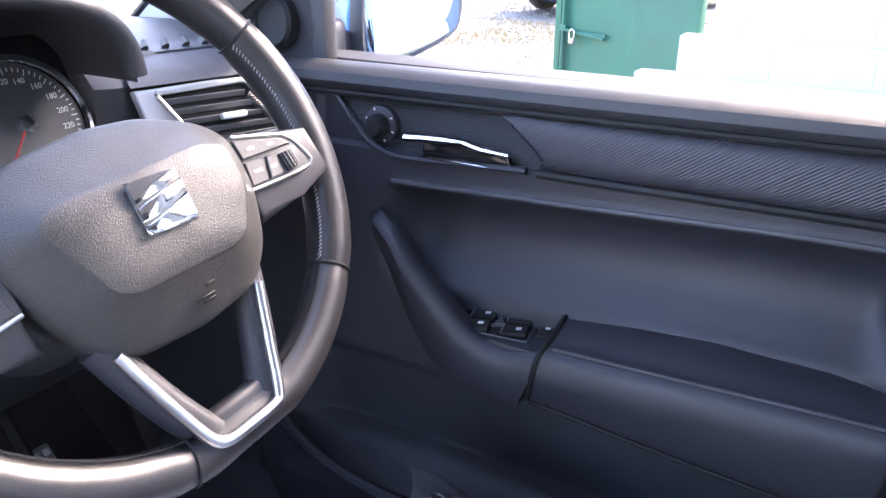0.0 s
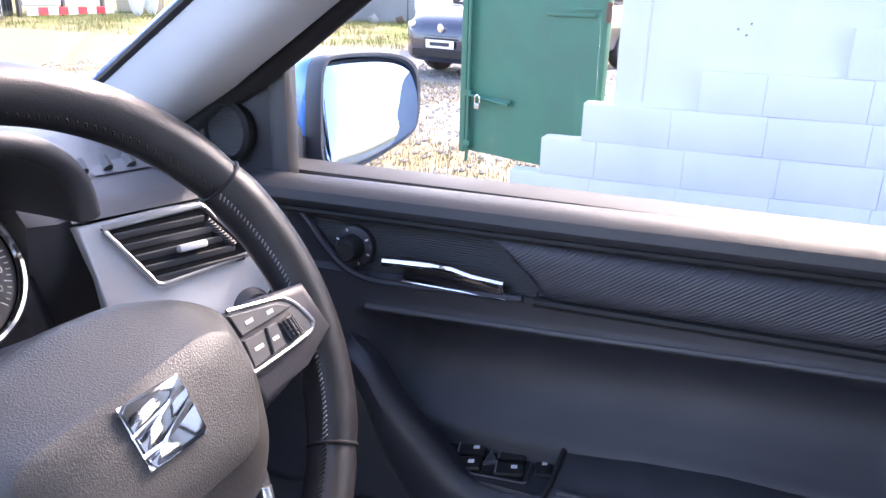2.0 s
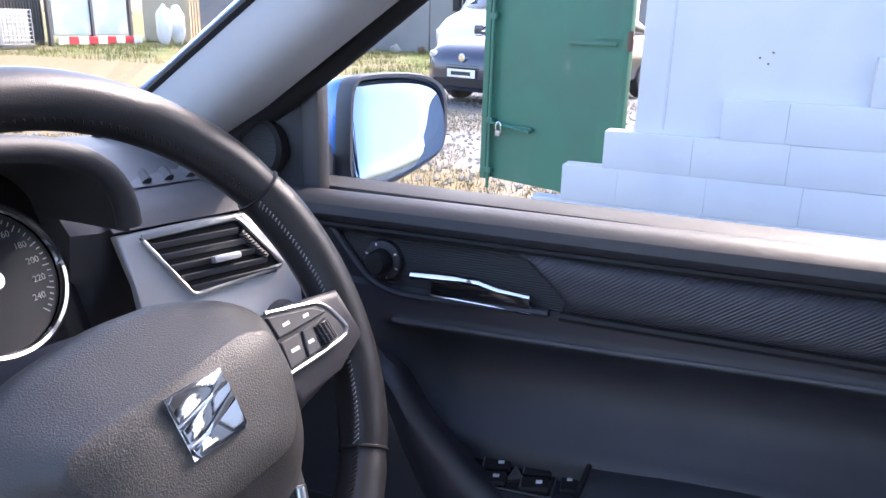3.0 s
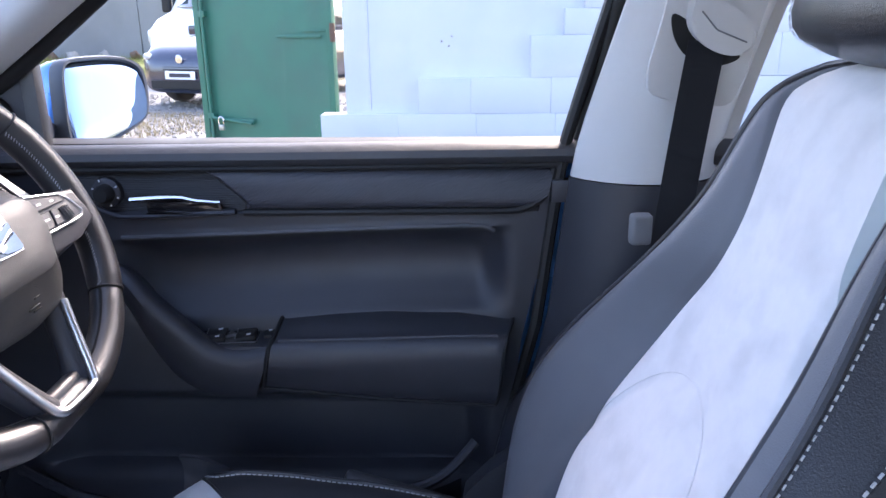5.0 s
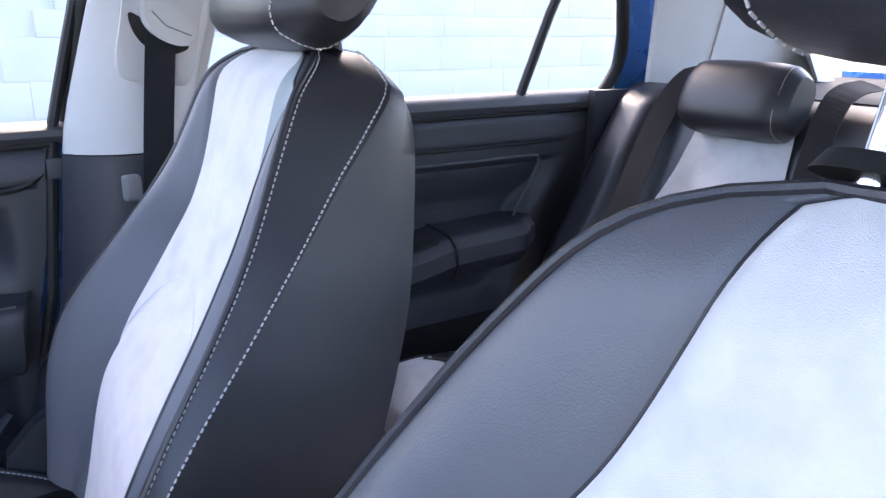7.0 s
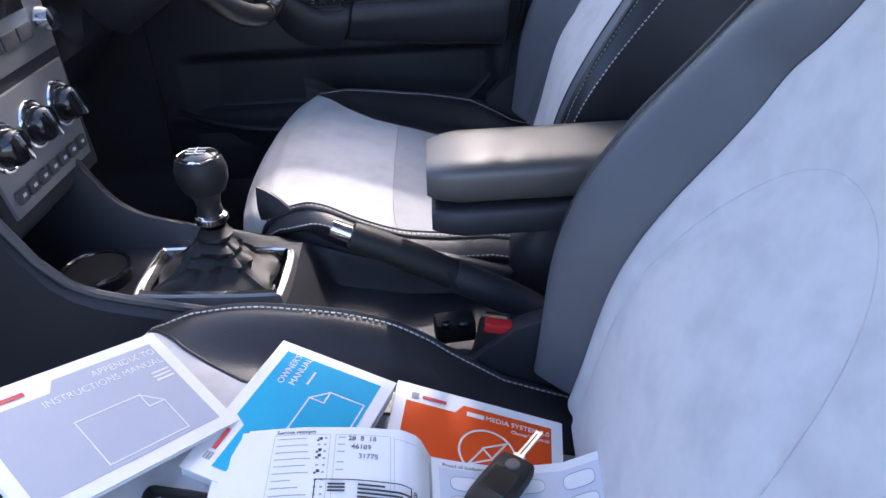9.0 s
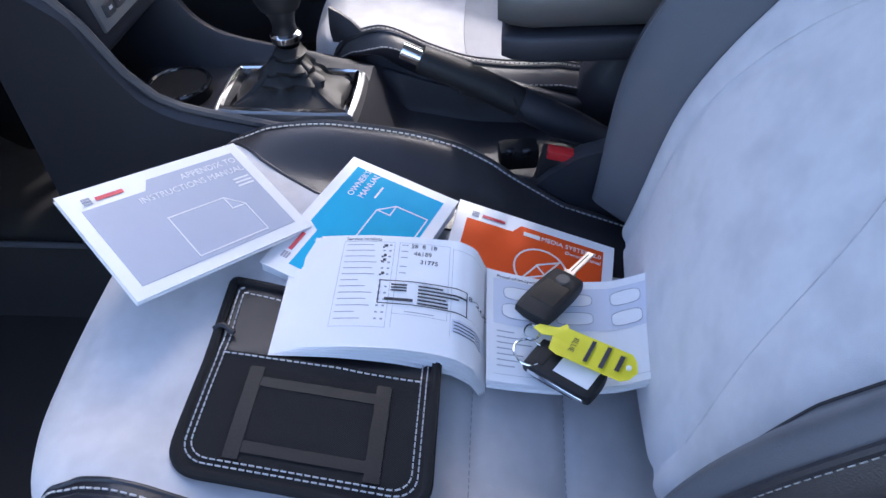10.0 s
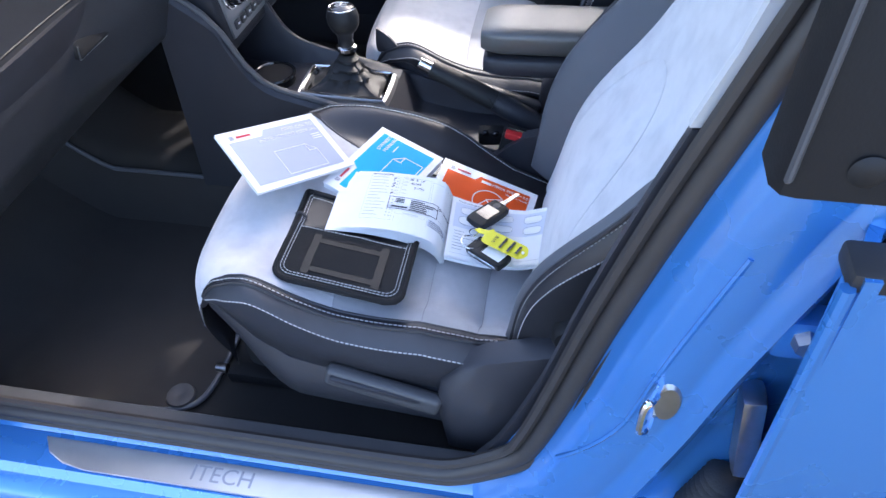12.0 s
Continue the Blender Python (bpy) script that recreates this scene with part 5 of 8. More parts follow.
        sec.append([Vector((0.732 + dx, y, 0.952 + dz)) for dx, dz in ((0.0, -0.014), (-0.014, -0.008), (-0.020, 0.004), (-0.016, 0.017), (-0.004, 0.026), (0.012, 0.028), (0.028, 0.024), (0.03, -0.012))])
    dp("window_sill_roll", rings(sec), "plastic_soft", "soft sill along the rear window")
    dp("sill_gap", tube([(0.728, -0.18, 0.938), (0.728, -1.02, 0.938)], 0.004, 8), "black")
    edge = [(-0.20, 0.850), (-0.45, 0.850), (-0.70, 0.850), (-0.845, 0.850), (-0.868, 0.842), (-0.862, 0.82), (-0.83, 0.765), (-0.80, 0.715)]
    # ledge highlight coloured in with lighter plastic, as on the front door
    dp("field_edge", tube(spline([(0.733, y, z) for y, z in edge], 50), 0.003, 8), "plastic_mid")
    dp("insert_joint", tube(spline([(0.733, y, z) for y, z in ((-0.20, 0.876), (-0.6, 0.876), (-0.90, 0.877), (-0.945, 0.884), (-0.975, 0.90), (-1.0, 0.932))], 40), 0.0034, 8), "black")
    def arm(u, v):
        y = -0.45 - 0.40 * u
        top = lin(-y, (0.45, 0.692), (0.54, 0.704), (0.62, 0.720), (0.85, 0.728))
        bot = lin(-y, (0.45, 0.622), (0.60, 0.622), (0.85, 0.640))
        p = [(0.772, top + 0.004), (0.73, top + 0.002), (0.685, top - 0.003), (0.662, top - 0.02), (0.658, top - 0.05), (0.68, bot + 0.01), (0.71, bot), (0.75, bot)]
        k = v * (len(p) - 1)
        i = min(int(k), len(p) - 2)
        f = k - i
        x, z = (p[i][j] * (1 - f) + p[i + 1][j] * f for j in (0, 1))
        return (x + lerp(-y, (0.45, 0.02), (0.5, 0.0), (0.78, 0.0), (0.85, 0.05)), y, z)
    dp("armrest", patch(arm, 30, 29), "plastic", "dark rear armrest")
    dp("armrest_gap", tube([Vector(arm(0.42, v / 20)) + Vector((-0.001, 0, 0.001)) for v in range(0, 16)], 0.003, 6), "black")
    dp("pull_cup", rbox(0.05, 0.12, 0.012, 0.004, 2, pose(0.708, -0.535, 0.700, -9, 0, 0)), "black")
    dp("bin_panel", patch(lambda u, v: (0.664 + 0.03 * v, -0.3 - 0.42 * u, 0.56 - 0.2 * v), 8, 6), "black")


drivers_door()
wing_mirror()
rear_door(1)
rear_door(-1)


# ---- seats ----
def front_seat(cx, label, base, shift, recline, lower, wide, insert_wide, far_rise, far_wide, arch_high):
    """A front seat: cushion, backrest and headrest, with sewn panels and a plastic base."""
    s = thing("front_seat", label, "car seat", (cx, 0.30, 0.29), "front seats")
    REC = radians(recline)
    UPD, FRD = Vector((0, -math.sin(REC), math.cos(REC))), Vector((0, math.cos(REC), math.sin(REC)))

    def sp(name, geo, material, lab="", parent=None, smooth=True):
        return obj(name, geo[0], geo[1], material, parent or s, lab, smooth)

    # cushion: t runs from rear to front, u from -1 to 1 across; the front edge is bowed
    Y0 = 0.10
    def mid(t):
        return lin(t, (0.0, 0.470), (0.16, 0.487), (0.315, 0.532), (0.50, 0.558), (0.66, 0.577), (0.80, 0.590), (0.90, 0.590), (0.96, 0.576), (1.0, 0.548))
    def half(t):
        return curve(t, (0.0, 0.272), (0.25, 0.287), (0.65, 0.288), (0.85, 0.276), (0.95, 0.258), (1.0, 0.242))
    def top(u, t):
        h = half(t) * (far_wide if u > 0 else 1.0)
        a = abs(u)
        y = Y0 + (0.640 - 0.040 * a ** 4 - Y0) * t
        side_rise = far_rise if u > 0 else ((0.0, 0.050), (0.155, 0.049), (0.345, 0.018), (0.53, 0.000), (0.65, 0.006), (0.776, 0.022), (0.9, 0.008), (1.0, 0.0))
        rise = lerp(a, (0.58, 0.0), (0.86, 1.0), (0.92, 1.0)) * curve(t, *side_rise)
        drop = (0.030 if u > 0 else 0.013) * max(0.0, (a - 0.88) / 0.12) ** 2
        crown = 0.006 * (1 - min(1, a / 0.5) ** 2)
        pucker = -0.006 * math.exp(-((t - 0.315) / 0.012) ** 2) * (a < 0.7) - 0.006 * math.exp(-((t - 0.165) / 0.012) ** 2) * (a < 0.7)
        soft = 0.0025 * noise.noise((u * 3.0, t * 5.0, cx * 7)) * (1 - a ** 4)
        return Vector((cx + u * h, y, mid(t) - lower + rise - drop + crown + pucker + soft))
    def ub(t, side=0):
        """Where the pale centre meets the leather; on the near side it runs up to the crest."""
        if side > 0:
            return lin(t, (0.0, 0.46), (0.45, 0.42), (0.65, 0.51), (0.78, 0.68), (0.86, 0.82), (0.93, 0.94), (0.955, 0.98), (0.97, 1.0), (1.0, 1.0))
        return lin(t, (0.0, 0.82), (0.45, 0.84), (0.75, 0.85), (0.85, 0.86), (0.91, 0.91), (0.95, 0.97), (0.97, 1.0), (1.0, 1.0))
    def zone(t0, t1, nu=40, nv=24):
        return patch(lambda a, b: (lambda t: top(-ub(t, -1) + (ub(t, 1) + ub(t, -1)) * a, t))(t0 + (t1 - t0) * b), nu, nv)
    sp("cushion_front", zone(0.56, 1.0, 60, 40), "suede", "pale grey suede seat front")
    sp("cushion_centre", zone(0.315, 0.56, 40, 24), "suede_mid", "mid grey seat centre")
    sp("cushion_centre", zone(0.165, 0.315, 40, 16), "suede_mid")
    sp("cushion_centre", zone(0.0, 0.165, 40, 14), "suede_mid")
    for sg in (1, -1):
        mid_u = lambda t: max(0.885, ub(t, sg) + (1 - ub(t, sg)) * 0.35)
        sp("cushion_bolster", patch(lambda a, b: (lambda t: top(sg * (ub(t, sg) + (mid_u(t) - ub(t, sg)) * a), t))(0.965 * b), 18, 50), "leather", "black leather side bolster")
        sp("cushion_gusset", patch(lambda a, b: (lambda t: top(sg * (mid_u(t) + (1 - mid_u(t)) * a), t))(0.965 * b), 10, 50), "leather_trim", "dark grey leather gusset between two seams")
        def edge(fu, t0, t1, k=90):
            return [top(sg * fu(t0 + (t1 - t0) * i / k), t0 + (t1 - t0) * i / k) for i in range(k + 1)]
        sp("piping", tube([p + Vector((0, 0, 0.0005)) for p in edge(mid_u, 0.0, 0.955)], 0.0030, 8), "leather")
        sp("stitching", dashes([p + Vector((0, 0, 0.0016)) for p in edge(lambda t: mid_u(t) - 0.022, 0.02, 0.95)], 0.0046, 0.0022, 0.0009), "thread", "pale contrast stitching")
        sp("stitching", dashes([p + Vector((sg * 0.0012, 0, 0.0010)) for p in edge(lambda t: ub(t, sg) + (1 - ub(t, sg)) * 0.97, 0.02, 0.95)], 0.0046, 0.0022, 0.0009), "thread")
        sp("seam", tube([p + Vector((0, 0, -0.0006)) for p in edge(lambda t: ub(t, sg), 0.0, 0.96)], 0.0022, 6), "leather")
        # side of the cushion down to the plastic valance
        under_edge = lambda y: curve(y, (0.02, 0.450), (0.25, 0.456), (0.40, 0.471), (0.50, 0.503), (0.56, 0.555), (0.63, 0.572))
        def side(a, b):
            t = top(sg, 1.0 * a)
            low = min(t.z - 0.01, under_edge(t.y) + 0.003)
            return Vector((t.x + sg * (0.006 * math.sin(math.pi * b * 0.8) - 0.012 * b), t.y - 0.004 * b, t.z + (low - t.z) * b))
        sp("cushion_side", patch(side, 40, 12), "leather", "black leather cushion side")
        def val(a, b):
            y = 0.02 + 0.565 * a
            z1 = under_edge(y) + 0.004
            z0 = curve(y, (0.02, 0.345), (0.24, 0.376), (0.45, 0.398), (0.505, 0.416), (0.545, 0.470), (0.62, 0.545))
            return Vector((cx + sg * (0.280 + 0.010 * math.sin(math.pi * b) - 0.05 * max(0, a - 0.78) / 0.22) * (far_wide if sg > 0 else 1), y, z1 + (z0 - z1) * b))
        vl = sp("valance", slab(val, 36, 10, (-sg * 0.006, 0, 0)), "plastic", "dark plastic seat valance")
        # height lever: a long paddle with a scooped face
        lv = sp("height_lever", rbox(0.022, 0.172, 0.036, 0.010, 3, pose(cx + sg * 0.297 * (far_wide if sg > 0 else 1), 0.313, 0.465, 16, 0, 0)), "plastic_mid", "long grey seat height lever", vl)
        sp("lever_scoop", rbox(0.008, 0.135, 0.012, 0.004, 2, pose(cx + sg * 0.307 * (far_wide if sg > 0 else 1), 0.322, 0.474, 16, sg * 8, 0)), "plastic", "", vl)
        # hinge cover in two facets: a shelf above, a slanting face below
        cov = [(0.225, 0.335), (0.238, 0.440), (0.230, 0.497), (0.200, 0.530), (0.166, 0.556), (0.12, 0.572), (0.076, 0.588), (0.02, 0.596), (-0.02, 0.596), (-0.02, 0.335)]
        def cover_at(k, out, cy=0.11, cz=0.47):
            return [Vector((cx + sg * out * (far_wide if sg > 0 else 1), cy + (y - cy) * k, cz + (z - cz) * k)) for y, z in cov]
        rs = [cover_at(1.0, 0.262), cover_at(1.0, 0.290), cover_at(0.97, 0.298), [p + Vector((sg * 0.012 * (p.z < 0.50), 0, 0)) for p in cover_at(0.80, 0.302)], [p + Vector((sg * 0.016 * (p.z < 0.49), 0, 0)) for p in cover_at(0.40, 0.303)]]
        sp("hinge_cover", rings(rs if sg > 0 else [r[::-1] for r in rs]), "plastic", "dark plastic hinge cover")
        sp("recline_knob", lathe([(0.0, 0.034), (0.020, 0.032), (0.025, 0.024), (0.025, 0.0)], 18, pose(cx + sg * 0.262, 0.060, 0.612, 0, 90 * sg, 0)), "black", "round recliner knob")
        # runner on the floor
        rn = sp("seat_rail", rbox(0.03, 0.62, 0.025, 0.006, 2, Matrix.Translation((cx + sg * 0.19, 0.32, 0.30))), "black")
        sp("rail_bolt", lathe([(0.0, 0.02), (0.007, 0.02), (0.009, 0.0)], 10, pose(cx + sg * 0.19, 0.635, 0.305, -90, 0, 0)), "steel", "", rn)
        sp("rail_leg", rbox(0.03, 0.05, 0.09, 0.008, 2, Matrix.Translation((cx + sg * 0.19, 0.10, 0.345))), "black", "", rn)
    # front drop of the cushion
    def nose(a, b):
        t = top(-1 + 2 * a, 1.0)
        return Vector((t.x, t.y + 0.014 * math.sin(math.pi * min(1, b * 1.3)) - 0.03 * b, t.z - 0.14 * b))
    sp("cushion_apron", patch(lambda a, b: nose(a, 0.34 * b), 40, 8), "suede", "pale suede front edge")
    sp("apron_band", patch(lambda a, b: nose(a, 0.34 + 0.66 * b), 40, 10), "leather", "black leather below the front edge")
    sp("seam", dashes([nose(k / 60, 0.345) + Vector((0, 0.0012, 0)) for k in range(61)], 0.0040, 0.0026, 0.0006), "thread_grey")
    for t in (0.165, 0.315, 0.56):
        sp("seam", dashes([top(-ub(t, -1) + (ub(t, 1) + ub(t, -1)) * i / 40, t) + Vector((0, 0, 0.0012)) for i in range(41)], 0.004, 0.003, 0.0006), "thread_grey")
    sp("pan", rbox(0.44, 0.5, 0.10, 0.02, 2, Matrix.Translation((cx, 0.32, 0.41))), "black")

    # backrest
    O = Vector((cx + shift, base, 0.500))
    H = 0.605
    def ws(h):
        return curve(h, *wide)
    def wi(h):
        return curve(h, *insert_wide)
    def front(u, h):
        """u -1..1 to the piping; the bolsters stand forward of the middle."""
        w, i = ws(h), min(wi(h), ws(h) - 0.012)
        if u < 0 and cx < 0:
            i = w * ki(h, -1)
        a = abs(u)
        k = i / w
        x = u * w * (lerp(h, (0.44, 1.0), (0.605, 1.42)) if u > 0 and cx > 0 else curve(h, (0.0, 1.04), (0.2, 1.02), (0.35, 1.08), (0.47, 1.30), (0.56, 1.42), (0.605, 1.46)) if u < 0 and cx < 0 else lerp(h, (0.32, 1.0), (0.44, 1.03), (0.605, 1.10)) if u < 0 else 1.0)
        bol = curve(h, (0.0, 0.028), (0.10, 0.040), (0.20, 0.043), (0.28, 0.040), (0.36, 0.031), (0.44, 0.020), (0.52, 0.009), (0.58, 0.0), (0.61, 0.0))
        f = 0.0
        if a > k:
            t = (a - k) / (1 - k)
            f = bol * lerp(t, (0.0, 0.0), (0.8, 1.0)) + 0.010 * min(1.0, bol / 0.03) * math.sin(math.pi * min(1.0, t ** 1.3))
        lum = 0.022 * math.exp(-((h - 0.17) / 0.12) ** 2) - 0.008 * math.exp(-((h - 0.40) / 0.12) ** 2)
        groove = -0.006 * math.exp(-((a - k) / 0.03) ** 2)
        roll = -0.028 * max(0.0, (h - 0.54) / 0.065) ** 2
        lump = -0.0045 * math.exp(-(((x / 0.140) ** 2 + ((h - 0.06) / arch_high) ** 2 - 1) / 0.10) ** 2)
        return O + Vector((x, 0, 0)) + UPD * h + FRD * (f + lum + groove + roll + lump + 0.004 * math.cos(a * 3) )
    def ki(h, side):
        """Edge of the pale centre; the driver's reaches the piping on the console side."""
        if side < 0 and cx < 0:
            return (ws(h) - lin(h, (0.0, 0.05), (0.2, 0.062), (0.35, 0.050), (0.605, 0.024))) / ws(h)
        return (ws(h) - 0.020) / ws(h) if side < 0 < cx else min(wi(h), ws(h) - 0.012) / ws(h)
    kin = lambda h: min(curve(h, (0.0, 0.120), (0.25, 0.128), (0.364, 0.117), (0.443, 0.092), (0.537, 0.074), (0.605, 0.062)), ws(h) - 0.026) / ws(h) if cx > 0 else ki(h, -1)
    sp("back_insert", patch(lambda a, b: (lambda h: front(-kin(h) + (ki(h, 1) + kin(h)) * a, h))(H * b), 44, 64), "suede", "pale grey suede back centre")
    if cx > 0:
        # same suede as the centre; its shaded slope is coloured darker
        sp("back_channel", patch(lambda a, b: (lambda h: front(-ki(h, -1) + (ki(h, -1) - kin(h)) * a, h) - FRD * 0.007 * math.sin(math.pi * a) ** 0.7)(H * b), 14, 64), "suede_shade", "shallow suede channel beside the piping, darkened as if in shade")
    for sg in (1, -1):
        sp("back_bolster", patch(lambda a, b: (lambda h: front(sg * (ki(h, sg) + (1 - ki(h, sg)) * a), h))(H * b), 20, 64), "leather_dark", "dark grey leather back bolster")
        sp("seam", tube([front(sg * ki(h, sg), h) - FRD * 0.001 for h in [H * i / 60 for i in range(61)]], 0.0022, 6), "leather")
    # stitched lumbar panel: an arch from one side of the centre to the other
    def arch(k):
        a = math.pi * k / 48
        h = 0.06 + arch_high * math.sin(a) ** 0.8
        x = 0.140 * math.cos(a)
        q = max(-ki(h, -1) + 0.02, min(ki(h, 1) - 0.02, x / ws(h)))
        return front(q, h) + FRD * 0.0004
    sp("lumbar_seam", tube([arch(k) for k in range(49)], 0.0006, 6), "suede", "curved lumbar seam")
    # outline of the front, round the top, from one foot to the other
    n = 56
    outline = [front(-1, H * i / n) for i in range(n)] + [front(-1 + 2 * i / 20, H) for i in range(21)] + [front(1, H * (n - 1 - i) / n) for i in range(n)]
    cen = O + UPD * 0.3
    def shifted(p, out, back):
        d = p - cen
        l = Vector((d.dot(Vector((1, 0, 0))), 0, 0))
        h = d.dot(UPD)
        hh = max(0.0, min(1.0, (h + 0.3) / H))
        o = Vector((math.copysign(1, l.x) if abs(l.x) > 0.04 else l.x / 0.04, 0, 0)) * (1 if hh < 0.97 else 0.6)
        up = max(0.0, (hh - 0.86) / 0.14)
        return p + o * out + UPD * up * out * 0.6 - FRD * back, hh
    def ringat(out, back):
        r = []
        for p in outline:
            _, hh = shifted(p, 0, 0)
            r.append(shifted(p, out(hh), back(hh))[0])
        return r
    s2_out, s2_back = (lambda h: 0.012 + 0.010 * h), (lambda h: curve(h, (0.0, 0.006), (0.3, 0.010), (0.6, 0.030), (0.8, 0.060), (0.92, 0.082), (0.97, 0.076), (1.0, 0.046)))
    bk_back = lambda h: curve(h, (0.0, 0.205), (0.3, 0.215), (0.5, 0.195), (0.7, 0.172), (0.85, 0.150), (0.92, 0.134), (0.97, 0.106), (1.0, 0.062))
    r0 = outline
    ra = ringat(lambda h: 0.010 + 0.004 * h, lambda h: s2_back(h) * 0.45)
    r1 = ringat(s2_out, s2_back)
    r2 = ringat(lambda h: 0.014 + 0.006 * h, lambda h: (s2_back(h) + bk_back(h)) / 2)
    r3 = ringat(lambda h: 0.004, bk_back)
    r4 = ringat(lambda h: -0.02, lambda h: bk_back(h) + 0.012)
    m = len(r0)
    def band(*rs):
        return [p for r in rs for p in r], quads(m, len(rs))
    sp("back_gusset", band(r0, ra, r1), "leather", "black leather gusset between two seams")
    sp("back_side", band(r1, r2, r3, r4), "leather", "black leather back side")
    v, f = r4[:], [tuple(range(m))]
    sp("back_panel", (v, f), "leather", "", None, False)
    sp("piping", tube([p + FRD * 0.0015 for p in outline], 0.0034, 8), "leather")
    sp("stitching", dashes([a.lerp(b, 0.12) + (b - a).cross(UPD).normalized() * 0 + Vector((0, 0, 0)) + (a - cen).normalized() * 0.0012 for a, b in zip(r0, ra)], 0.0036, 0.0026, 0.0008), "thread", "pale contrast stitching")
    off = [(p - cen - FRD * (p - cen).dot(FRD)).normalized() for p in r1]
    sp("stitching", dashes([b.lerp(a, 0.14) + o * 0.0022 for a, b, o in zip(ra, r1, off)], 0.0036, 0.0026, 0.0009), "thread")
    sp("stitching", dashes([b.lerp(a, 0.03) + o * 0.0016 for a, b, o in zip(ra, r1, off)], 0.0034, 0.0018, 0.0004), "thread_dark")
    # headrest on two posts
    hc = O + UPD * 0.735 - FRD * 0.020
    secs = []
    for k in range(15):
        u = -1 + 2 * k / 14
        w = 0.135 * u
        e = (1 - abs(u) ** 3.2) ** 0.45 if abs(u) < 1 else 0.0
        ring = []
        for j in range(24):
            a = 2 * math.pi * j / 24
            c, si = math.cos(a), math.sin(a)
            y = 0.050 * math.copysign(abs(c) ** 0.75, c) * (0.55 + 0.45 * e)
            z = 0.088 * math.copysign(abs(si) ** 0.7, si) * (0.62 + 0.38 * e)
            y += 0.012 * (1 - u * u) * (c > 0) - 0.018 * (z / 0.088)
            ring.append(hc + Vector((w, 0, 0)) + FRD * y + UPD * z)
        secs.append(ring)
    hr = sp("headrest", rings(secs), "leather", "black leather headrest")
    for k in (2, 12):
        sp("stitching", dashes([p + Vector(((-1 if k == 2 else 1) * 0.001, 0, 0)) + (p - hc).normalized() * 0.0012 for p in secs[k]] + [secs[k][0]], 0.0046, 0.0022, 0.0008), "thread", "", hr)
    for x in (-0.064, 0.064):
        sp("headrest_post", tube([O + Vector((x, 0, 0)) + UPD * 0.56 - FRD * 0.045, O + Vector((x, 0, 0)) + UPD * 0.69 - FRD * 0.035], 0.0065, 12), "chrome", "chrome headrest post", hr)
        sp("post_collar", lathe([(0.0, 0.010), (0.017, 0.009), (0.021, 0.0)], 18, axes(O + Vector((x, 0, 0)) + UPD * 0.612 - FRD * 0.042, (1, 0, 0), FRD, UPD) @ Matrix.Diagonal((1.25, 0.9, 1, 1))), "black")
    return s


front_seat(-0.358, "black leather and pale grey suede passenger seat strewn with papers", 0.118, -0.012, 22, 0.0,
           ((0.0, 0.210), (0.10, 0.236), (0.20, 0.256), (0.30, 0.262), (0.39, 0.242), (0.46, 0.214), (0.52, 0.182), (0.56, 0.156), (0.58, 0.136), (0.595, 0.108), (0.605, 0.075)),
           ((0.0, 0.172), (0.10, 0.180), (0.248, 0.178), (0.354, 0.162), (0.397, 0.154), (0.429, 0.133), (0.475, 0.110), (0.541, 0.091), (0.605, 0.079)),
           ((0.0, -0.004), (0.13, 0.004), (0.28, 0.014), (0.41, 0.034), (0.66, 0.030), (0.80, 0.014), (0.92, -0.006), (1.0, -0.010)), 0.79, 0.31)
# the driver's seat is set further back, its headrest lower
driver = front_seat(0.362, "black leather and pale grey suede driver's seat with headrest", 0.158, -0.014, 22, 0.066,
                    ((0.0, 0.198), (0.10, 0.226), (0.20, 0.234), (0.29, 0.214), (0.36, 0.190), (0.43, 0.163), (0.50, 0.138), (0.55, 0.119), (0.575, 0.105), (0.595, 0.084), (0.605, 0.060)),
                    ((0.0, 0.112), (0.10, 0.120), (0.20, 0.126), (0.29, 0.126), (0.35, 0.118), (0.41, 0.096), (0.50, 0.096), (0.576, 0.100), (0.605, 0.094)),
                    ((0.0, 0.030), (0.2, 0.034), (0.4, 0.028), (0.6, 0.016), (0.8, 0.008), (1.0, 0.0)), 1.0, 0.265)
driver.location += Vector((0.0, -0.078, 0.034))
for ob in driver.children:
    if ob.name.startswith("headrest"):
        ob.location = Vector((0, math.sin(radians(22)), -math.cos(radians(22)))) * 0.052


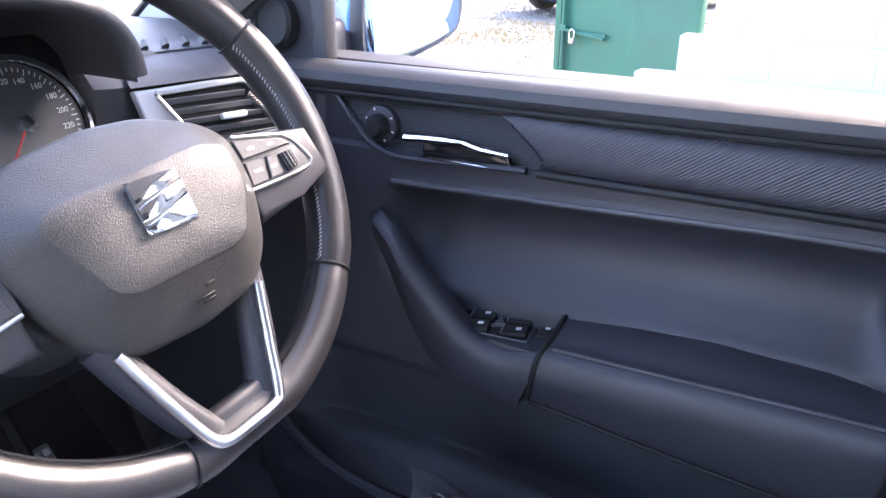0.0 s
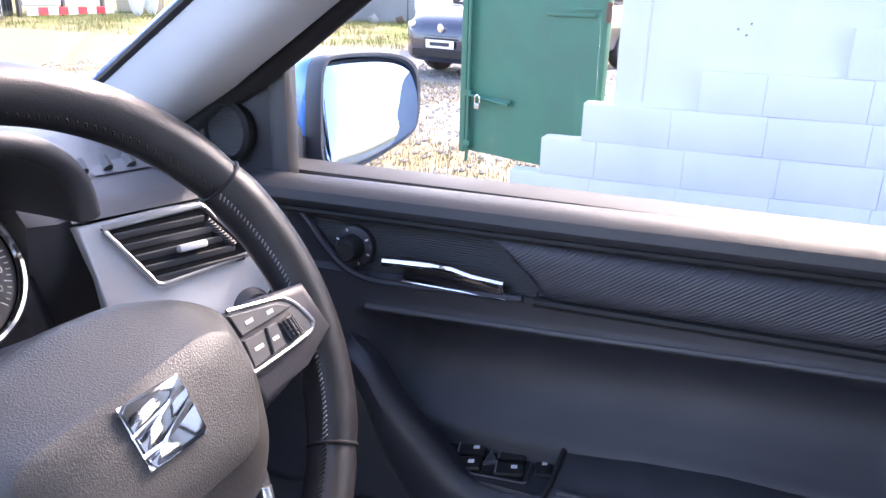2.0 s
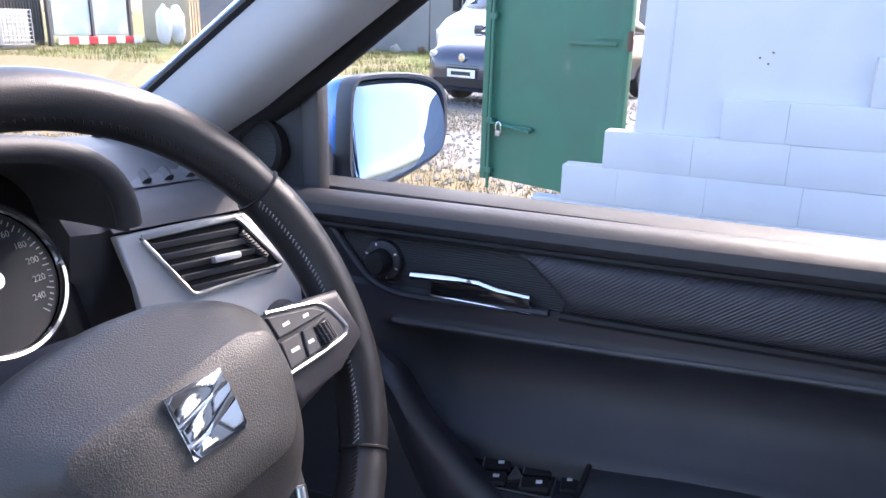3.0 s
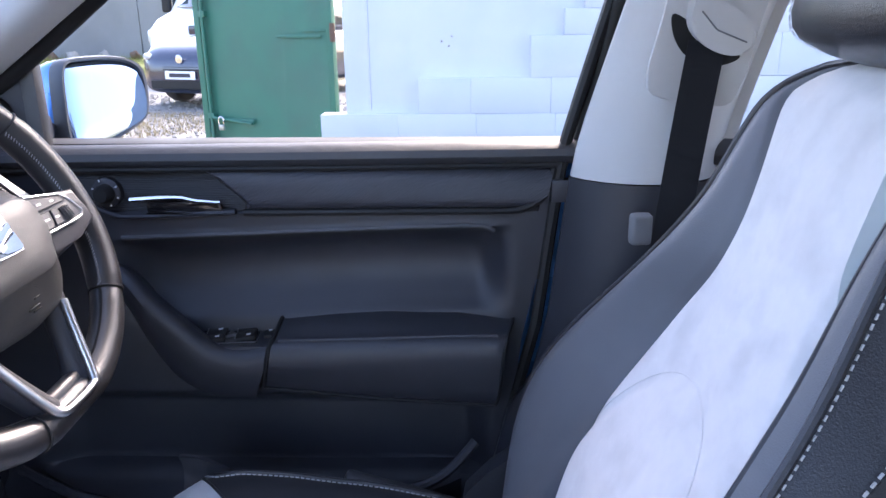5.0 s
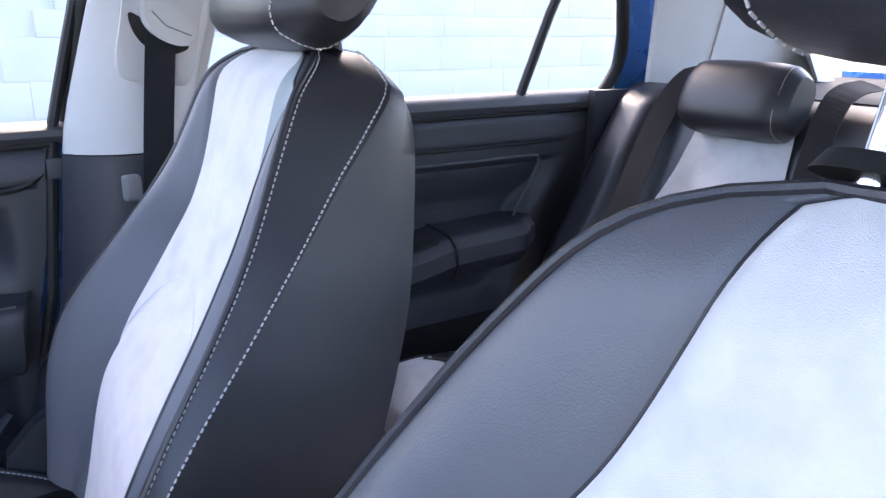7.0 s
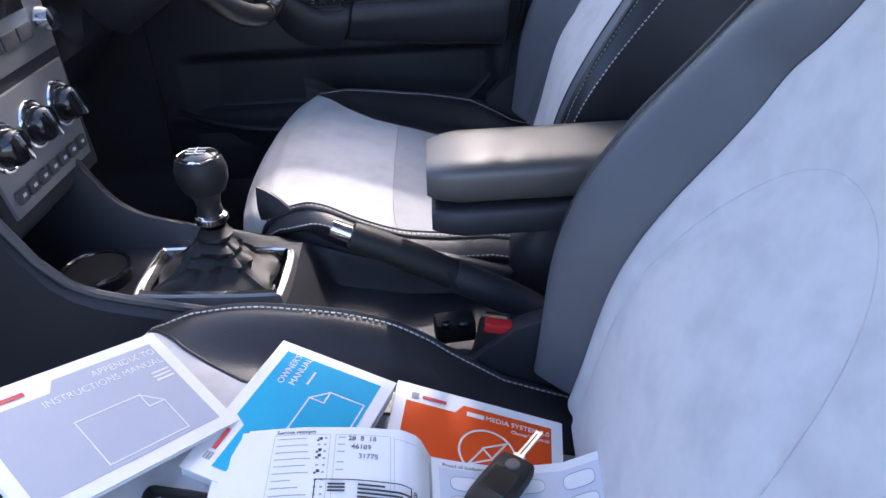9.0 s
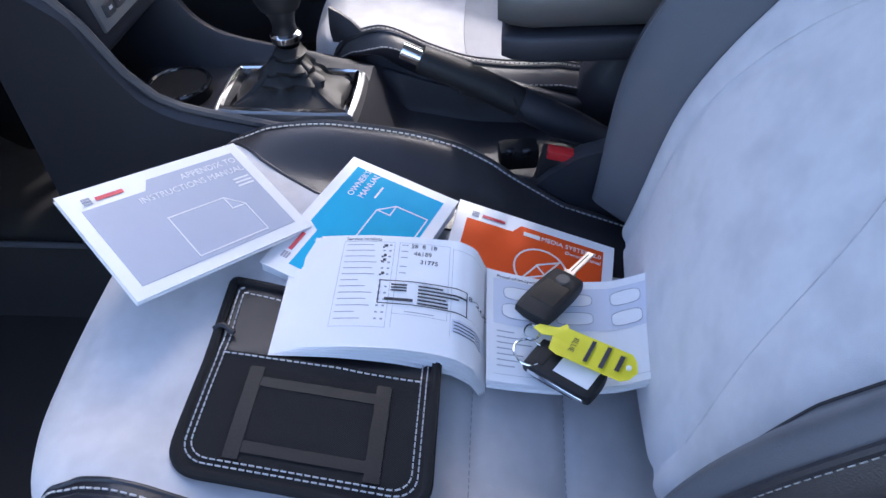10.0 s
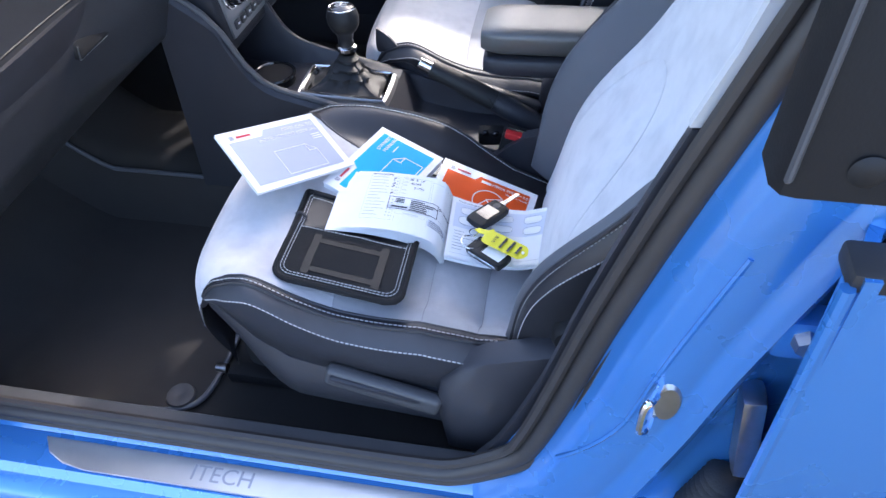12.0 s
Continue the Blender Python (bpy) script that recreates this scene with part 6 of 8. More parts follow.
def rear_bench():
    b = thing("rear_bench", "rear bench seat in black leather with pale grey suede centres", "car seat", (0, -0.8, 0.36))

    def sp(name, geo, material, lab="", parent=None):
        return obj(name, geo[0], geo[1], material, parent or b, lab)

    def top(x, y):
        e = abs(x) / 0.66
        z = lin(-y, (0.38, 0.425), (0.395, 0.475), (0.43, 0.502), (0.55, 0.506), (0.85, 0.478), (1.0, 0.46))
        side = 0.016 * lerp(abs(abs(x) - 0.33), (0.13, 0.0), (0.22, 1.0), (0.30, 1.0), (0.33, 0.3))
        return Vector((x, y - 0.05 * e ** 6 * (1 if y > -0.5 else 0) + 0.02 * (1 - e * e) * (1 if y > -0.5 else 0), z + side - 0.03 * max(0, e - 0.94) / 0.06))
    sp("bench_cushion", patch(lambda u, v: top(-0.66 + 1.32 * u, -0.38 - 0.62 * v), 90, 40), "leather", "black leather bench cushion")
    sp("bench_apron", patch(lambda u, v: (lambda t: Vector((t.x, t.y - 0.03 * v, t.z - 0.16 * v)))(top(-0.66 + 1.32 * u, -0.38)), 60, 6), "leather")
    for cx in (0.36, -0.36):
        sg = 1 if cx > 0 else -1
        def edges(y):
            """Inner and outer edge of the pale centre; it spreads over the whole front of the cushion."""
            o = lin(-y, (0.38, 0.632), (0.46, 0.622), (0.50, 0.612), (0.55, 0.566), (0.67, 0.492), (0.9, 0.47))
            i = lin(-y, (0.38, 0.115), (0.50, 0.135), (0.67, 0.20), (0.9, 0.235))
            return i, o
        def pale(u, y):
            a, b = edges(y)
            return top(sg * (a + (b - a) * u), y)
        sp("cushion_insert", patch(lambda u, v: pale(u, -0.383 - 0.47 * v) + Vector((0, 0.004 * (v < 0.1), 0.004 + 0.008 * math.sin(math.pi * u) * math.sin(math.pi * min(1, v * 1.2)) - 0.005 * math.exp(-((v - 0.33) / 0.02) ** 2) - 0.005 * math.exp(-((v - 0.58) / 0.02) ** 2))), 40, 50), "suede", "pale grey suede centre")
        sp("insert_apron", patch(lambda u, v: (lambda t: Vector((t.x, t.y + 0.006 + 0.012 * math.sin(math.pi * v) - 0.02 * v, t.z + 0.003 - 0.13 * v)))(pale(u, -0.38)), 30, 10), "suede")
        rim = [pale(1.0, -0.385 - 0.45 * k / 40) for k in range(41)]
        sp("seam", tube([p + Vector((0, 0, 0.004)) for p in rim], 0.0028, 6), "leather")
        wide = spline([top(sg * x, y) + Vector((0, 0, 0.002)) for x, y in ((0.648, -0.42), (0.652, -0.50), (0.640, -0.58), (0.610, -0.64), (0.570, -0.70), (0.545, -0.80))], 60)
        sp("stitching", dashes(wide, 0.0040, 0.0022, 0.0006), "thread_grey", "stitched line along the outer border")
    # backrest with raised sides and sunken middle
    R = radians(24)
    up, fw = Vector((0, -math.sin(R), math.cos(R))), Vector((0, math.cos(R), math.sin(R)))
    def back(x, h):
        o = Vector((x, -0.865, 0.46)) + up * h
        bol = 0.075 * lerp(abs(x), (0.53, 0.0), (0.60, 1.0), (0.66, 1.0), (0.70, 0.6)) + 0.02 * lerp(abs(x), (0.03, 1.0), (0.14, 0.6), (0.2, 0.0))
        bol *= lin(h, (0.0, 1.0), (0.40, 1.0), (0.52, 0.75), (0.58, 0.4))
        return o + fw * (bol + 0.022 * math.exp(-((h - 0.16) / 0.12) ** 2) - 0.03 * max(0, (h - 0.53) / 0.06) ** 2)
    sp("bench_back", patch(lambda u, v: back(-0.70 + 1.40 * u, 0.585 * v), 110, 44), "leather", "black leather bench back")
    sp("back_top", patch(lambda u, v: back(-0.70 + 1.40 * u, 0.585) - fw * 0.09 * v + up * 0.006 * math.sin(math.pi * v), 60, 5), "leather")
    for cx in (0.392, -0.392):
        sp("back_insert", patch(lambda u, v: back(cx + lin(v, (0.0, 0.135), (0.58, 0.142), (0.75, 0.116), (1.0, 0.096)) * (2 * u - 1), 0.02 + 0.52 * v) + fw * (0.006 + 0.008 * math.sin(math.pi * u) - 0.004 * math.exp(-((v - 0.46) / 0.015) ** 2) - 0.003 * math.exp(-((v - 0.3) / 0.015) ** 2)), 30, 50), "suede", "pale grey suede back centre")
        hc = Vector((cx, -1.052, 0.982))
        secs = []
        for k in range(13):
            u = -1 + 2 * k / 12
            e = (1 - abs(u) ** 4) ** 0.4 if abs(u) < 1 else 0
            secs.append([hc + Vector((0.113 * u, 0, 0)) + fw * (0.052 * math.copysign(abs(math.cos(a)) ** 0.7, math.cos(a)) * (0.6 + 0.4 * e)) + up * (0.068 * math.copysign(abs(math.sin(a)) ** 0.7, math.sin(a)) * (0.7 + 0.3 * e)) for a in (2 * math.pi * i / 22 for i in range(22))])
        hr = sp("headrest", rings(secs), "leather", "black leather rear headrest")
        sp("stitching", dashes([p + Vector((-0.001, 0, 0)) + (p - hc).normalized() * 0.001 for p in secs[1]], 0.0034, 0.0018, 0.0005), "thread", "", hr)
    # the far belt with its buckle tongue
    belt = spline([(0.50, -1.12, 1.03), (0.515, -1.05, 1.012), (0.525, -0.985, 0.93), (0.50, -0.88, 0.78), (0.478, -0.82, 0.68), (0.475, -0.815, 0.60), (0.49, -0.86, 0.50)], 40)
    def strap(u, v):
        i = min(int(v * 39.99), 39)
        c = belt[i].lerp(belt[i + 1], v * 40 - i)
        return c + Vector((0.044 * (u - 0.5), 0.012 * (u - 0.5), 0.016 * (u - 0.5)))
    bl = thing("rear_seat_belt", "black rear seat belt hanging with its metal tongue", "seat belt", (0.475, -0.815, 0.46))
    obj("webbing", *slab(strap, 6, 60, (0, 0.0015, 0.001)), "belt", bl)
    obj("tongue_grip", *rbox(0.062, 0.012, 0.026, 0.006, 3, pose(0.475, -0.803, 0.692, 15, -8, 12)), "black", bl)
    tg = obj("tongue", *merge(rbox(0.006, 0.003, 0.05, 0.001, 1, pose(0.462, -0.800, 0.655, 12, -6, 0)), rbox(0.006, 0.003, 0.05, 0.001, 1, pose(0.484, -0.800, 0.655, 12, -6, 0)), rbox(0.028, 0.003, 0.008, 0.001, 1, pose(0.471, -0.796, 0.634, 12, -6, 0))), "chrome", bl, "bright metal tongue")
    belt2 = spline([(0.20, -1.12, 1.02), (0.21, -1.03, 0.99), (0.20, -0.95, 0.82), (0.18, -0.87, 0.60)], 20)
    obj("webbing", *slab(lambda u, v: belt2[min(int(v * 20), 20)] + Vector((0.044 * (u - 0.5), 0, 0.012 * (u - 0.5))), 4, 21, (0, 0.002, 0.001)), "belt", bl)
    obj("belt_slot", *rbox(0.07, 0.05, 0.02, 0.006, 2, Matrix.Translation((0.52, -1.10, 1.02))), "black", bl)


rear_bench()


# ---- steering wheel ----
def steering_wheel():
    C = Vector((0.356, 0.574, 0.940))
    a, b = 0.47, -0.14
    n = Vector((math.sin(b) * math.cos(a), -math.cos(b) * math.cos(a), math.sin(a)))
    u = Vector((math.cos(b), math.sin(b), 0))
    W = axes(C, u, n.cross(u), n) @ Matrix.Rotation(radians(9), 4, "Z")
    s = thing("steering_wheel", "black leather steering wheel with silver trim", "steering wheel", tuple(C))

    def sp(name, geo, material, lab="", parent=None, smooth=True):
        return obj(name, [W @ Vector(p) for p in geo[0]], geo[1], material, parent or s, lab, smooth)

    R = 0.1690
    def rim(t, r=R):
        x, y = r * math.cos(t), r * math.sin(t)
        return Vector((x, max(y, -r * 0.975), 0))
    # rim in four lengths, thicker grips at the sides
    cuts = [25, 138, 205, 255, 318, 385]
    for k in range(5):
        a0, a1 = radians(cuts[k]), radians(cuts[k + 1])
        pts = [rim(a0 + (a1 - a0) * i / 40) for i in range(41)]
        def rr(q, k=k):
            return (0.0172 if k in (1, 4) else 0.0165) * (0.93 + 0.07 * min(1.0, min(q, 1 - q) * 14))
        sp("rim_length", tube(pts, rr, 18), "leather_rim", "black leather rim")
        sp("rim_seam", tube([rim(a0) + Vector((math.cos(a0) * math.cos(t), math.sin(a0) * math.cos(t), math.sin(t))) * 0.0162 for t in [2 * math.pi * i / 20 for i in range(20)]], 0.0012, 6, closed=True), "black")
        inner = [rim(a0 + (a1 - a0) * i / 60, R - 0.0148) + Vector((0, 0, 0.0085)) for i in range(61)]
        v, f = [], []
        geo = []
        for i in range(1, 60):
            p = inner[i]
            d = (inner[min(60, i + 1)] - inner[i - 1]).normalized()
            o = Vector((-d.y, d.x, 0))
            geo.append(tube([p - d * 0.0014 - Vector((0, 0, 0.003)), p + d * 0.0014 + Vector((0, 0, 0.002))], 0.0005, 5))
        sp("rim_stitching", merge(*geo), "thread_dark" if k != 4 else "thread_grey", "")
    # airbag cover: a shield with a raised face and a chamfer below
    HC = Vector((0.0, -0.024, 0))
    rim_pts = [(-0.088, 0.006), (-0.076, 0.030), (-0.045, 0.043), (0.0, 0.046), (0.035, 0.041), (0.070, 0.026), (0.089, 0.006), (0.088, -0.032), (0.074, -0.068), (0.053, -0.090), (0.009, -0.0945), (-0.040, -0.089), (-0.060, -0.076), (-0.080, -0.035)]
    face_pts = [(-0.066, 0.002), (-0.056, 0.009), (0.046, 0.0085), (0.064, 0.001), (0.064, -0.026), (0.047, -0.054), (0.036, -0.058), (-0.036, -0.054), (-0.047, -0.048)]
    def reach(poly, t):
        """Distance from the hub's middle to the outline in the direction t."""
        d = Vector((math.cos(t), math.sin(t)))
        best = 0.0
        for k in range(len(poly)):
            p, q = (Vector(w) - HC.xy for w in (poly[k], poly[(k + 1) % len(poly)]))
            e = q - p
            den = d.x * e.y - d.y * e.x
            if abs(den) > 1e-9:
                r, w = (p.x * e.y - p.y * e.x) / den, (p.x * d.y - p.y * d.x) / den
                if r > 0 and -1e-6 <= w <= 1 + 1e-6:
                    best = max(best, r)
        return best
    turn = [2 * math.pi * k / 120 for k in range(120)]
    def softened(poly, n):
        r = [reach(poly, t) for t in turn]
        for _ in range(n):
            r = [(r[k - 1] + 2 * r[k] + r[(k + 1) % 120]) / 4 for k in range(120)]
        return r
    r_rim, r_face = softened(rim_pts, 5), softened(face_pts, 2)
    def ring(k, z, f=0.0):
        """Between the hub's outline (f 0) and the edge of its raised face (f 1)."""
        return [HC + Vector((math.cos(t), math.sin(t), 0)) * (a + (b - a) * f) * k + Vector((0, 0, z)) for t, a, b in zip(turn, r_rim, r_face)]
    hub = sp("airbag_cover", rings([ring(0.97, -0.012), ring(1.0, 0.002), ring(1.0, 0.014), ring(0.985, 0.0195), ring(1.0, 0.024, 0.10), ring(1.0, 0.0305, 0.32), ring(1.0, 0.0395, 0.64), ring(1.0, 0.0490, 0.97)], False), "hub_skin", "grained airbag cover")
    sp("cover_face", rings([ring(1.0, 0.0490, 0.97), ring(0.985, 0.0505, 1.0), ring(0.96, 0.0512, 1.0), ring(0.6, 0.0530, 1.0), ring(0.2, 0.0540, 1.0)]), "hub_skin", "", hub)
    # emblem: a plain square badge with slanting bright bars
    E = pose(0.003, -0.0135, 0.0535, 0, 0, -3) @ Matrix.Diagonal((0.80, 0.80, 1, 1))
    sq = [(p.x, p.y) for p in spline([(-0.0205, -0.0150, 0), (-0.0180, -0.0190, 0), (0.0165, -0.0205, 0), (0.0205, -0.0175, 0), (0.0215, 0.0155, 0), (0.0185, 0.0190, 0), (-0.0165, 0.0205, 0), (-0.0205, 0.0175, 0)], 32, True)]
    em = sp("emblem_base", prism([(x * 1.01, y * 1.01) for x, y in sq], 0.0015, 0.0006, 2, E), "chrome", "square badge", hub)
    # three slanting bright bars joined into a plain block
    for pts in ([(-0.0205, 0.0040), (0.0060, 0.0085), (0.0205, 0.0165), (0.0180, 0.0190), (-0.0160, 0.0205), (-0.0205, 0.0175)], [(-0.0205, -0.0085), (-0.0080, -0.0085), (0.0210, 0.0040), (0.0212, 0.0110), (0.0080, 0.0062), (-0.0205, 0.0012)], [(-0.0205, -0.0150), (-0.0180, -0.0190), (0.0165, -0.0205), (0.0205, -0.0175), (0.0208, 0.0000), (-0.0060, -0.0115), (-0.0205, -0.0118)]):
        sp("emblem_bar", prism(pts, 0.0034, 0.0014, 2, E @ Matrix.Translation((0, 0, 0.0008))), "chrome", "chrome bar", em)
    for x, y, w in ((0.010, -0.0700, 0.007), (0.006, -0.0765, 0.014), (0.009, -0.0795, 0.009)):
        sp("embossed_mark", rbox(w, 0.0022, 0.0012, 0.0004, 1, pose(x, y, 0.0505 - 0.80 * (-0.0575 - y) + 0.0012, 38, 0, 0)), "black", "", hub)
    # side spokes with switches
    for sg in (1, -1):
        spoke = [(sg * 0.076, 0.022), (sg * 0.12, 0.022), (sg * 0.152, 0.014), (sg * 0.156, -0.022), (sg * 0.12, -0.030), (sg * 0.076, -0.034)]
        spoke = [(x + sg * 0.006, y - 0.024) for x, y in spoke]
        if sg < 0:
            spoke = spoke[::-1]
        sk = sp("side_spoke", prism(spoke, 0.020, 0.006, 3, Matrix.Translation((0, 0, -0.002))), "plastic", "black side spoke")
        pod = [(sg * x, y) for x, y in ((0.080, 0.006), (0.090, 0.0045), (0.1256, -0.0065), (0.136, -0.0135), (0.1445, -0.0325), (0.139, -0.0372), (0.082, -0.0338))]
        sp("switch_pod", prism(pod if sg < 0 else pod[::-1], 0.004, 0.0012, 2, Matrix.Translation((0, 0, 0.0175))), "plastic_mid", "", sk)
        sp("pod_trim", tube(spline([Vector((x, y, 0.0215)) for x, y in pod[1:3]] + [Vector((sg * x, y, 0.0215)) for x, y in ((0.1330, -0.0105), (0.1390, -0.0180), (0.1440, -0.0310), (0.1425, -0.0350), (0.1360, -0.0372), (0.110, -0.0362))] + [Vector((sg * 0.083, -0.0338, 0.0215))], 60), 0.0015, 8), "silver", "satin silver rim", sk)
        for pts in ([(0.0885, 0.002), (0.124, -0.0090), (0.1335, -0.0165), (0.0895, -0.0125)], [(0.089, -0.0150), (0.1055, -0.0170), (0.1005, -0.0325), (0.086, -0.0318)], [(0.1080, -0.0172), (0.1170, -0.0180), (0.1150, -0.0335), (0.1030, -0.0327)]):
            q = [(sg * x, y) for x, y in pts]
            sp("spoke_switch", prism(q if sg < 0 else q[::-1], 0.0022, 0.0007, 1, Matrix.Translation((0, 0, 0.0212))), "plastic_mid", "", sk)
        for x, y, w in ((0.099, -0.0075, 0.006), (0.116, -0.0105, 0.005), (0.096, -0.0235, 0.007), (0.110, -0.0255, 0.005)):
            sp("switch_mark", rbox(w, 0.0022, 0.0004, 0, m=pose(sg * x, y, 0.0236, 0, 0, -6 * sg)), "white_mark", "", sk, False)
        sp("thumb_roller", tube([(sg * 0.1255, -0.0335, 0.0205), (sg * 0.1245, -0.0195, 0.0205)], 0.0060, 14), "rib_black", "", sk)
        for k in range(6):
            a = radians(30 + 24 * k)
            sp("roller_rib", tube([(sg * 0.1255 + 0.0061 * math.cos(a), -0.0330, 0.0205 + 0.0061 * math.sin(a)), (sg * 0.1245 + 0.0061 * math.cos(a), -0.0200, 0.0205 + 0.0061 * math.sin(a))], 0.0006, 5), "plastic_mid", "", sk)
    # forked lower spoke
    for sg in (1, -1):
        arm = [Vector((sg * 0.056, -0.070, 0.010)), Vector((sg * 0.047, -0.10, 0.008)), Vector((sg * 0.034, -0.135, 0.006)), Vector((sg * 0.022, -0.158, 0.003))]
        sp("lower_spoke", tube(spline(arm, 14), lambda q: 0.0125, 12, flat=0.8), "plastic", "black forked lower spoke")
    vpath = spline([(-0.0525, -0.080, 0.0200), (-0.0425, -0.1180, 0.0190), (-0.0325, -0.150, 0.0180), (-0.0275, -0.1595, 0.0178), (-0.0195, -0.1635, 0.0178), (0.0, -0.1645, 0.0178), (0.0195, -0.1640, 0.0178), (0.0265, -0.1585, 0.0178), (0.0390, -0.1260, 0.0188), (0.0530, -0.089, 0.0200)], 70)
    sp("silver_fork", tube(vpath, 0.0042, 10), "silver", "satin silver fork trim")
    sp("fork_web", rbox(0.056, 0.022, 0.016, 0.006, 3, Matrix.Translation((0, -0.155, 0.004))), "leather_rim")
    # column cowl behind
    col = [[W @ Vector((0.055 * math.cos(t) * k, -0.012 + 0.060 * math.sin(t) * k - d * 0.05, -d)) for t in (2 * math.pi * i / 20 for i in range(20))] for d, k in ((0.012, 0.8), (0.03, 1.0), (0.16, 1.15), (0.22, 1.2))]
    cw = thing("column_cowl", "dark plastic steering column cowl with stalks", "column cowl", tuple(C + Vector((0, 0.12, -0.1))))
    obj("cowl", *rings(col), "plastic", cw)
    for sg in (1, -1):
        pts = [W @ Vector((sg * 0.05, -0.03, -0.050)), W @ Vector((sg * 0.09, -0.03, -0.050)), W @ Vector((sg * 0.12, -0.028, -0.048)), W @ Vector((sg * 0.135, -0.026, -0.046))]
        obj("stalk", *tube(spline(pts, 10), lambda q: 0.006 + 0.007 * q, 10), "black", cw)
    kn = W @ Vector((0.118, -0.045, -0.06))
    obj("ignition_barrel", *lathe([(0.0, 0.012), (0.012, 0.012), (0.016, 0.008), (0.017, 0.0)], 18, axes(kn, u, n.cross(u), n)), "steel", cw)


steering_wheel()


# ---- dashboard ----
def dashboard():
    d = thing("dashboard", "dark grained dashboard with silver trim and round air vents", "dashboard", (0, 1.0, 0.6))

    def sp(name, geo, material, lab="", parent=None, smooth=True):
        return obj(name, geo[0], geo[1], material, parent or d, lab, smooth)

    # section from the screen edge, over the top, down the face
    def face(x):
        """Profile (y, z) for the place across the car."""
        c = math.exp(-(x / 0.26) ** 4)
        drv = lerp(x, (0.12, 0.0), (0.22, 1.0))
        base = [(1.12, 0.985), (1.00, 1.000), (0.90, 0.995), (0.835, 0.978), (0.812, 0.955), (0.818, 0.925), (0.835, 0.80), (0.87, 0.70), (0.95, 0.60), (1.10, 0.52)]
        inst = lerp(x, (0.19, 0.0), (0.215, 1.0), (0.495, 1.0), (0.515, 0.0))
        return [(y + 0.10 * inst * (4 <= k <= 6) + 0.05 * inst * (k == 3) - 0.045 * c * (0.25 if k < 4 else 1.0) * (k < 8) - 0.035 * drv * (3 <= k <= 5), z + 0.008 * drv * (k in (2, 3, 4))) for k, (y, z) in enumerate(base)]
    def skin(u, v):
        x = -0.745 + 1.49 * u
        p = face(x)
        k = v * (len(p) - 1)
        i = min(int(k), len(p) - 2)
        f = k - i
        f = 0.5 * f + 0.5 * f * f * (3 - 2 * f)
        y, z = (p[i][j] * (1 - f) + p[i + 1][j] * f for j in (0, 1))
        e = max(0.0, (abs(x) - 0.66) / 0.085)
        return Vector((x, y + 0.03 * e * e, z - 0.006 * e * e))
    # the driver's side below the cowl is left open for the column
    sp("dash_skin", patch(skin, 90, 46), "plastic_soft", "soft grained dashboard skin")
    sp("dash_seam", tube([Vector((x, face(x)[4][0] - 0.004, 0.872 + 0.0 * x)) + Vector((0, 0.018, 0)) for x in [-0.72 + 0.02 * k for k in range(25)]], 0.0022, 6), "black")
    # glovebox lid with its pull
    gl = sp("glovebox_lid", slab(lambda u, v: (-0.66 + 0.44 * u, 0.822 + 0.035 * v + 0.03 * v * v - 0.010 * math.sin(math.pi * u) * (1 - v) * 0.4, 0.862 - 0.17 * v), 20, 12, (0, 0.02, 0)), "plastic", "dark glovebox lid")
    sp("glovebox_pull", rbox(0.135, 0.016, 0.032, 0.007, 3, pose(-0.290, 0.836, 0.800, -14, 0, 0)), "black", "", gl)
    sp("pull_edge", tube([(-0.356, 0.826, 0.808), (-0.357, 0.829, 0.786), (-0.225, 0.829, 0.784)], 0.0012, 6), "silver", "", gl)
    # instrument hood and dials
    def hood(u, v):
        t = math.pi * (0.02 + 0.96 * u)
        r = 1.0 + 0.04 * math.sin(math.pi * v)
        return Vector((0.356 - 0.146 * r * math.copysign(abs(math.cos(t)) ** 0.8, math.cos(t)), 0.715 + 0.21 * v, 0.962 + (0.088 - 0.028 * v) * r * math.sin(t) ** 0.6))
    sp("instrument_hood", slab(hood, 40, 10, (0, 0, 0.012)), "plastic_soft", "rounded instrument hood")
    sp("hood_lip", tube([hood(i / 40, 0.0) + Vector((0, 0, 0.006)) for i in range(41)], 0.009, 10), "plastic_soft")
    D = pose(0.360, 0.808, 0.942, 90 - 22, 0, 0)
    ins = sp("instrument_panel", [[D @ Vector(p) for p in q] if i == 0 else q for i, q in enumerate(rbox(0.31, 0.15, 0.01, 0.01, 2))], "gloss", "instrument panel with two round dials")
    for x in (-0.083, 0.088):
        K = D @ Matrix.Translation((x, -0.002, 0.006)) @ Matrix.Scale(0.85, 4)
        dl = sp("dial", lathe([(0.0, 0.0), (0.064, 0.0), (0.066, -0.003)], 40, K), "plastic_mid", "grey dial", ins)
        sp("dial_ring", tube([K @ Vector((0.068 * math.cos(t), 0.068 * math.sin(t), 0.004)) for t in [2 * math.pi * i / 48 for i in range(48)]], 0.0035, 8, closed=True), "chrome", "", dl)
        nums = ["20", "40", "60", "80", "100", "120", "140", "160", "180", "200", "220", "240"] if x > 0 else ["1", "2", "3", "4", "5", "6"]
        for k in range(49):
            t = radians(225 - 270 * k / 48)
            ln = 0.007 if k % 4 == 0 else 0.004
            sp("tick", rbox(ln, 0.0010, 0.0004, 0, m=K @ Matrix.Rotation(t, 4, "Z") @ Matrix.Translation((0.059 - ln / 2, 0, 0.0006))), "white_mark", "", dl, False)
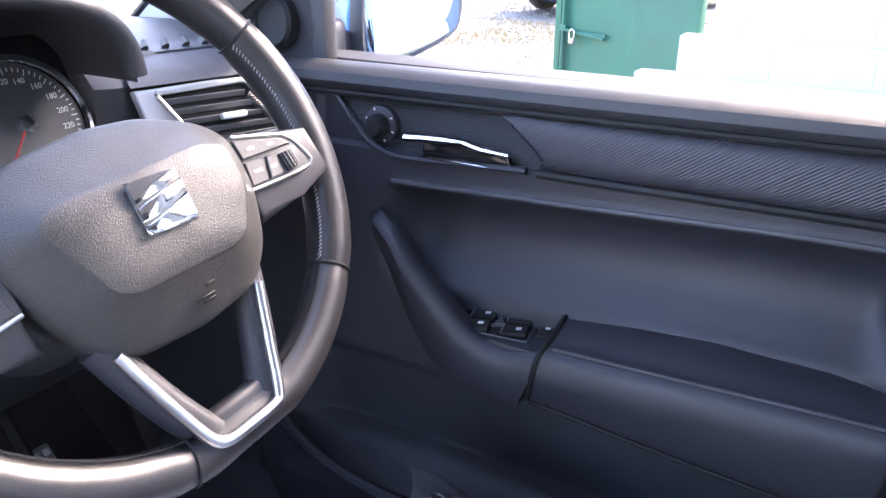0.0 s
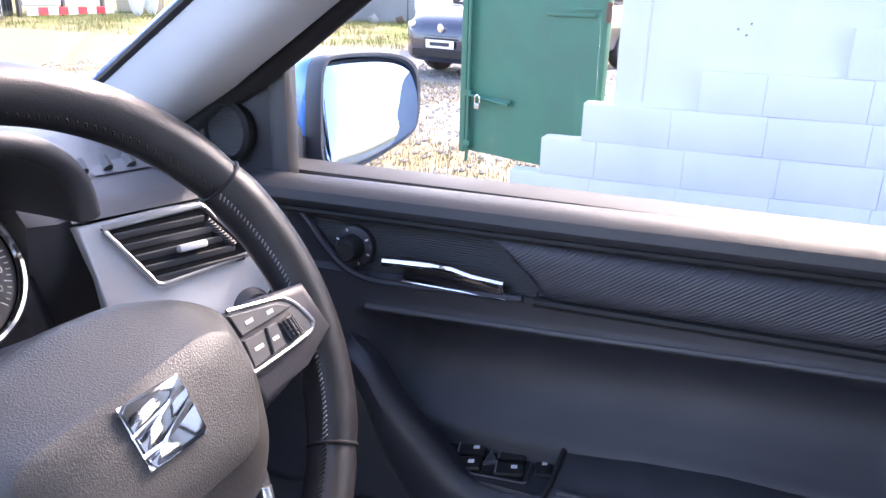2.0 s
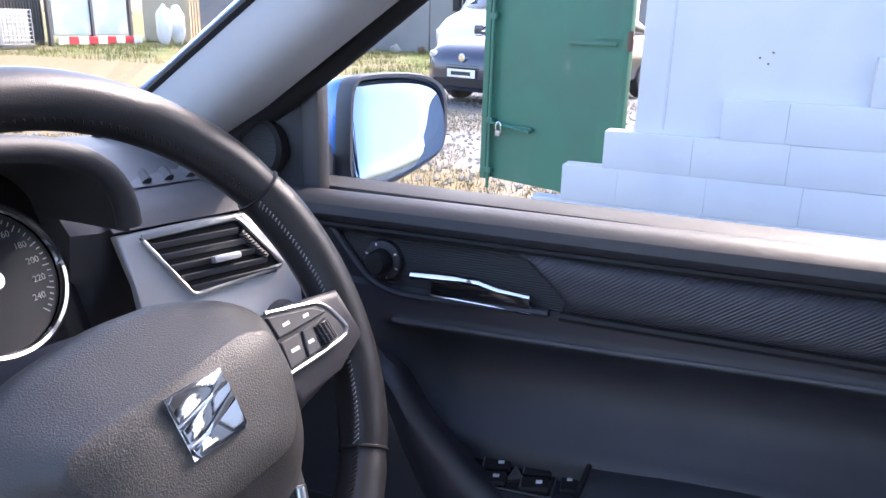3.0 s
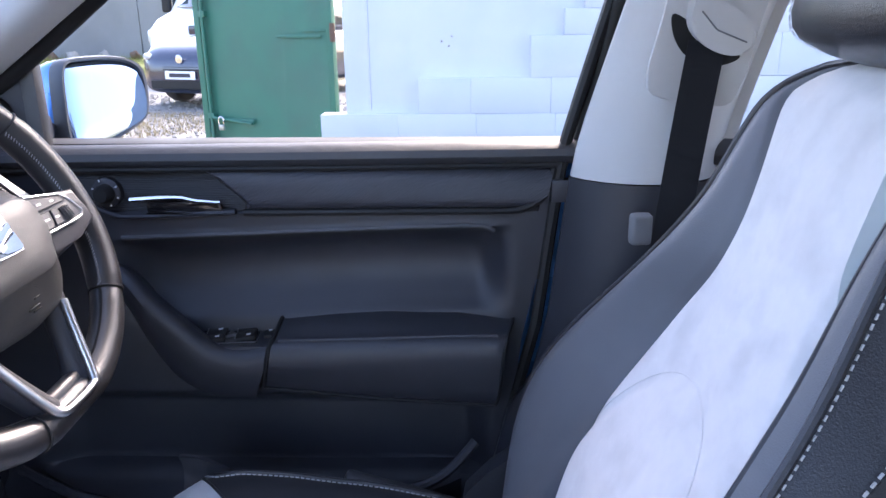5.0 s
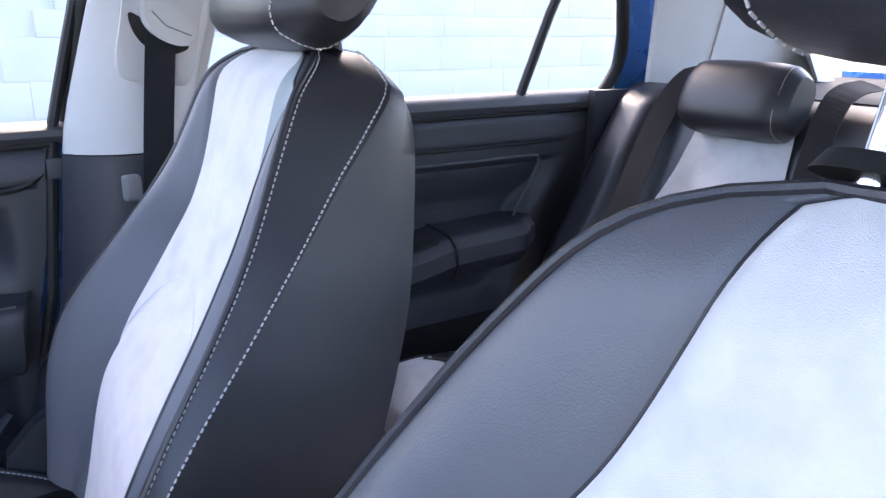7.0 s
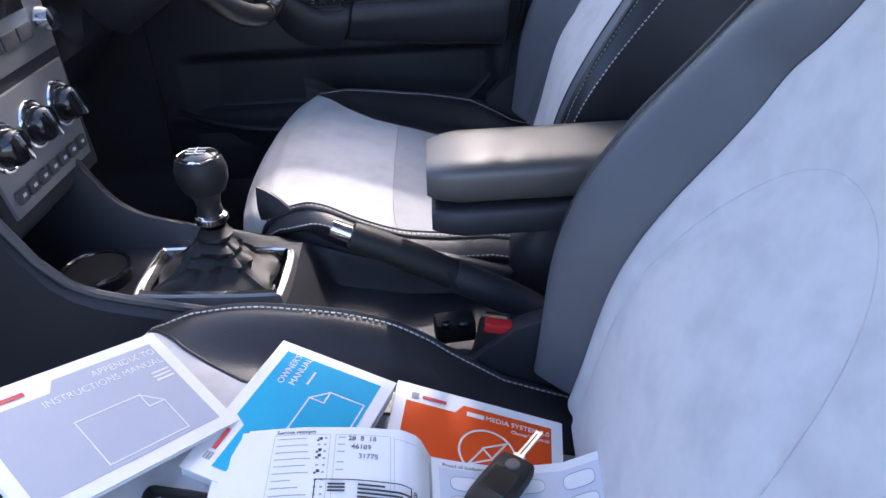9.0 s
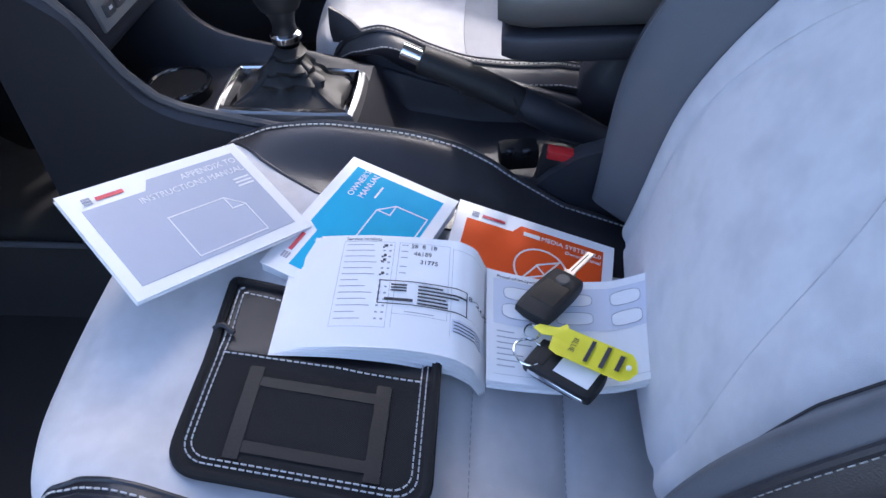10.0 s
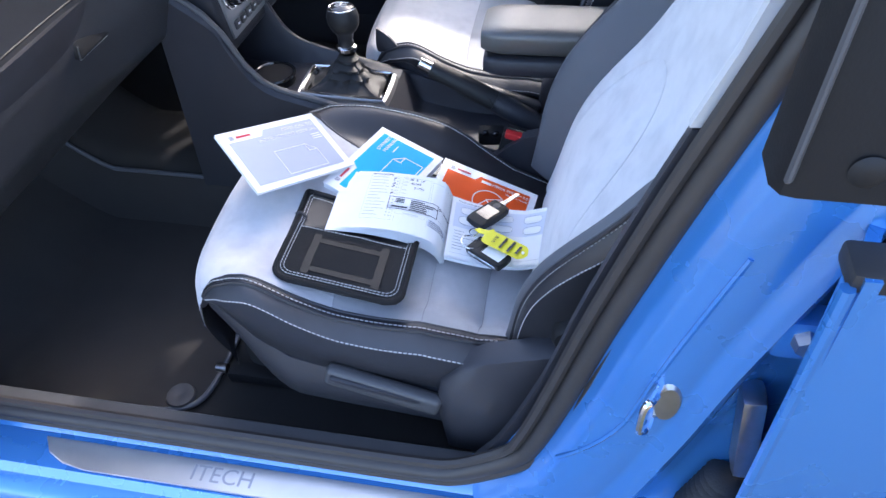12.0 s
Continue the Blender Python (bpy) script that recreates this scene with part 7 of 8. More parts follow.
        for k, tx in enumerate(nums):
            t = radians(225 - 270 * (k + 1) / (len(nums) + 0.5))
            lettering(tx, 0.0085, K @ Matrix.Translation((0.0455 * math.cos(t), 0.0455 * math.sin(t), 0.0008)), "white_mark", dl, 0.0002)
        sp("needle_hub", lathe([(0.0, 0.008), (0.009, 0.008), (0.011, 0.0)], 20, K), "chrome", "", dl)
        t = radians(225 + 5)
        sp("needle", rbox(0.05, 0.0022, 0.0012, 0.0004, 1, K @ Matrix.Rotation(t, 4, "Z") @ Matrix.Translation((0.03, 0, 0.005))), "red", "red needle", dl)
    # silver band and outer air vent, right of the wheel
    V = axes((0.602, 0.730, 0.928), (0.93, -0.36, 0.0), (0.12, 0.31, 0.94), (-0.34, -0.87, 0.33)) @ Matrix.Diagonal((0.88, 0.95, 1, 1))
    def vp(name, geo, material, lab="", parent=None, smooth=True):
        return sp(name, ([V @ Vector(p) for p in geo[0]], geo[1]), material, lab, parent, smooth)
    band = [(-0.05, -0.11), (-0.078, -0.06), (-0.078, -0.01), (-0.086, 0.036), (0.0, 0.0375), (0.048, 0.038), (0.10, -0.02), (0.095, -0.06), (0.03, -0.11)]
    bd = vp("silver_band", prism(band, 0.012, 0.005, 3, Matrix.Translation((0, 0, -0.012))), "silver_paint", "silver painted vent surround")
    fo = [(-0.066, 0.030), (0.036, 0.033), (0.078, -0.0215), (-0.027, -0.030)]
    vp("vent_frame", tube([(x, y, 0.004) for x, y in fo], 0.0026, 8, closed=True), "silver", "satin vent frame", bd)
    vp("vent_bar", rbox(0.100, 0.006, 0.005, 0.002, 2, pose(-0.015, 0.0315, 0.0045, 0, 0, 1.7)), "silver", "bright upper edge of the vent", bd)
    vp("vent_well", prism(fo[::-1], 0.001, 0, 1, Matrix.Translation((0, 0, 0.0012))), "black", "", bd)
    for k in range(5):
        y = 0.0205 - 0.0110 * k
        x0, x1 = -0.064 + 0.65 * (0.030 - y), 0.024 + 0.77 * (0.033 - y)
        vp("vent_slat", rbox(x1 - x0, 0.0062, 0.0030, 0.0012, 2, pose((x0 + x1) / 2, y, 0.0045, 28, 0, 0)), "plastic_mid", "", bd)
    vp("vent_slider", rbox(0.030, 0.007, 0.010, 0.003, 2, Matrix.Translation((0.012, -0.002, 0.009))), "silver_paint", "", bd)
    vp("vent_wheel", tube([(0.036, 0.018, 0.003), (0.058, -0.010, 0.003)], 0.0050, 12), "rib_black", "", bd)
    vp("lamp_switch", lathe([(0.0, 0.012), (0.017, 0.012), (0.020, 0.008), (0.024, 0.0)], 24, Matrix.Translation((0.065, -0.078, 0.0))), "plastic_mid", "round light switch", bd)
    # demister slots on top
    back_up = Vector((0.05, 0.16, 0.030))
    def shoulder(u, v):
        """The dash top from the vent's upper edge back towards the screen."""
        return V @ Vector((-0.088 + 0.145 * u, 0.038 + 0.002 * u, 0.002)) + back_up * v + Vector((0, 0, 0.012 * math.sin(math.pi * min(1.0, v * 1.6)) ** 0.5 * (v > 0)))
    sh = sp("dash_shoulder", patch(shoulder, 16, 16), "plastic_soft", "")
    sp("demister_tray", patch(lambda u, v: shoulder(0.10 + 0.90 * u, 0.30 + 0.30 * v) + Vector((0, 0, 0.0015)), 12, 6), "plastic_mid", "", sh)
    for k in range(5):
        a, b = shoulder(0.14 + 0.165 * k, 0.34), shoulder(0.24 + 0.165 * k, 0.56)
        sp("demister_slot", tube([a + Vector((0, 0, 0.0025)), b + Vector((0, 0, 0.0025))], 0.0055, 8, flat=0.5), "black", "", sh)
    # centre stack
    S = axes((0.030, 0.738, 0.809), (1, -0.04, 0), (0.003, 0.08, 0.997), (-0.04, -0.996, 0.08))
    def cs(name, geo, material, lab="", parent=None, smooth=True):
        return sp(name, ([S @ Vector(p) for p in geo[0]], geo[1]), material, lab, parent, smooth)
    st = cs("centre_panel", prism([(-0.115, -0.165), (0.115, -0.165), (0.135, 0.15), (-0.135, 0.15)], 0.10, 0.012, 3, Matrix.Translation((0, 0, -0.096))), "plastic", "dark centre stack")
    hp = cs("heater_panel", prism([(-0.094, -0.14), (0.094, -0.14), (0.108, -0.015), (-0.108, -0.015)], 0.006, 0.003, 2, Matrix.Translation((0, 0, 0.003))), "stack_silver", "silver heater panel with three knobs")
    for x in (-0.068, 0.0, 0.068):
        kn = cs("heater_knob", lathe([(0.0, 0.022), (0.018, 0.022), (0.021, 0.018), (0.022, 0.004)], 26, Matrix.Translation((x, -0.062, 0.009))), "gloss", "black rotary knob", hp)
        cs("knob_ring", tube([(x + 0.0265 * math.cos(t), -0.062 + 0.0265 * math.sin(t), 0.010) for t in [2 * math.pi * i / 32 for i in range(32)]], 0.0028, 8, closed=True), "chrome", "", hp)
        cs("knob_grip", rbox(0.007, 0.038, 0.008, 0.003, 2, pose(x, -0.062, 0.034, 0, 0, 20)), "chrome", "", hp)
    for k in range(7):
        cs("heater_button", rbox(0.020, 0.016, 0.006, 0.002, 2, Matrix.Translation((-0.075 + 0.025 * k, -0.118, 0.011))), "plastic_mid", "", hp)
        cs("button_mark", rbox(0.007, 0.004, 0.0004, 0, m=Matrix.Translation((-0.075 + 0.025 * k, -0.117, 0.0143))), "white_mark", "", hp, False)
    rd = cs("radio", prism([(-0.11, 0.0), (0.11, 0.0), (0.12, 0.125), (-0.12, 0.125)], 0.008, 0.004, 2, Matrix.Translation((0, 0, 0.002))), "stack_silver", "silver radio with knobs and screen")
    cs("radio_screen", rbox(0.14, 0.06, 0.003, 0.002, 1, Matrix.Translation((0, 0.085, 0.0105))), "gloss", "", rd)
    for x in (-0.092, 0.092):
        cs("radio_knob", lathe([(0.0, 0.020), (0.014, 0.019), (0.016, 0.003)], 22, Matrix.Translation((x, 0.036, 0.009))), "chrome", "chrome radio knob", rd)
    for k in range(4):
        cs("radio_button", rbox(0.030, 0.018, 0.004, 0.002, 2, Matrix.Translation((-0.052 + 0.035 * k, 0.032, 0.011))), "plastic_mid", "", rd)


dashboard()


# ---- console between the seats ----
def console():
    c = thing("centre_console", "dark plastic centre console with cup holder", "console", (0, 0.4, 0.39))

    def sp(name, geo, material, lab="", parent=None, smooth=True):
        return obj(name, geo[0], geo[1], material, parent or c, lab, smooth)

    rim = lambda y: curve(y, (0.0, 0.470), (0.30, 0.500), (0.44, 0.540), (0.50, 0.556), (0.56, 0.570), (0.624, 0.586), (0.656, 0.598), (0.684, 0.620), (0.702, 0.649), (0.718, 0.681), (0.735, 0.720), (0.84, 0.80))
    well = lambda y: lin(y, (0.0, 0.45), (0.30, 0.460), (0.40, 0.480), (0.435, 0.550), (0.61, 0.558), (0.64, 0.552), (0.74, 0.55), (0.86, 0.56))
    def body(u, v):
        y = -0.02 + 0.86 * v
        x = -0.105 + 0.21 * u
        a = abs(x) / 0.105
        z = well(y) + (rim(y) - well(y)) * lerp(a, (0.70, 0.0), (0.86, 1.0))
        return Vector((x * (1 + 0.15 * max(0, y - 0.6)) - 0.012, y, z - 0.01 * max(0, a - 0.92) / 0.08))
    sp("console_top", patch(body, 40, 80), "plastic", "dark grained console")
    for sg in (1, -1):
        sp("console_side", patch(lambda u, v: (lambda t: Vector((t.x + sg * 0.012 * v, t.y, t.z + (0.27 - t.z) * v)))(body(1.0 if sg > 0 else 0.0, u)), 40, 8), "plastic")
    sp("console_rib", tube([body(0.06, k / 30) + Vector((0, 0, 0.002)) for k in range(18, 31)], 0.006, 8), "plastic_mid")
    sp("cup_ring", tube([(-0.014 + 0.040 * math.cos(t), 0.684 + 0.040 * math.sin(t), 0.570) for t in [2 * math.pi * i / 32 for i in range(32)]], 0.0035, 8, closed=True), "gloss")
    sp("cup_well", lathe([(0.040, 0.0), (0.038, -0.05), (0.0, -0.05)], 28, Matrix.Translation((-0.014, 0.684, 0.570))), "black")
    # gaiter in a bright frame
    g = thing("gear_lever", "gear lever with leather gaiter in a bright chrome frame", "gear lever", (0.0, 0.55, 0.60))
    def gp(name, geo, material, lab="", parent=None):
        return obj(name, geo[0], geo[1], material, parent or g, lab)
    cen = Vector((-0.030, 0.527, 0.568))
    fo = [cen + Vector((x * 0.86, y * 0.98, 0.05 * y)) for x, y, _ in spline([(-0.056, -0.072, 0), (-0.046, -0.084, 0), (0.044, -0.084, 0), (0.056, -0.072, 0), (0.058, 0.0, 0), (0.054, 0.072, 0), (0.042, 0.084, 0), (-0.048, 0.084, 0), (-0.060, 0.072, 0), (-0.060, 0.0, 0)], 60, True)]
    def bezel(k, dz):
        return [cen + (p - cen) * k + Vector((0, 0, dz)) for p in fo]
    gp("gaiter_frame", rings([bezel(1.10, -0.012), bezel(1.07, 0.001), bezel(1.03, 0.003), bezel(1.0, 0.002)], False), "stack_silver", "satin silver gaiter surround")
    gp("gaiter_rim", rings([bezel(1.0, 0.002), bezel(0.97, 0.007), bezel(0.92, 0.005), bezel(0.88, -0.006)], False), "chrome", "chrome gaiter rim")
    secs = []
    rng = random.Random(2)
    for k in range(16):
        s = k / 15
        sc = lin(s, (0.0, 0.86), (0.07, 0.80), (0.15, 0.66), (0.26, 0.54), (0.5, 0.46), (0.8, 0.34), (1.0, 0.27))
        ring = []
        for i, p in enumerate(fo):
            t = 2 * math.pi * i / 60
            fold = 0.0045 * math.sin(7 * t + 5 * s) * math.sin(math.pi * min(1, s * 1.2)) + 0.003 * math.sin(13 * t - 9 * s) * (s < 0.6) + 0.004 * math.sin(24 * s) * (0.5 + 0.5 * math.cos(t))
            q = cen + (p - cen) * sc
            d = (p - cen).normalized()
            round_q = cen + d * 0.060 * sc
            q = q.lerp(Vector((round_q.x, round_q.y, q.z)), min(1, s * 1.6))
            ring.append(q + d * fold + Vector((0.026 * s, 0.0, lin(s, (0, -0.006), (0.07, 0.002), (0.15, 0.008), (0.26, 0.016), (1.0, 0.052)))))
        secs.append(ring)
    gp("gaiter", rings(secs, False), "gaiter", "creased black leather gaiter")
    T = Vector((-0.004, 0.528, 0.626))
    gp("gaiter_collar", lathe([(0.017, 0), (0.020, 0.003), (0.020, 0.010), (0.016, 0.013)], 24, Matrix.Translation(T)), "chrome", "chrome collar")
    gp("lever_neck", lathe([(0.016, 0.012), (0.014, 0.022), (0.016, 0.034), (0.021, 0.044)], 24, Matrix.Translation(T)), "leather_rim")
    kb = gp("gear_knob", lathe([(0.012, 0.045), (0.021, 0.052), (0.026, 0.068), (0.027, 0.085), (0.024, 0.100), (0.019, 0.107)], 28, Matrix.Translation(T) @ Matrix.Diagonal((1, 1.15, 0.84, 1))), "gaiter", "rounded black leather knob")
    gp("knob_cap", lathe([(0.0, 0.112), (0.012, 0.111), (0.019, 0.107), (0.020, 0.103)], 24, Matrix.Translation(T) @ Matrix.Diagonal((1, 1.15, 0.84, 1))), "gloss", "", kb)
    for x, y in ((-0.007, 0.006), (0.0, 0.006), (0.007, 0.006), (-0.007, -0.006), (0.0, -0.006), (0.007, -0.006)):
        gp("shift_mark", rbox(0.0012, 0.010, 0.0006, 0, m=Matrix.Translation(T + Vector((x, y, 0.0942)))), "white_mark", "", kb)
    gp("shift_mark", rbox(0.015, 0.0012, 0.0006, 0, m=Matrix.Translation(T + Vector((0, 0, 0.0952)))), "white_mark", "", kb)
    gp("knob_band", tube([T + Vector((0.0212 * math.cos(t), 0.0243 * math.sin(t), 0.0875)) for t in [2 * math.pi * i / 28 for i in range(28)]], 0.0018, 8, closed=True), "chrome", "", kb)
    # handbrake
    h = thing("handbrake", "black leather handbrake lever with chrome button", "handbrake", (-0.01, 0.1, 0.53))
    path = [Vector(p) for p in ((-0.0340, 0.3570, 0.6170), (-0.0340, 0.3387, 0.6080), (-0.0340, 0.2960, 0.5870), (-0.0340, 0.2340, 0.5530))]
    def grip(q):
        return lerp(q, (0.0, 0.0125), (0.06, 0.0165), (0.5, 0.0185), (1.0, 0.0195))
    obj("grip", *tube(spline(path, 20), grip, 16, flat=0.85), "gaiter", h, "black leather grip")
    obj("button", *tube([(-0.0340, 0.3543, 0.6157), (-0.0340, 0.3785, 0.6276)], 0.0105, 16), "chrome", h, "chrome release button")
    obj("lever_sleeve", *tube(spline([(-0.0340, 0.2359, 0.5540), (-0.0340, 0.1750, 0.5200), (-0.0340, 0.1150, 0.4790), (-0.0340, 0.0670, 0.4462)], 14), lambda q: 0.0205 + 0.006 * q, 14), "plastic", h, "black plastic sleeve")
    obj("sleeve_gap", *tube([(-0.034 + 0.0205 * math.cos(t), 0.2340 + 0.011 * math.sin(t), 0.5530 + 0.0190 * math.sin(t)) for t in [2 * math.pi * i / 24 for i in range(24)]], 0.0012, 6, closed=True), "black", h)
    # armrest box
    a = thing("folding_armrest", "folding armrest in black leather between the seats", "armrest", (0.045, 0.1, 0.55))
    def arm(z0, z1, y1, top):
        secs = []
        for k in range(22):
            s = k / 21
            y = y1 - (y1 + 0.010) * s
            r = min(1.0, (k + 0.01) / 3.0) ** 0.5
            w = 0.062 * (0.80 + 0.20 * r) * (1 - 0.12 * max(0.0, s - 0.9) / 0.1)
            zc, zh = (z0 + z1) / 2, (z1 - z0) / 2 * (0.72 + 0.28 * r)
            zc += 0.006 * s
            secs.append([Vector((0.014 + w * math.copysign(abs(math.cos(t)) ** 0.42, math.cos(t)), y, zc + zh * math.copysign(abs(math.sin(t)) ** (0.55 if top else 0.35), math.sin(t)))) for t in (2 * math.pi * i / 32 for i in range(32))])
        return rings(secs)
    obj("armrest_pad", *arm(0.652, 0.706, 0.262, True), "pad_leather", a, "padded dark leather lid, worn to a sheen")
    obj("armrest_box", *arm(0.610, 0.651, 0.258, False), "plastic", a, "dark plastic box below the lid")
    obj("pivot", *rbox(0.07, 0.07, 0.20, 0.02, 2, Matrix.Translation((0.014, 0.03, 0.55))), "plastic", a)
    # belt buckles
    for (x, y, z, w) in ((-0.128, 0.184, 0.548, 0), (0.120, 0.082, 0.485, 1)):
        b = thing("belt_buckle", "black belt buckle with red release button", "belt buckle", (x, y, z - 0.1), "buckles")
        P = pose(x, y, z, 12, 0, 0) if w == 0 else pose(x, y, z, 12, 0, 0)
        obj("buckle_body", *rbox(0.022, 0.046, 0.060, 0.004, 2, P @ Matrix.Translation((0, 0, -0.030))), "black", b)
        obj("release_button", *rbox(0.016, 0.038, 0.012, 0.003, 2, P @ Matrix.Translation((-0.006, 0, 0.0))), "red", b, "red release button")
        obj("button_slot", *rbox(0.003, 0.036, 0.003, 0, m=P @ Matrix.Translation((0.007, 0, 0.008))), "black", b)
        obj("buckle_stem", *rbox(0.016, 0.032, 0.10, 0.004, 2, P @ Matrix.Translation((0.0, 0, -0.09))), "belt", b)
    ct = sp("seat_connector", rbox(0.030, 0.050, 0.030, 0.006, 2, pose(-0.070, 0.236, 0.500, 0, 0, 8)), "black", "black connector block beside the buckle")
    for k in range(2):
        sp("connector_latch", rbox(0.008, 0.012, 0.010, 0.002, 1, pose(-0.084, 0.226 + 0.020 * k, 0.513, 0, 0, 8)), "gloss", "", ct)


console()


# ---- floor mats and pedals ----
def floor_mats():
    m = thing("floor_mat", "black carpet floor mat with bound edge", "floor mat", (-0.37, 0.9, 0.27))
    def rug(u, v, lift=0.012):
        p, q = 2 * u - 1, 2 * v - 1
        k = max(abs(p), abs(q)) / max(1e-6, (abs(p) ** 9 + abs(q) ** 9) ** (1 / 9))
        x, y = -0.375 + 0.255 * p * k, 0.975 + 0.315 * q * k
        return Vector((x, y, floor_height(x, y) + lift + 0.0015 * noise.noise((x * 9, y * 9, 0))))
    obj("mat_carpet", *slab(rug, 40, 48, (0, 0, -0.008)), "mat", m)
    rim = [rug(i / 40, 0) for i in range(40)] + [rug(1, i / 48) for i in range(48)] + [rug(1 - i / 40, 1) for i in range(40)] + [rug(0, 1 - i / 48) for i in range(48)]
    obj("mat_binding", *tube([p + Vector((0, 0, -0.001)) for p in rim], 0.005, 8, closed=True), "leather_dark", m, "stitched edge binding")
    obj("mat_clip", *lathe([(0.006, 0.006), (0.010, 0.008), (0.024, 0.006), (0.026, 0.0)], 22, Matrix.Translation((-0.598, 0.708, 0.276))), "plastic_mid", m, "round grey plastic mat clip")
    p = thing("pedals", "metal pedals with grip pattern", "pedals", (0.36, 1.05, 0.32))
    for x in (0.24, 0.36, 0.50):
        b = obj("pedal_pad", *rbox(0.06, 0.012, 0.075, 0.005, 2, pose(x, 1.04, 0.42, -35, 0, 0)), "steel", p)
        for i in range(4):
            for j in range(4):
                obj("grip_stud", *rbox(0.009, 0.004, 0.010, 0.001, 1, pose(x, 1.04, 0.42, -35, 0, 0) @ Matrix.Translation((-0.021 + 0.014 * i, -0.008, -0.026 + 0.0175 * j))), "silver_paint", b)
        obj("pedal_arm", *tube([(x, 1.05, 0.44), (x, 1.16, 0.62)], 0.008, 8), "black", p)


floor_mats()


# ---- papers, folder and keys on the passenger seat ----
def leaf(o, ex, dn, w, h, thick):
    """Local frame of a booklet: x along its top edge, y up the page, z off the cover, origin at the top left corner."""
    ex = Vector(ex).normalized()
    dn = (Vector(dn) - ex * Vector(dn).dot(ex)).normalized()
    return axes(o, ex, -dn, ex.cross(-dn))


def booklet(name, label, o, ex, dn, w, h, thick, panel, tab):
    t = thing(name, label, "booklet", o, "manuals on the seat")
    F = leaf(o, ex, dn, w, h, thick)

    def bp(nm, geo, material, lab="", parent=None, smooth=True):
        return obj(nm, [F @ Vector(p) for p in geo[0]], geo[1], material, parent or t, lab, smooth)

    bp("page_block", rbox(w - 0.003, h - 0.003, thick - 0.001, 0.0006, 1, Matrix.Translation((w / 2, -h / 2, -thick / 2))), "paper", "white page edges")
    cov = bp("cover", rbox(w, h, 0.0009, 0.0003, 1, Matrix.Translation((w / 2, -h / 2, 0.0004))), "paper", "white bordered cover")
    bp("back_cover", rbox(w, h, 0.0009, 0.0003, 1, Matrix.Translation((w / 2, -h / 2, -thick))), "paper")
    m = 0.012
    field = [(m, -h + m), (w - m, -h + m), (w - m, -m), (tab + 0.008, -m), (tab, -m - 0.012), (m, -m - 0.012)]
    bp("colour_field", prism(field, 0.0004, 0, 1, Matrix.Translation((0, 0, 0.0010))), panel, "", cov, False)
    return t, F, bp, cov


def line_art(bp, pts, width, cov, material="white_mark", z=0.0017, closed=True):
    geo = []
    n = len(pts)
    for i in range(n if closed else n - 1):
        a, b = Vector((*pts[i], 0)), Vector((*pts[(i + 1) % n], 0))
        d = (b - a)
        geo.append(rbox(d.length + width, width, 0.0004, 0, m=Matrix.Translation(((a + b) / 2) + Vector((0, 0, z))) @ Matrix.Rotation(math.atan2(d.y, d.x), 4, "Z")))
    bp("line_drawing", merge(*geo), material, "", cov, False)


def page_icon(bp, cov, cx, cy, w, h, material="white_mark"):
    k = w * 0.20
    line_art(bp, [(cx - w / 2, cy - h / 2), (cx + w / 2, cy - h / 2), (cx + w / 2, cy + h / 2 - k), (cx + w / 2 - k, cy + h / 2), (cx - w / 2, cy + h / 2)], 0.0014, cov, material)
    line_art(bp, [(cx + w / 2 - k, cy + h / 2), (cx + w / 2 - k, cy + h / 2 - k), (cx + w / 2, cy + h / 2 - k)], 0.0014, cov, material, closed=False)


def logo_bars(bp, cov, x, y, s):
    for i in range(3):
        bp("logo_mark", rbox(0.008 * s, 0.002 * s, 0.0004, 0, m=Matrix.Translation((x, y + 0.0028 * s * (i - 1), 0.0017))), "ink_grey", "", cov, False)
    bp("logo_bar", rbox(0.026 * s, 0.0042 * s, 0.0004, 0, m=Matrix.Translation((x + 0.021 * s, y, 0.0017))), "ink_red", "", cov, False)


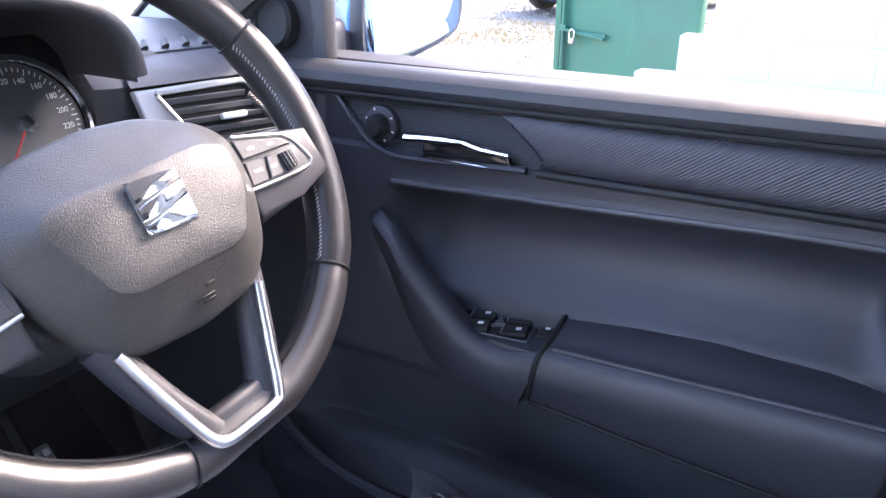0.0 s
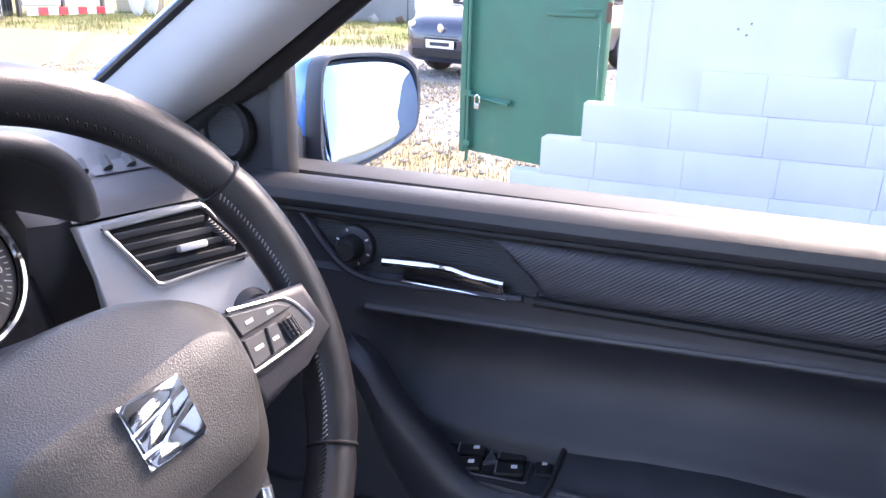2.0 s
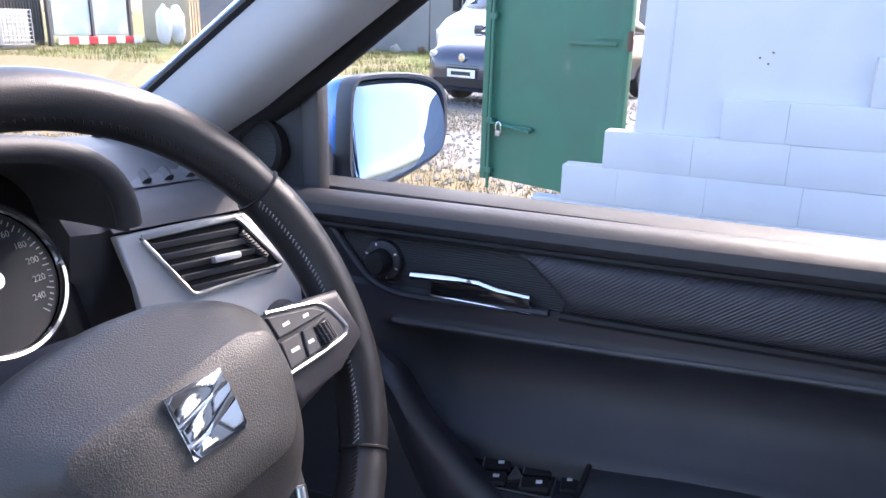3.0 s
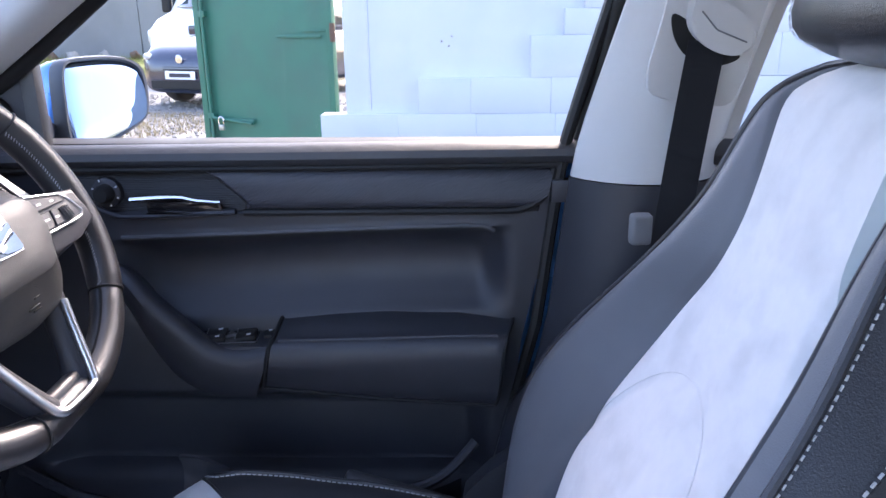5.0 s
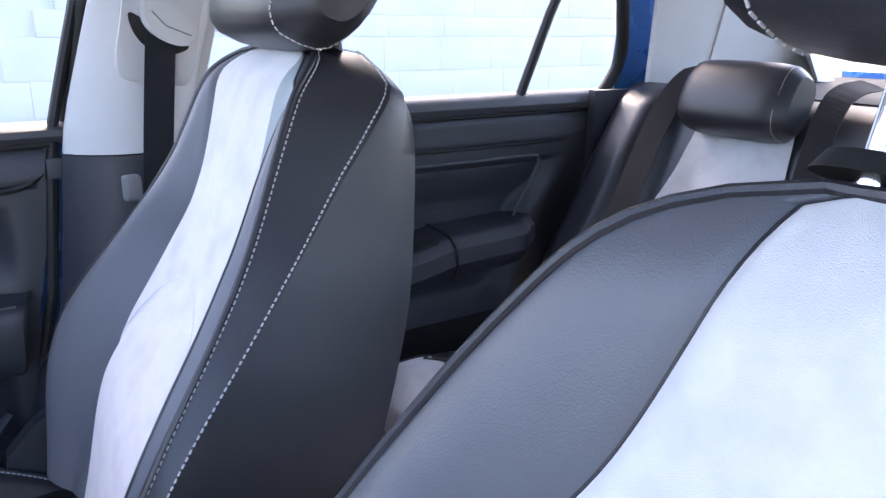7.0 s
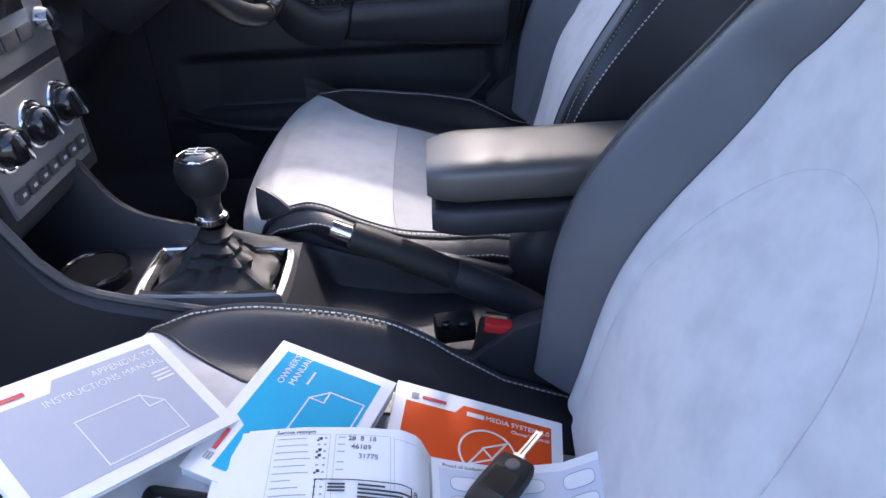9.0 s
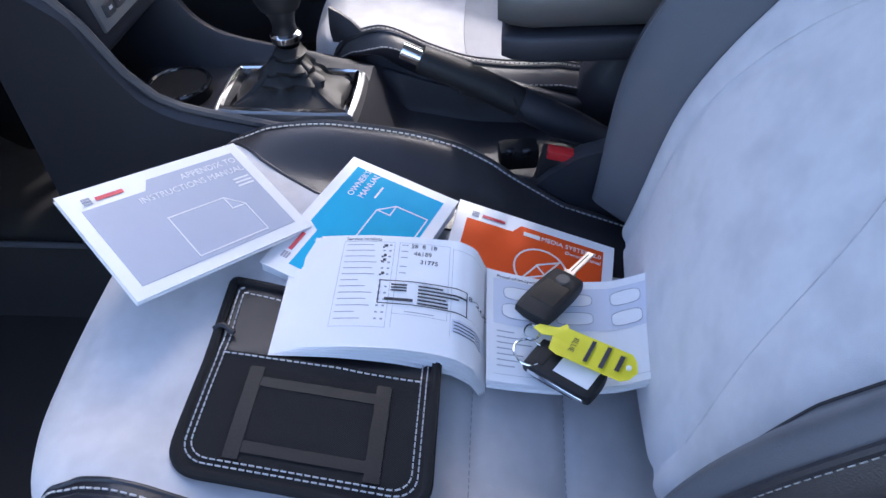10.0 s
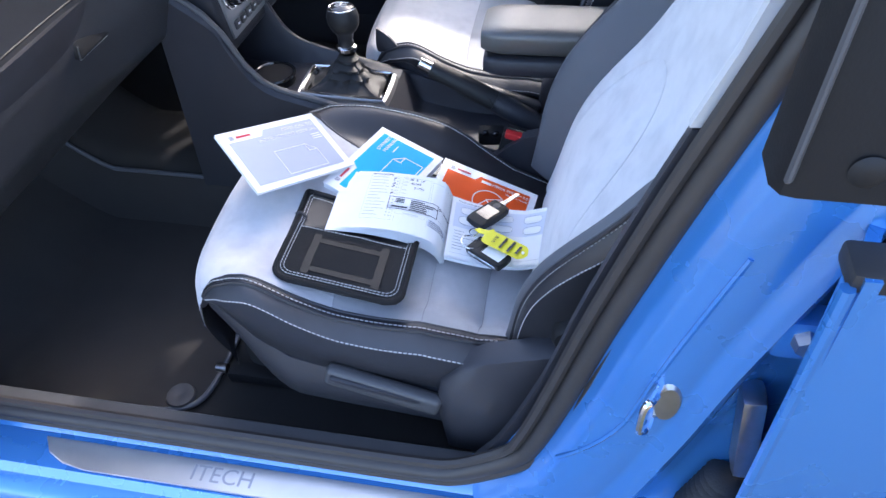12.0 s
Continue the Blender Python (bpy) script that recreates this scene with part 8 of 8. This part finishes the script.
def papers():
    # grey appendix
    t, F, bp, cov = booklet("grey_booklet", "thin pale grey appendix booklet resting on the other papers", (-0.383, 0.629, 0.684), (0.146, -0.102, -0.048), (-0.078, -0.092, -0.042), 0.186, 0.128, 0.004, "paper_grey", 0.072)
    logo_bars(bp, cov, 0.021, -0.0155, 1.0)
    lettering("APPENDIX TO", 0.0098, F @ Matrix.Translation((0.172, -0.022, 0.0018)), "white_mark", cov, 0.0002, align="RIGHT")
    lettering("INSTRUCTIONS MANUAL", 0.0098, F @ Matrix.Translation((0.172, -0.034, 0.0018)), "white_mark", cov, 0.0002, align="RIGHT")
    for i in range(3):
        bp("small_print", rbox(0.018, 0.002, 0.0004, 0, m=Matrix.Translation((0.162, -0.045 - 0.0045 * i, 0.0017))), "white_mark", "", cov, False)
    page_icon(bp, cov, 0.108, -0.086, 0.074, 0.050)
    # blue manual
    t, F, bp, cov = booklet("blue_booklet", "thick bright blue owner's manual half under other papers", (-0.367, 0.472, 0.596), (0.164, -0.060, -0.002), (-0.050, -0.113, -0.025), 0.175, 0.126, 0.013, "paper_blue", 0.062)
    logo_bars(bp, cov, 0.020, -0.0155, 0.95)
    lettering("OWNER'S", 0.0096, F @ Matrix.Translation((0.163, -0.026, 0.0018)), "white_mark", cov, 0.0002, align="RIGHT")
    lettering("MANUAL", 0.0096, F @ Matrix.Translation((0.163, -0.037, 0.0018)), "white_mark", cov, 0.0002, align="RIGHT")
    bp("small_print", rbox(0.018, 0.002, 0.0004, 0, m=Matrix.Translation((0.140, -0.050, 0.0017))), "white_mark", "", cov, False)
    page_icon(bp, cov, 0.095, -0.085, 0.074, 0.050)
    # orange media guide
    t, F, bp, cov = booklet("orange_booklet", "orange media system guide lying under the keys", (-0.230, 0.296, 0.559), (-0.019, -0.164, -0.050), (-0.116, 0.012, -0.002), 0.174, 0.126, 0.005, "paper_orange", 0.062)
    logo_bars(bp, cov, 0.020, -0.0155, 0.95)
    bp("title_bar", rbox(0.018, 0.0055, 0.0004, 0, m=Matrix.Translation((0.083, -0.022, 0.0017))), "white_mark", "", cov, False)
    lettering("MEDIA SYSTEM 2.0", 0.0082, F @ Matrix.Translation((0.160, -0.022, 0.0018)), "white_mark", cov, 0.0002, align="RIGHT")
    lettering("Owner's manual", 0.006, F @ Matrix.Translation((0.160, -0.031, 0.0018)), "white_mark", cov, 0.0002, align="RIGHT")
    cx, cy, r = 0.098, -0.066, 0.028
    line_art(bp, [(cx + r * math.cos(2 * math.pi * i / 32), cy + r * math.sin(2 * math.pi * i / 32)) for i in range(32)], 0.0020, cov)
    line_art(bp, [(cx + 0.018, cy + 0.018), (cx + 0.004, cy - 0.006), (cx - 0.018, cy - 0.018), (cx - 0.004, cy + 0.006)], 0.0018, cov)
    line_art(bp, [(cx + 0.005, cy - 0.005), (cx - 0.005, cy + 0.005)], 0.0018, cov, closed=False)


def service_book():
    """An open service book: its pages bend at the spine."""
    b = thing("service_book", "open white service record book with stamped pages", "book", (-0.40, 0.26, 0.56))

    def left(u, v, lift=0.0):
        """u from outer edge to spine, v up the page."""
        y = 0.415 + 0.006 * v - (0.156 + 0.003 * v) * u
        x = -0.462 + 0.136 * v + (0.006 - 0.025 * v) * u ** 2
        z = lin(u, (0.0, 0.592), (0.3, 0.596), (0.6, 0.597), (0.85, 0.595), (0.94, 0.587), (1.0, 0.562)) + (0.010 * v - 0.028 * (1 - v)) * u ** 3
        return Vector((x, y, z + lift))

    def right(u, v, lift=0.0):
        y = 0.258 + 0.004 * v - (0.155 + 0.002 * v) * u
        x = -0.456 + 0.111 * v + 0.024 * u ** 1.5
        z = lin(u, (0.0, 0.549), (0.10, 0.545), (0.4, 0.533), (0.75, 0.526), (1.0, 0.532)) + 0.024 * v * (1 - u) + 0.017 * u * u * v
        return Vector((x, y, z + lift))

    lp = obj("left_page", *slab(lambda u, v: left(u, v), 40, 8, (0, 0, -0.0004)), "paper", b, "white printed page")
    for k in range(4):
        d = 0.002 * (k + 1)
        obj("leaf", *slab(lambda u, v: left(u * (1 - 0.01 * k), v, 0.0) + Vector((-0.0015 * (k + 1), 0.006 * (k + 1) * (1 - u), -d * (0.4 + 1.6 * u))), 24, 4, (0, 0, -0.0003)), "paper", b)
    rp = obj("right_page", *slab(lambda u, v: right(u, v), 30, 8, (0, 0, -0.0004)), "paper", b, "white page with car outlines")
    obj("leaf", *slab(lambda u, v: right(u, v) + Vector((-0.002, -0.003 * u, -0.003)), 20, 4, (0, 0, -0.0003)), "paper", b)
    obj("page_block", *slab(lambda u, v: right(u * 0.98, v) + Vector((0.0, 0.0, -0.005)), 20, 4, (0, 0, -0.006)), "paper", b)

    def mark(page, par, u0, u1, v0, v1, material, name="printed_bar", lift=0.0007):
        n = max(2, int(abs(u1 - u0) * 30) + 2)
        obj(name, *patch(lambda a, c: page(u0 + (u1 - u0) * a, v0 + (v1 - v0) * c, lift), n, 2), material, par, "", False)

    def words(page, par, text, size, u, v, material, W=0.175, Hh=0.14, align="LEFT"):
        ob = lettering(text, size, Matrix.Identity(4), material, par, 0.0001, align=align)
        for q in ob.data.vertices:
            q.co = page(u + q.co.x / W, v + q.co.y / Hh, 0.0008 + q.co.z)

    rng = random.Random(5)
    words(left, lp, "Service receipts", 0.006, 0.16, 0.955, "ink")
    # ruled frame and columns
    for u in (0.15, 0.49, 0.81):
        mark(left, lp, u, u + 0.002, 0.16, 0.93, "ink_grey")
    for u0, u1, vs in ((0.15, 0.46, [0.16, 0.93]), (0.49, 0.79, [0.28, 0.93]), (0.81, 0.99, [0.36, 0.91])):
        for v in vs:
            mark(left, lp, u0, u1, v, v + 0.003, "ink_grey")
        mark(left, lp, u1, u1 + 0.002, vs[0], vs[1], "ink_grey")
    for i in range(13):
        v = 0.895 - 0.056 * i
        mark(left, lp, 0.17, 0.17 + rng.uniform(0.10, 0.20), v, v + 0.007, "ink_grey")
        for k in range(2):
            mark(left, lp, 0.395 + 0.035 * k, 0.41 + 0.035 * k, v, v + 0.014, "ink_grey")
    for v in (0.885, 0.79, 0.745, 0.62):
        for d, e in ((0.0, 0.012), (0.012, 0.03)):
            mark(left, lp, 0.39 + d, 0.39 + e, v - (0.012 if d == 0 else 0.0), v + 0.004 + (0.02 if d else 0), "ink")
    words(left, lp, "28  8  18", 0.0075, 0.56, 0.90, "ink")
    words(left, lp, "46189", 0.0075, 0.58, 0.83, "ink")
    words(left, lp, "31775", 0.0075, 0.62, 0.755, "ink")
    for v in (0.905, 0.845, 0.785, 0.70, 0.64):
        mark(left, lp, 0.505, 0.545, v, v + 0.008, "ink_grey")
    # the stamp, as a frame with plain bars
    S = (0.40, 0.90, 0.36, 0.57)
    for u0, u1, v0, v1 in ((S[0], S[1], S[2], S[2] + 0.008), (S[0], S[1], S[3] - 0.008, S[3]), (S[0], S[0] + 0.006, S[2], S[3]), (S[1] - 0.006, S[1], S[2], S[3])):
        mark(left, lp, u0, u1, v0, v1, "ink", "stamp_frame", 0.0010)
    for i in range(3):
        mark(left, lp, 0.47, 0.56, 0.475 + 0.025 * i, 0.489 + 0.025 * i, "ink", "stamp_bar", 0.0010)
    mark(left, lp, 0.44, 0.60, 0.39, 0.415, "ink", "stamp_bar", 0.0010)
    for i, w in enumerate((0.14, 0.27, 0.23, 0.16, 0.17, 0.17)):
        mark(left, lp, 0.625, 0.625 + w, 0.525 - 0.030 * i, 0.540 - 0.030 * i, "ink", "stamp_bar", 0.0010)
    mark(left, lp, 0.82, 0.985, 0.20, 0.31, "paper_tint", "shaded_box", 0.0006)
    for i in range(4):
        mark(left, lp, 0.83, 0.97, 0.205 + 0.026 * i, 0.213 + 0.026 * i, "ink", "printed_bar", 0.0009)
    words(left, lp, "8-2021", 0.008, 0.905, 0.53, "ink")
    mark(left, lp, 0.56, 0.72, 0.30, 0.307, "ink_grey")
    # right page: shaded panel with rounded car outlines
    words(right, rp, "Proof of bodywork", 0.0055, 0.06, 0.945, "ink", 0.16)
    mark(right, rp, 0.04, 0.97, 0.50, 0.92, "paper_tint", "shaded_box", 0.0006)
    for cu, cv, ru, rv in ((0.20, 0.80, 0.10, 0.06), (0.20, 0.63, 0.11, 0.07), (0.52, 0.80, 0.11, 0.06), (0.52, 0.62, 0.11, 0.06), (0.83, 0.80, 0.09, 0.07), (0.83, 0.60, 0.09, 0.07)):
        n = 20
        ring = [right(cu + ru * math.copysign(abs(math.cos(t)) ** 0.6, math.cos(t)), cv + rv * math.copysign(abs(math.sin(t)) ** 0.6, math.sin(t)), 0.0011) for t in (2 * math.pi * i / n for i in range(n))]
        obj("car_outline", [right(cu, cv, 0.0011)] + ring, [(0, 1 + i, 1 + (i + 1) % n) for i in range(n)], "paper", rp, "", False)
        obj("outline_line", *tube([p + Vector((0, 0, 0.0001)) for p in ring], 0.00035, 4, closed=True), "ink_grey", rp)
    for i in range(7):
        mark(right, rp, 0.06, 0.16 + 0.05 * (i % 3), 0.43 - 0.05 * i, 0.44 - 0.05 * i, "ink_grey")
    mark(right, rp, 0.04, 0.97, 0.06, 0.063, "ink_grey")


def folder():
    """Black document folder with nylon front pocket and white stitching."""
    w = thing("document_folder", "black nylon and vinyl document folder with white stitching", "folder", (-0.48, 0.40, 0.57))
    BL, BR, TL = Vector((-0.581, 0.482, 0.598)), Vector((-0.598, 0.293, 0.584)), Vector((-0.387, 0.489, 0.592))
    ex, ey = BR - BL, TL - BL
    W, H = ex.length, ey.length
    up = ex.cross(ey).normalized()
    if up.z < 0:
        up = -up

    def at(x, y, lift=0.0):
        u, v = x / W, y / H
        sag = -0.016 * v * v + 0.0012 * noise.noise((x * 40, y * 40, 2)) * (v > 0.55) + 0.003 * noise.noise((x * 16, y * 22, 7)) * (v > 0.55)
        p = BL + ex * u + ey * v + up * sag
        # it lies on the seat, never in it
        p.z = max(p.z, lin((p.y - 0.10) / 0.54, (0.315, 0.532), (0.50, 0.558), (0.66, 0.577), (0.80, 0.590), (0.90, 0.590)) + 0.0085 + 0.002 * noise.noise((x * 16, y * 22, 7)))
        return p + up * lift

    def outline(inset):
        r = 0.022 - inset * 0.6
        pts = []
        for cx, cy, a0 in ((inset + r, inset + r, 180), (W - inset - r, inset + r, 270), (W - inset - 0.004, H - 0.004 - inset, 0), (inset + 0.004, H - 0.004 - inset, 90)):
            rr = r if cy < H / 2 else 0.004
            for k in range(7):
                a = radians(a0 + 15 * k)
                pts.append((cx + rr * math.cos(a), cy + rr * math.sin(a)))
        return pts

    def dense(pts, closed):
        """The same line with points every few millimetres, to follow the sagging sheet."""
        out = []
        for i in range(len(pts) if closed else len(pts) - 1):
            (x0, y0), (x1, y1) = pts[i], pts[(i + 1) % len(pts)]
            n = max(1, int(math.hypot(x1 - x0, y1 - y0) / 0.008))
            out += [(x0 + (x1 - x0) * k / n, y0 + (y1 - y0) * k / n) for k in range(n)]
        return out

    def sheet(y0, y1, inset, lift, thick):
        def fn(u, v):
            y = y0 + (y1 - y0) * v
            r = 0.022
            pull = inset + (r - math.sqrt(max(0.0, r * r - (r - (y - inset)) ** 2)) if y < inset + r else 0.0)
            return at(pull + (W - 2 * pull) * u, max(y, inset), lift)
        return slab(fn, 30, 30, tuple(-up * thick))
    obj("folder_back", *sheet(0.0, H, 0.0, 0.0, 0.007), "vinyl", w, "black vinyl flap")
    obj("front_pocket", *sheet(0.0, H * 0.60, 0.001, 0.0035, 0.0025), "nylon", w, "woven black nylon pocket")
    o = dense(outline(0.0), True)
    obj("edge_binding", *tube([at(x, y, 0.001) for x, y in o], 0.0045, 8, closed=True), "nylon", w)
    for ins in (0.007, 0.0115):
        q = outline(ins)
        half = [p for p in q]
        path = [at(x, y, 0.0048 if y < H * 0.60 else 0.0022) for x, y in dense(half[21:] + half[:15], False)]
        obj("stitching", *dashes(path, 0.0042, 0.0018, 0.0007), "thread", w, "white stitching")
    obj("stitching", *dashes([at(0.012 + (W - 0.024) * k / 30, H * 0.60 - 0.004, 0.0048) for k in range(31)], 0.0042, 0.0018, 0.0007), "thread", w)
    obj("stitching", *dashes([at(0.012 + (W - 0.024) * k / 30, H * 0.93, 0.003) for k in range(31)], 0.0042, 0.0018, 0.0006), "thread", w)
    x0, x1, y0, y1 = 0.044, 0.150, 0.026, 0.088
    obj("card_window", *slab(lambda u, v: at(x0 + (x1 - x0) * u, y0 + (y1 - y0) * v, 0.0042), 12, 8, tuple(-up * 0.001)), "nylon", w, "smooth card window")
    for x in (x0, x1):
        obj("window_strip", *slab(lambda u, v: at(x - 0.006 + 0.012 * u, y0 - 0.012 + (y1 - y0 + 0.026) * v, 0.0056), 4, 10, tuple(-up * 0.0012)), "black_satin", w)
    for y in (y0, y1):
        obj("window_strip", *slab(lambda u, v: at(x0 + (x1 - x0) * u, y - 0.005 + 0.010 * v, 0.0050), 10, 4, tuple(-up * 0.0010)), "black_satin", w)
    obj("zip_end", *tube(spline([at(-0.004, H - 0.060, 0.003), at(0.004, H - 0.056, 0.006), at(0.014, H - 0.060, 0.004)], 10), 0.0025, 6), "vinyl", w)


def keys():
    k1 = thing("car_key", "black remote car key with blade folded out", "car key", (-0.364, 0.202, 0.55))

    def fob(t, o, d, flip):
        ex = Vector(d).normalized()
        F = axes(o, ex, Vector((0, 0, 1)).cross(ex), (0, 0, 1))
        sh = spline([(-0.034, -0.012, 0), (-0.030, -0.017, 0), (0.0, -0.0185, 0), (0.028, -0.0165, 0), (0.033, -0.010, 0), (0.033, 0.010, 0), (0.028, 0.0165, 0), (0.0, 0.0185, 0), (-0.030, 0.017, 0), (-0.034, 0.012, 0)], 40, True)
        secs = [[F @ Vector((p.x * s, p.y * s, z)) for p in sh] for z, s in ((-0.0065, 0.90), (-0.005, 0.985), (-0.001, 1.0), (0.003, 1.0), (0.0058, 0.965), (0.007, 0.86))]
        body = obj("key_body", *rings(secs), "black", t, "black plastic key body")
        if flip:
            for s in (1, -1):
                q = rbox(0.055, 0.0016, 0.005, 0.0005, 1, Matrix.Translation((0.0, s * 0.0185, 0.0005)))
                obj("chrome_strip", [F @ p for p in q[0]], q[1], "chrome", body)
            q = rbox(0.034, 0.024, 0.0006, 0.0002, 1, Matrix.Translation((0.010, 0.002, 0.0074)))
            obj("white_label", [F @ p for p in q[0]], q[1], "paper", body)
            q = rbox(0.010, 0.022, 0.001, 0.0004, 1, Matrix.Translation((-0.022, 0.0, 0.0072)))
            obj("key_button", [F @ p for p in q[0]], q[1], "black", body)
        else:
            q = rbox(0.030, 0.026, 0.0012, 0.0005, 1, Matrix.Translation((-0.002, 0.0, 0.0072)))
            obj("button_pad", [F @ p for p in q[0]], q[1], "gloss", body)
            q = lathe([(0.0, 0.0022), (0.0062, 0.0020), (0.0068, 0.0)], 20, Matrix.Translation((0.020, 0.0, 0.0068)))
            obj("badge", [F @ p for p in q[0]], q[1], "plastic_mid", body)
            q = merge(rbox(0.044, 0.0075, 0.0022, 0.0006, 1, Matrix.Translation((0.053, 0.003, 0.001))), rbox(0.010, 0.012, 0.005, 0.001, 1, Matrix.Translation((0.034, 0.003, 0.001))))
            obj("key_blade", [F @ p for p in q[0]], q[1], "steel", t, "worn steel key blade")
            q = rbox(0.036, 0.0014, 0.0026, 0.0003, 1, Matrix.Translation((0.053, 0.0035, 0.001)))
            obj("blade_groove", [F @ p for p in q[0]], q[1], "black", t)
        return F

    fob(k1, (-0.364, 0.202, 0.556), (0.050, -0.036, -0.004), False)
    k2 = thing("spare_key", "black remote key with white sticker on the ring", "car key", (-0.444, 0.19, 0.54))
    fob(k2, (-0.444, 0.190, 0.548), (-0.037, -0.055, 0.0), True)
    ring = thing("key_ring", "steel split ring and wire joining the two keys", "key ring", (-0.42, 0.22, 0.55))
    obj("ring", *tube([(-0.430 + 0.014 * math.cos(t), 0.222 + 0.013 * math.sin(t), 0.556 + 0.003 * math.sin(t)) for t in [2 * math.pi * i / 40 for i in range(40)]], 0.0011, 8, closed=True), "chrome", ring)
    obj("ring", *tube([(-0.408 + 0.011 * math.cos(t), 0.219 + 0.007 * math.sin(t), 0.557 - 0.003 * math.cos(t)) for t in [2 * math.pi * i / 30 for i in range(30)]], 0.0010, 8, closed=True), "chrome", ring)
    tg = thing("key_tag", "yellow paper key tag with handwriting", "key tag", (-0.43, 0.17, 0.555))
    A, B = Vector((-0.419, 0.200, 0.562)), Vector((-0.447, 0.140, 0.560))
    ex = (B - A).normalized()
    F = axes(A, ex, Vector((0, 0, 1)).cross(ex), ex.cross(Vector((0, 0, 1)).cross(ex)))
    o = [(0.0, -0.012), (0.008, -0.0155), (0.066, -0.0155), (0.072, -0.010), (0.076, 0.0), (0.072, 0.010), (0.066, 0.0155), (0.008, 0.0155), (0.004, 0.020), (-0.001, 0.013), (-0.018, 0.010), (-0.022, 0.004), (-0.012, 0.0), (-0.002, 0.002)]
    q = prism(o, 0.0006, 0, 1)
    card = obj("tag_card", [F @ p + Vector((0, 0, 0.002 * math.sin(p.x * 50))) for p in q[0]], q[1], "tag", tg, "", False)
    def tb(x, y, w, h):
        g = rbox(w, h, 0.0004, 0, m=Matrix.Translation((x, y, 0.0022)))
        obj("written_bar", [F @ p for p in g[0]], g[1], "ink", card, "", False)
    tb(0.060, 0.0, 0.004, 0.017)
    tb(0.047, 0.0, 0.004, 0.024)
    tb(0.033, 0.0, 0.0035, 0.024)
    lettering("BLUE", 0.007, F @ Matrix.Translation((0.018, 0.0, 0.0024)) @ Matrix.Rotation(radians(-90), 4, "Z"), "ink", card, 0.0001)
    obj("tag_hole", *[[F @ p for p in g] if i == 0 else g for i, g in enumerate(lathe([(0.0, 0.0024), (0.0022, 0.0024), (0.0022, 0.0)], 12, Matrix.Translation((0.068, 0, 0))))], "paper", card)


papers()
service_book()
folder()
keys()
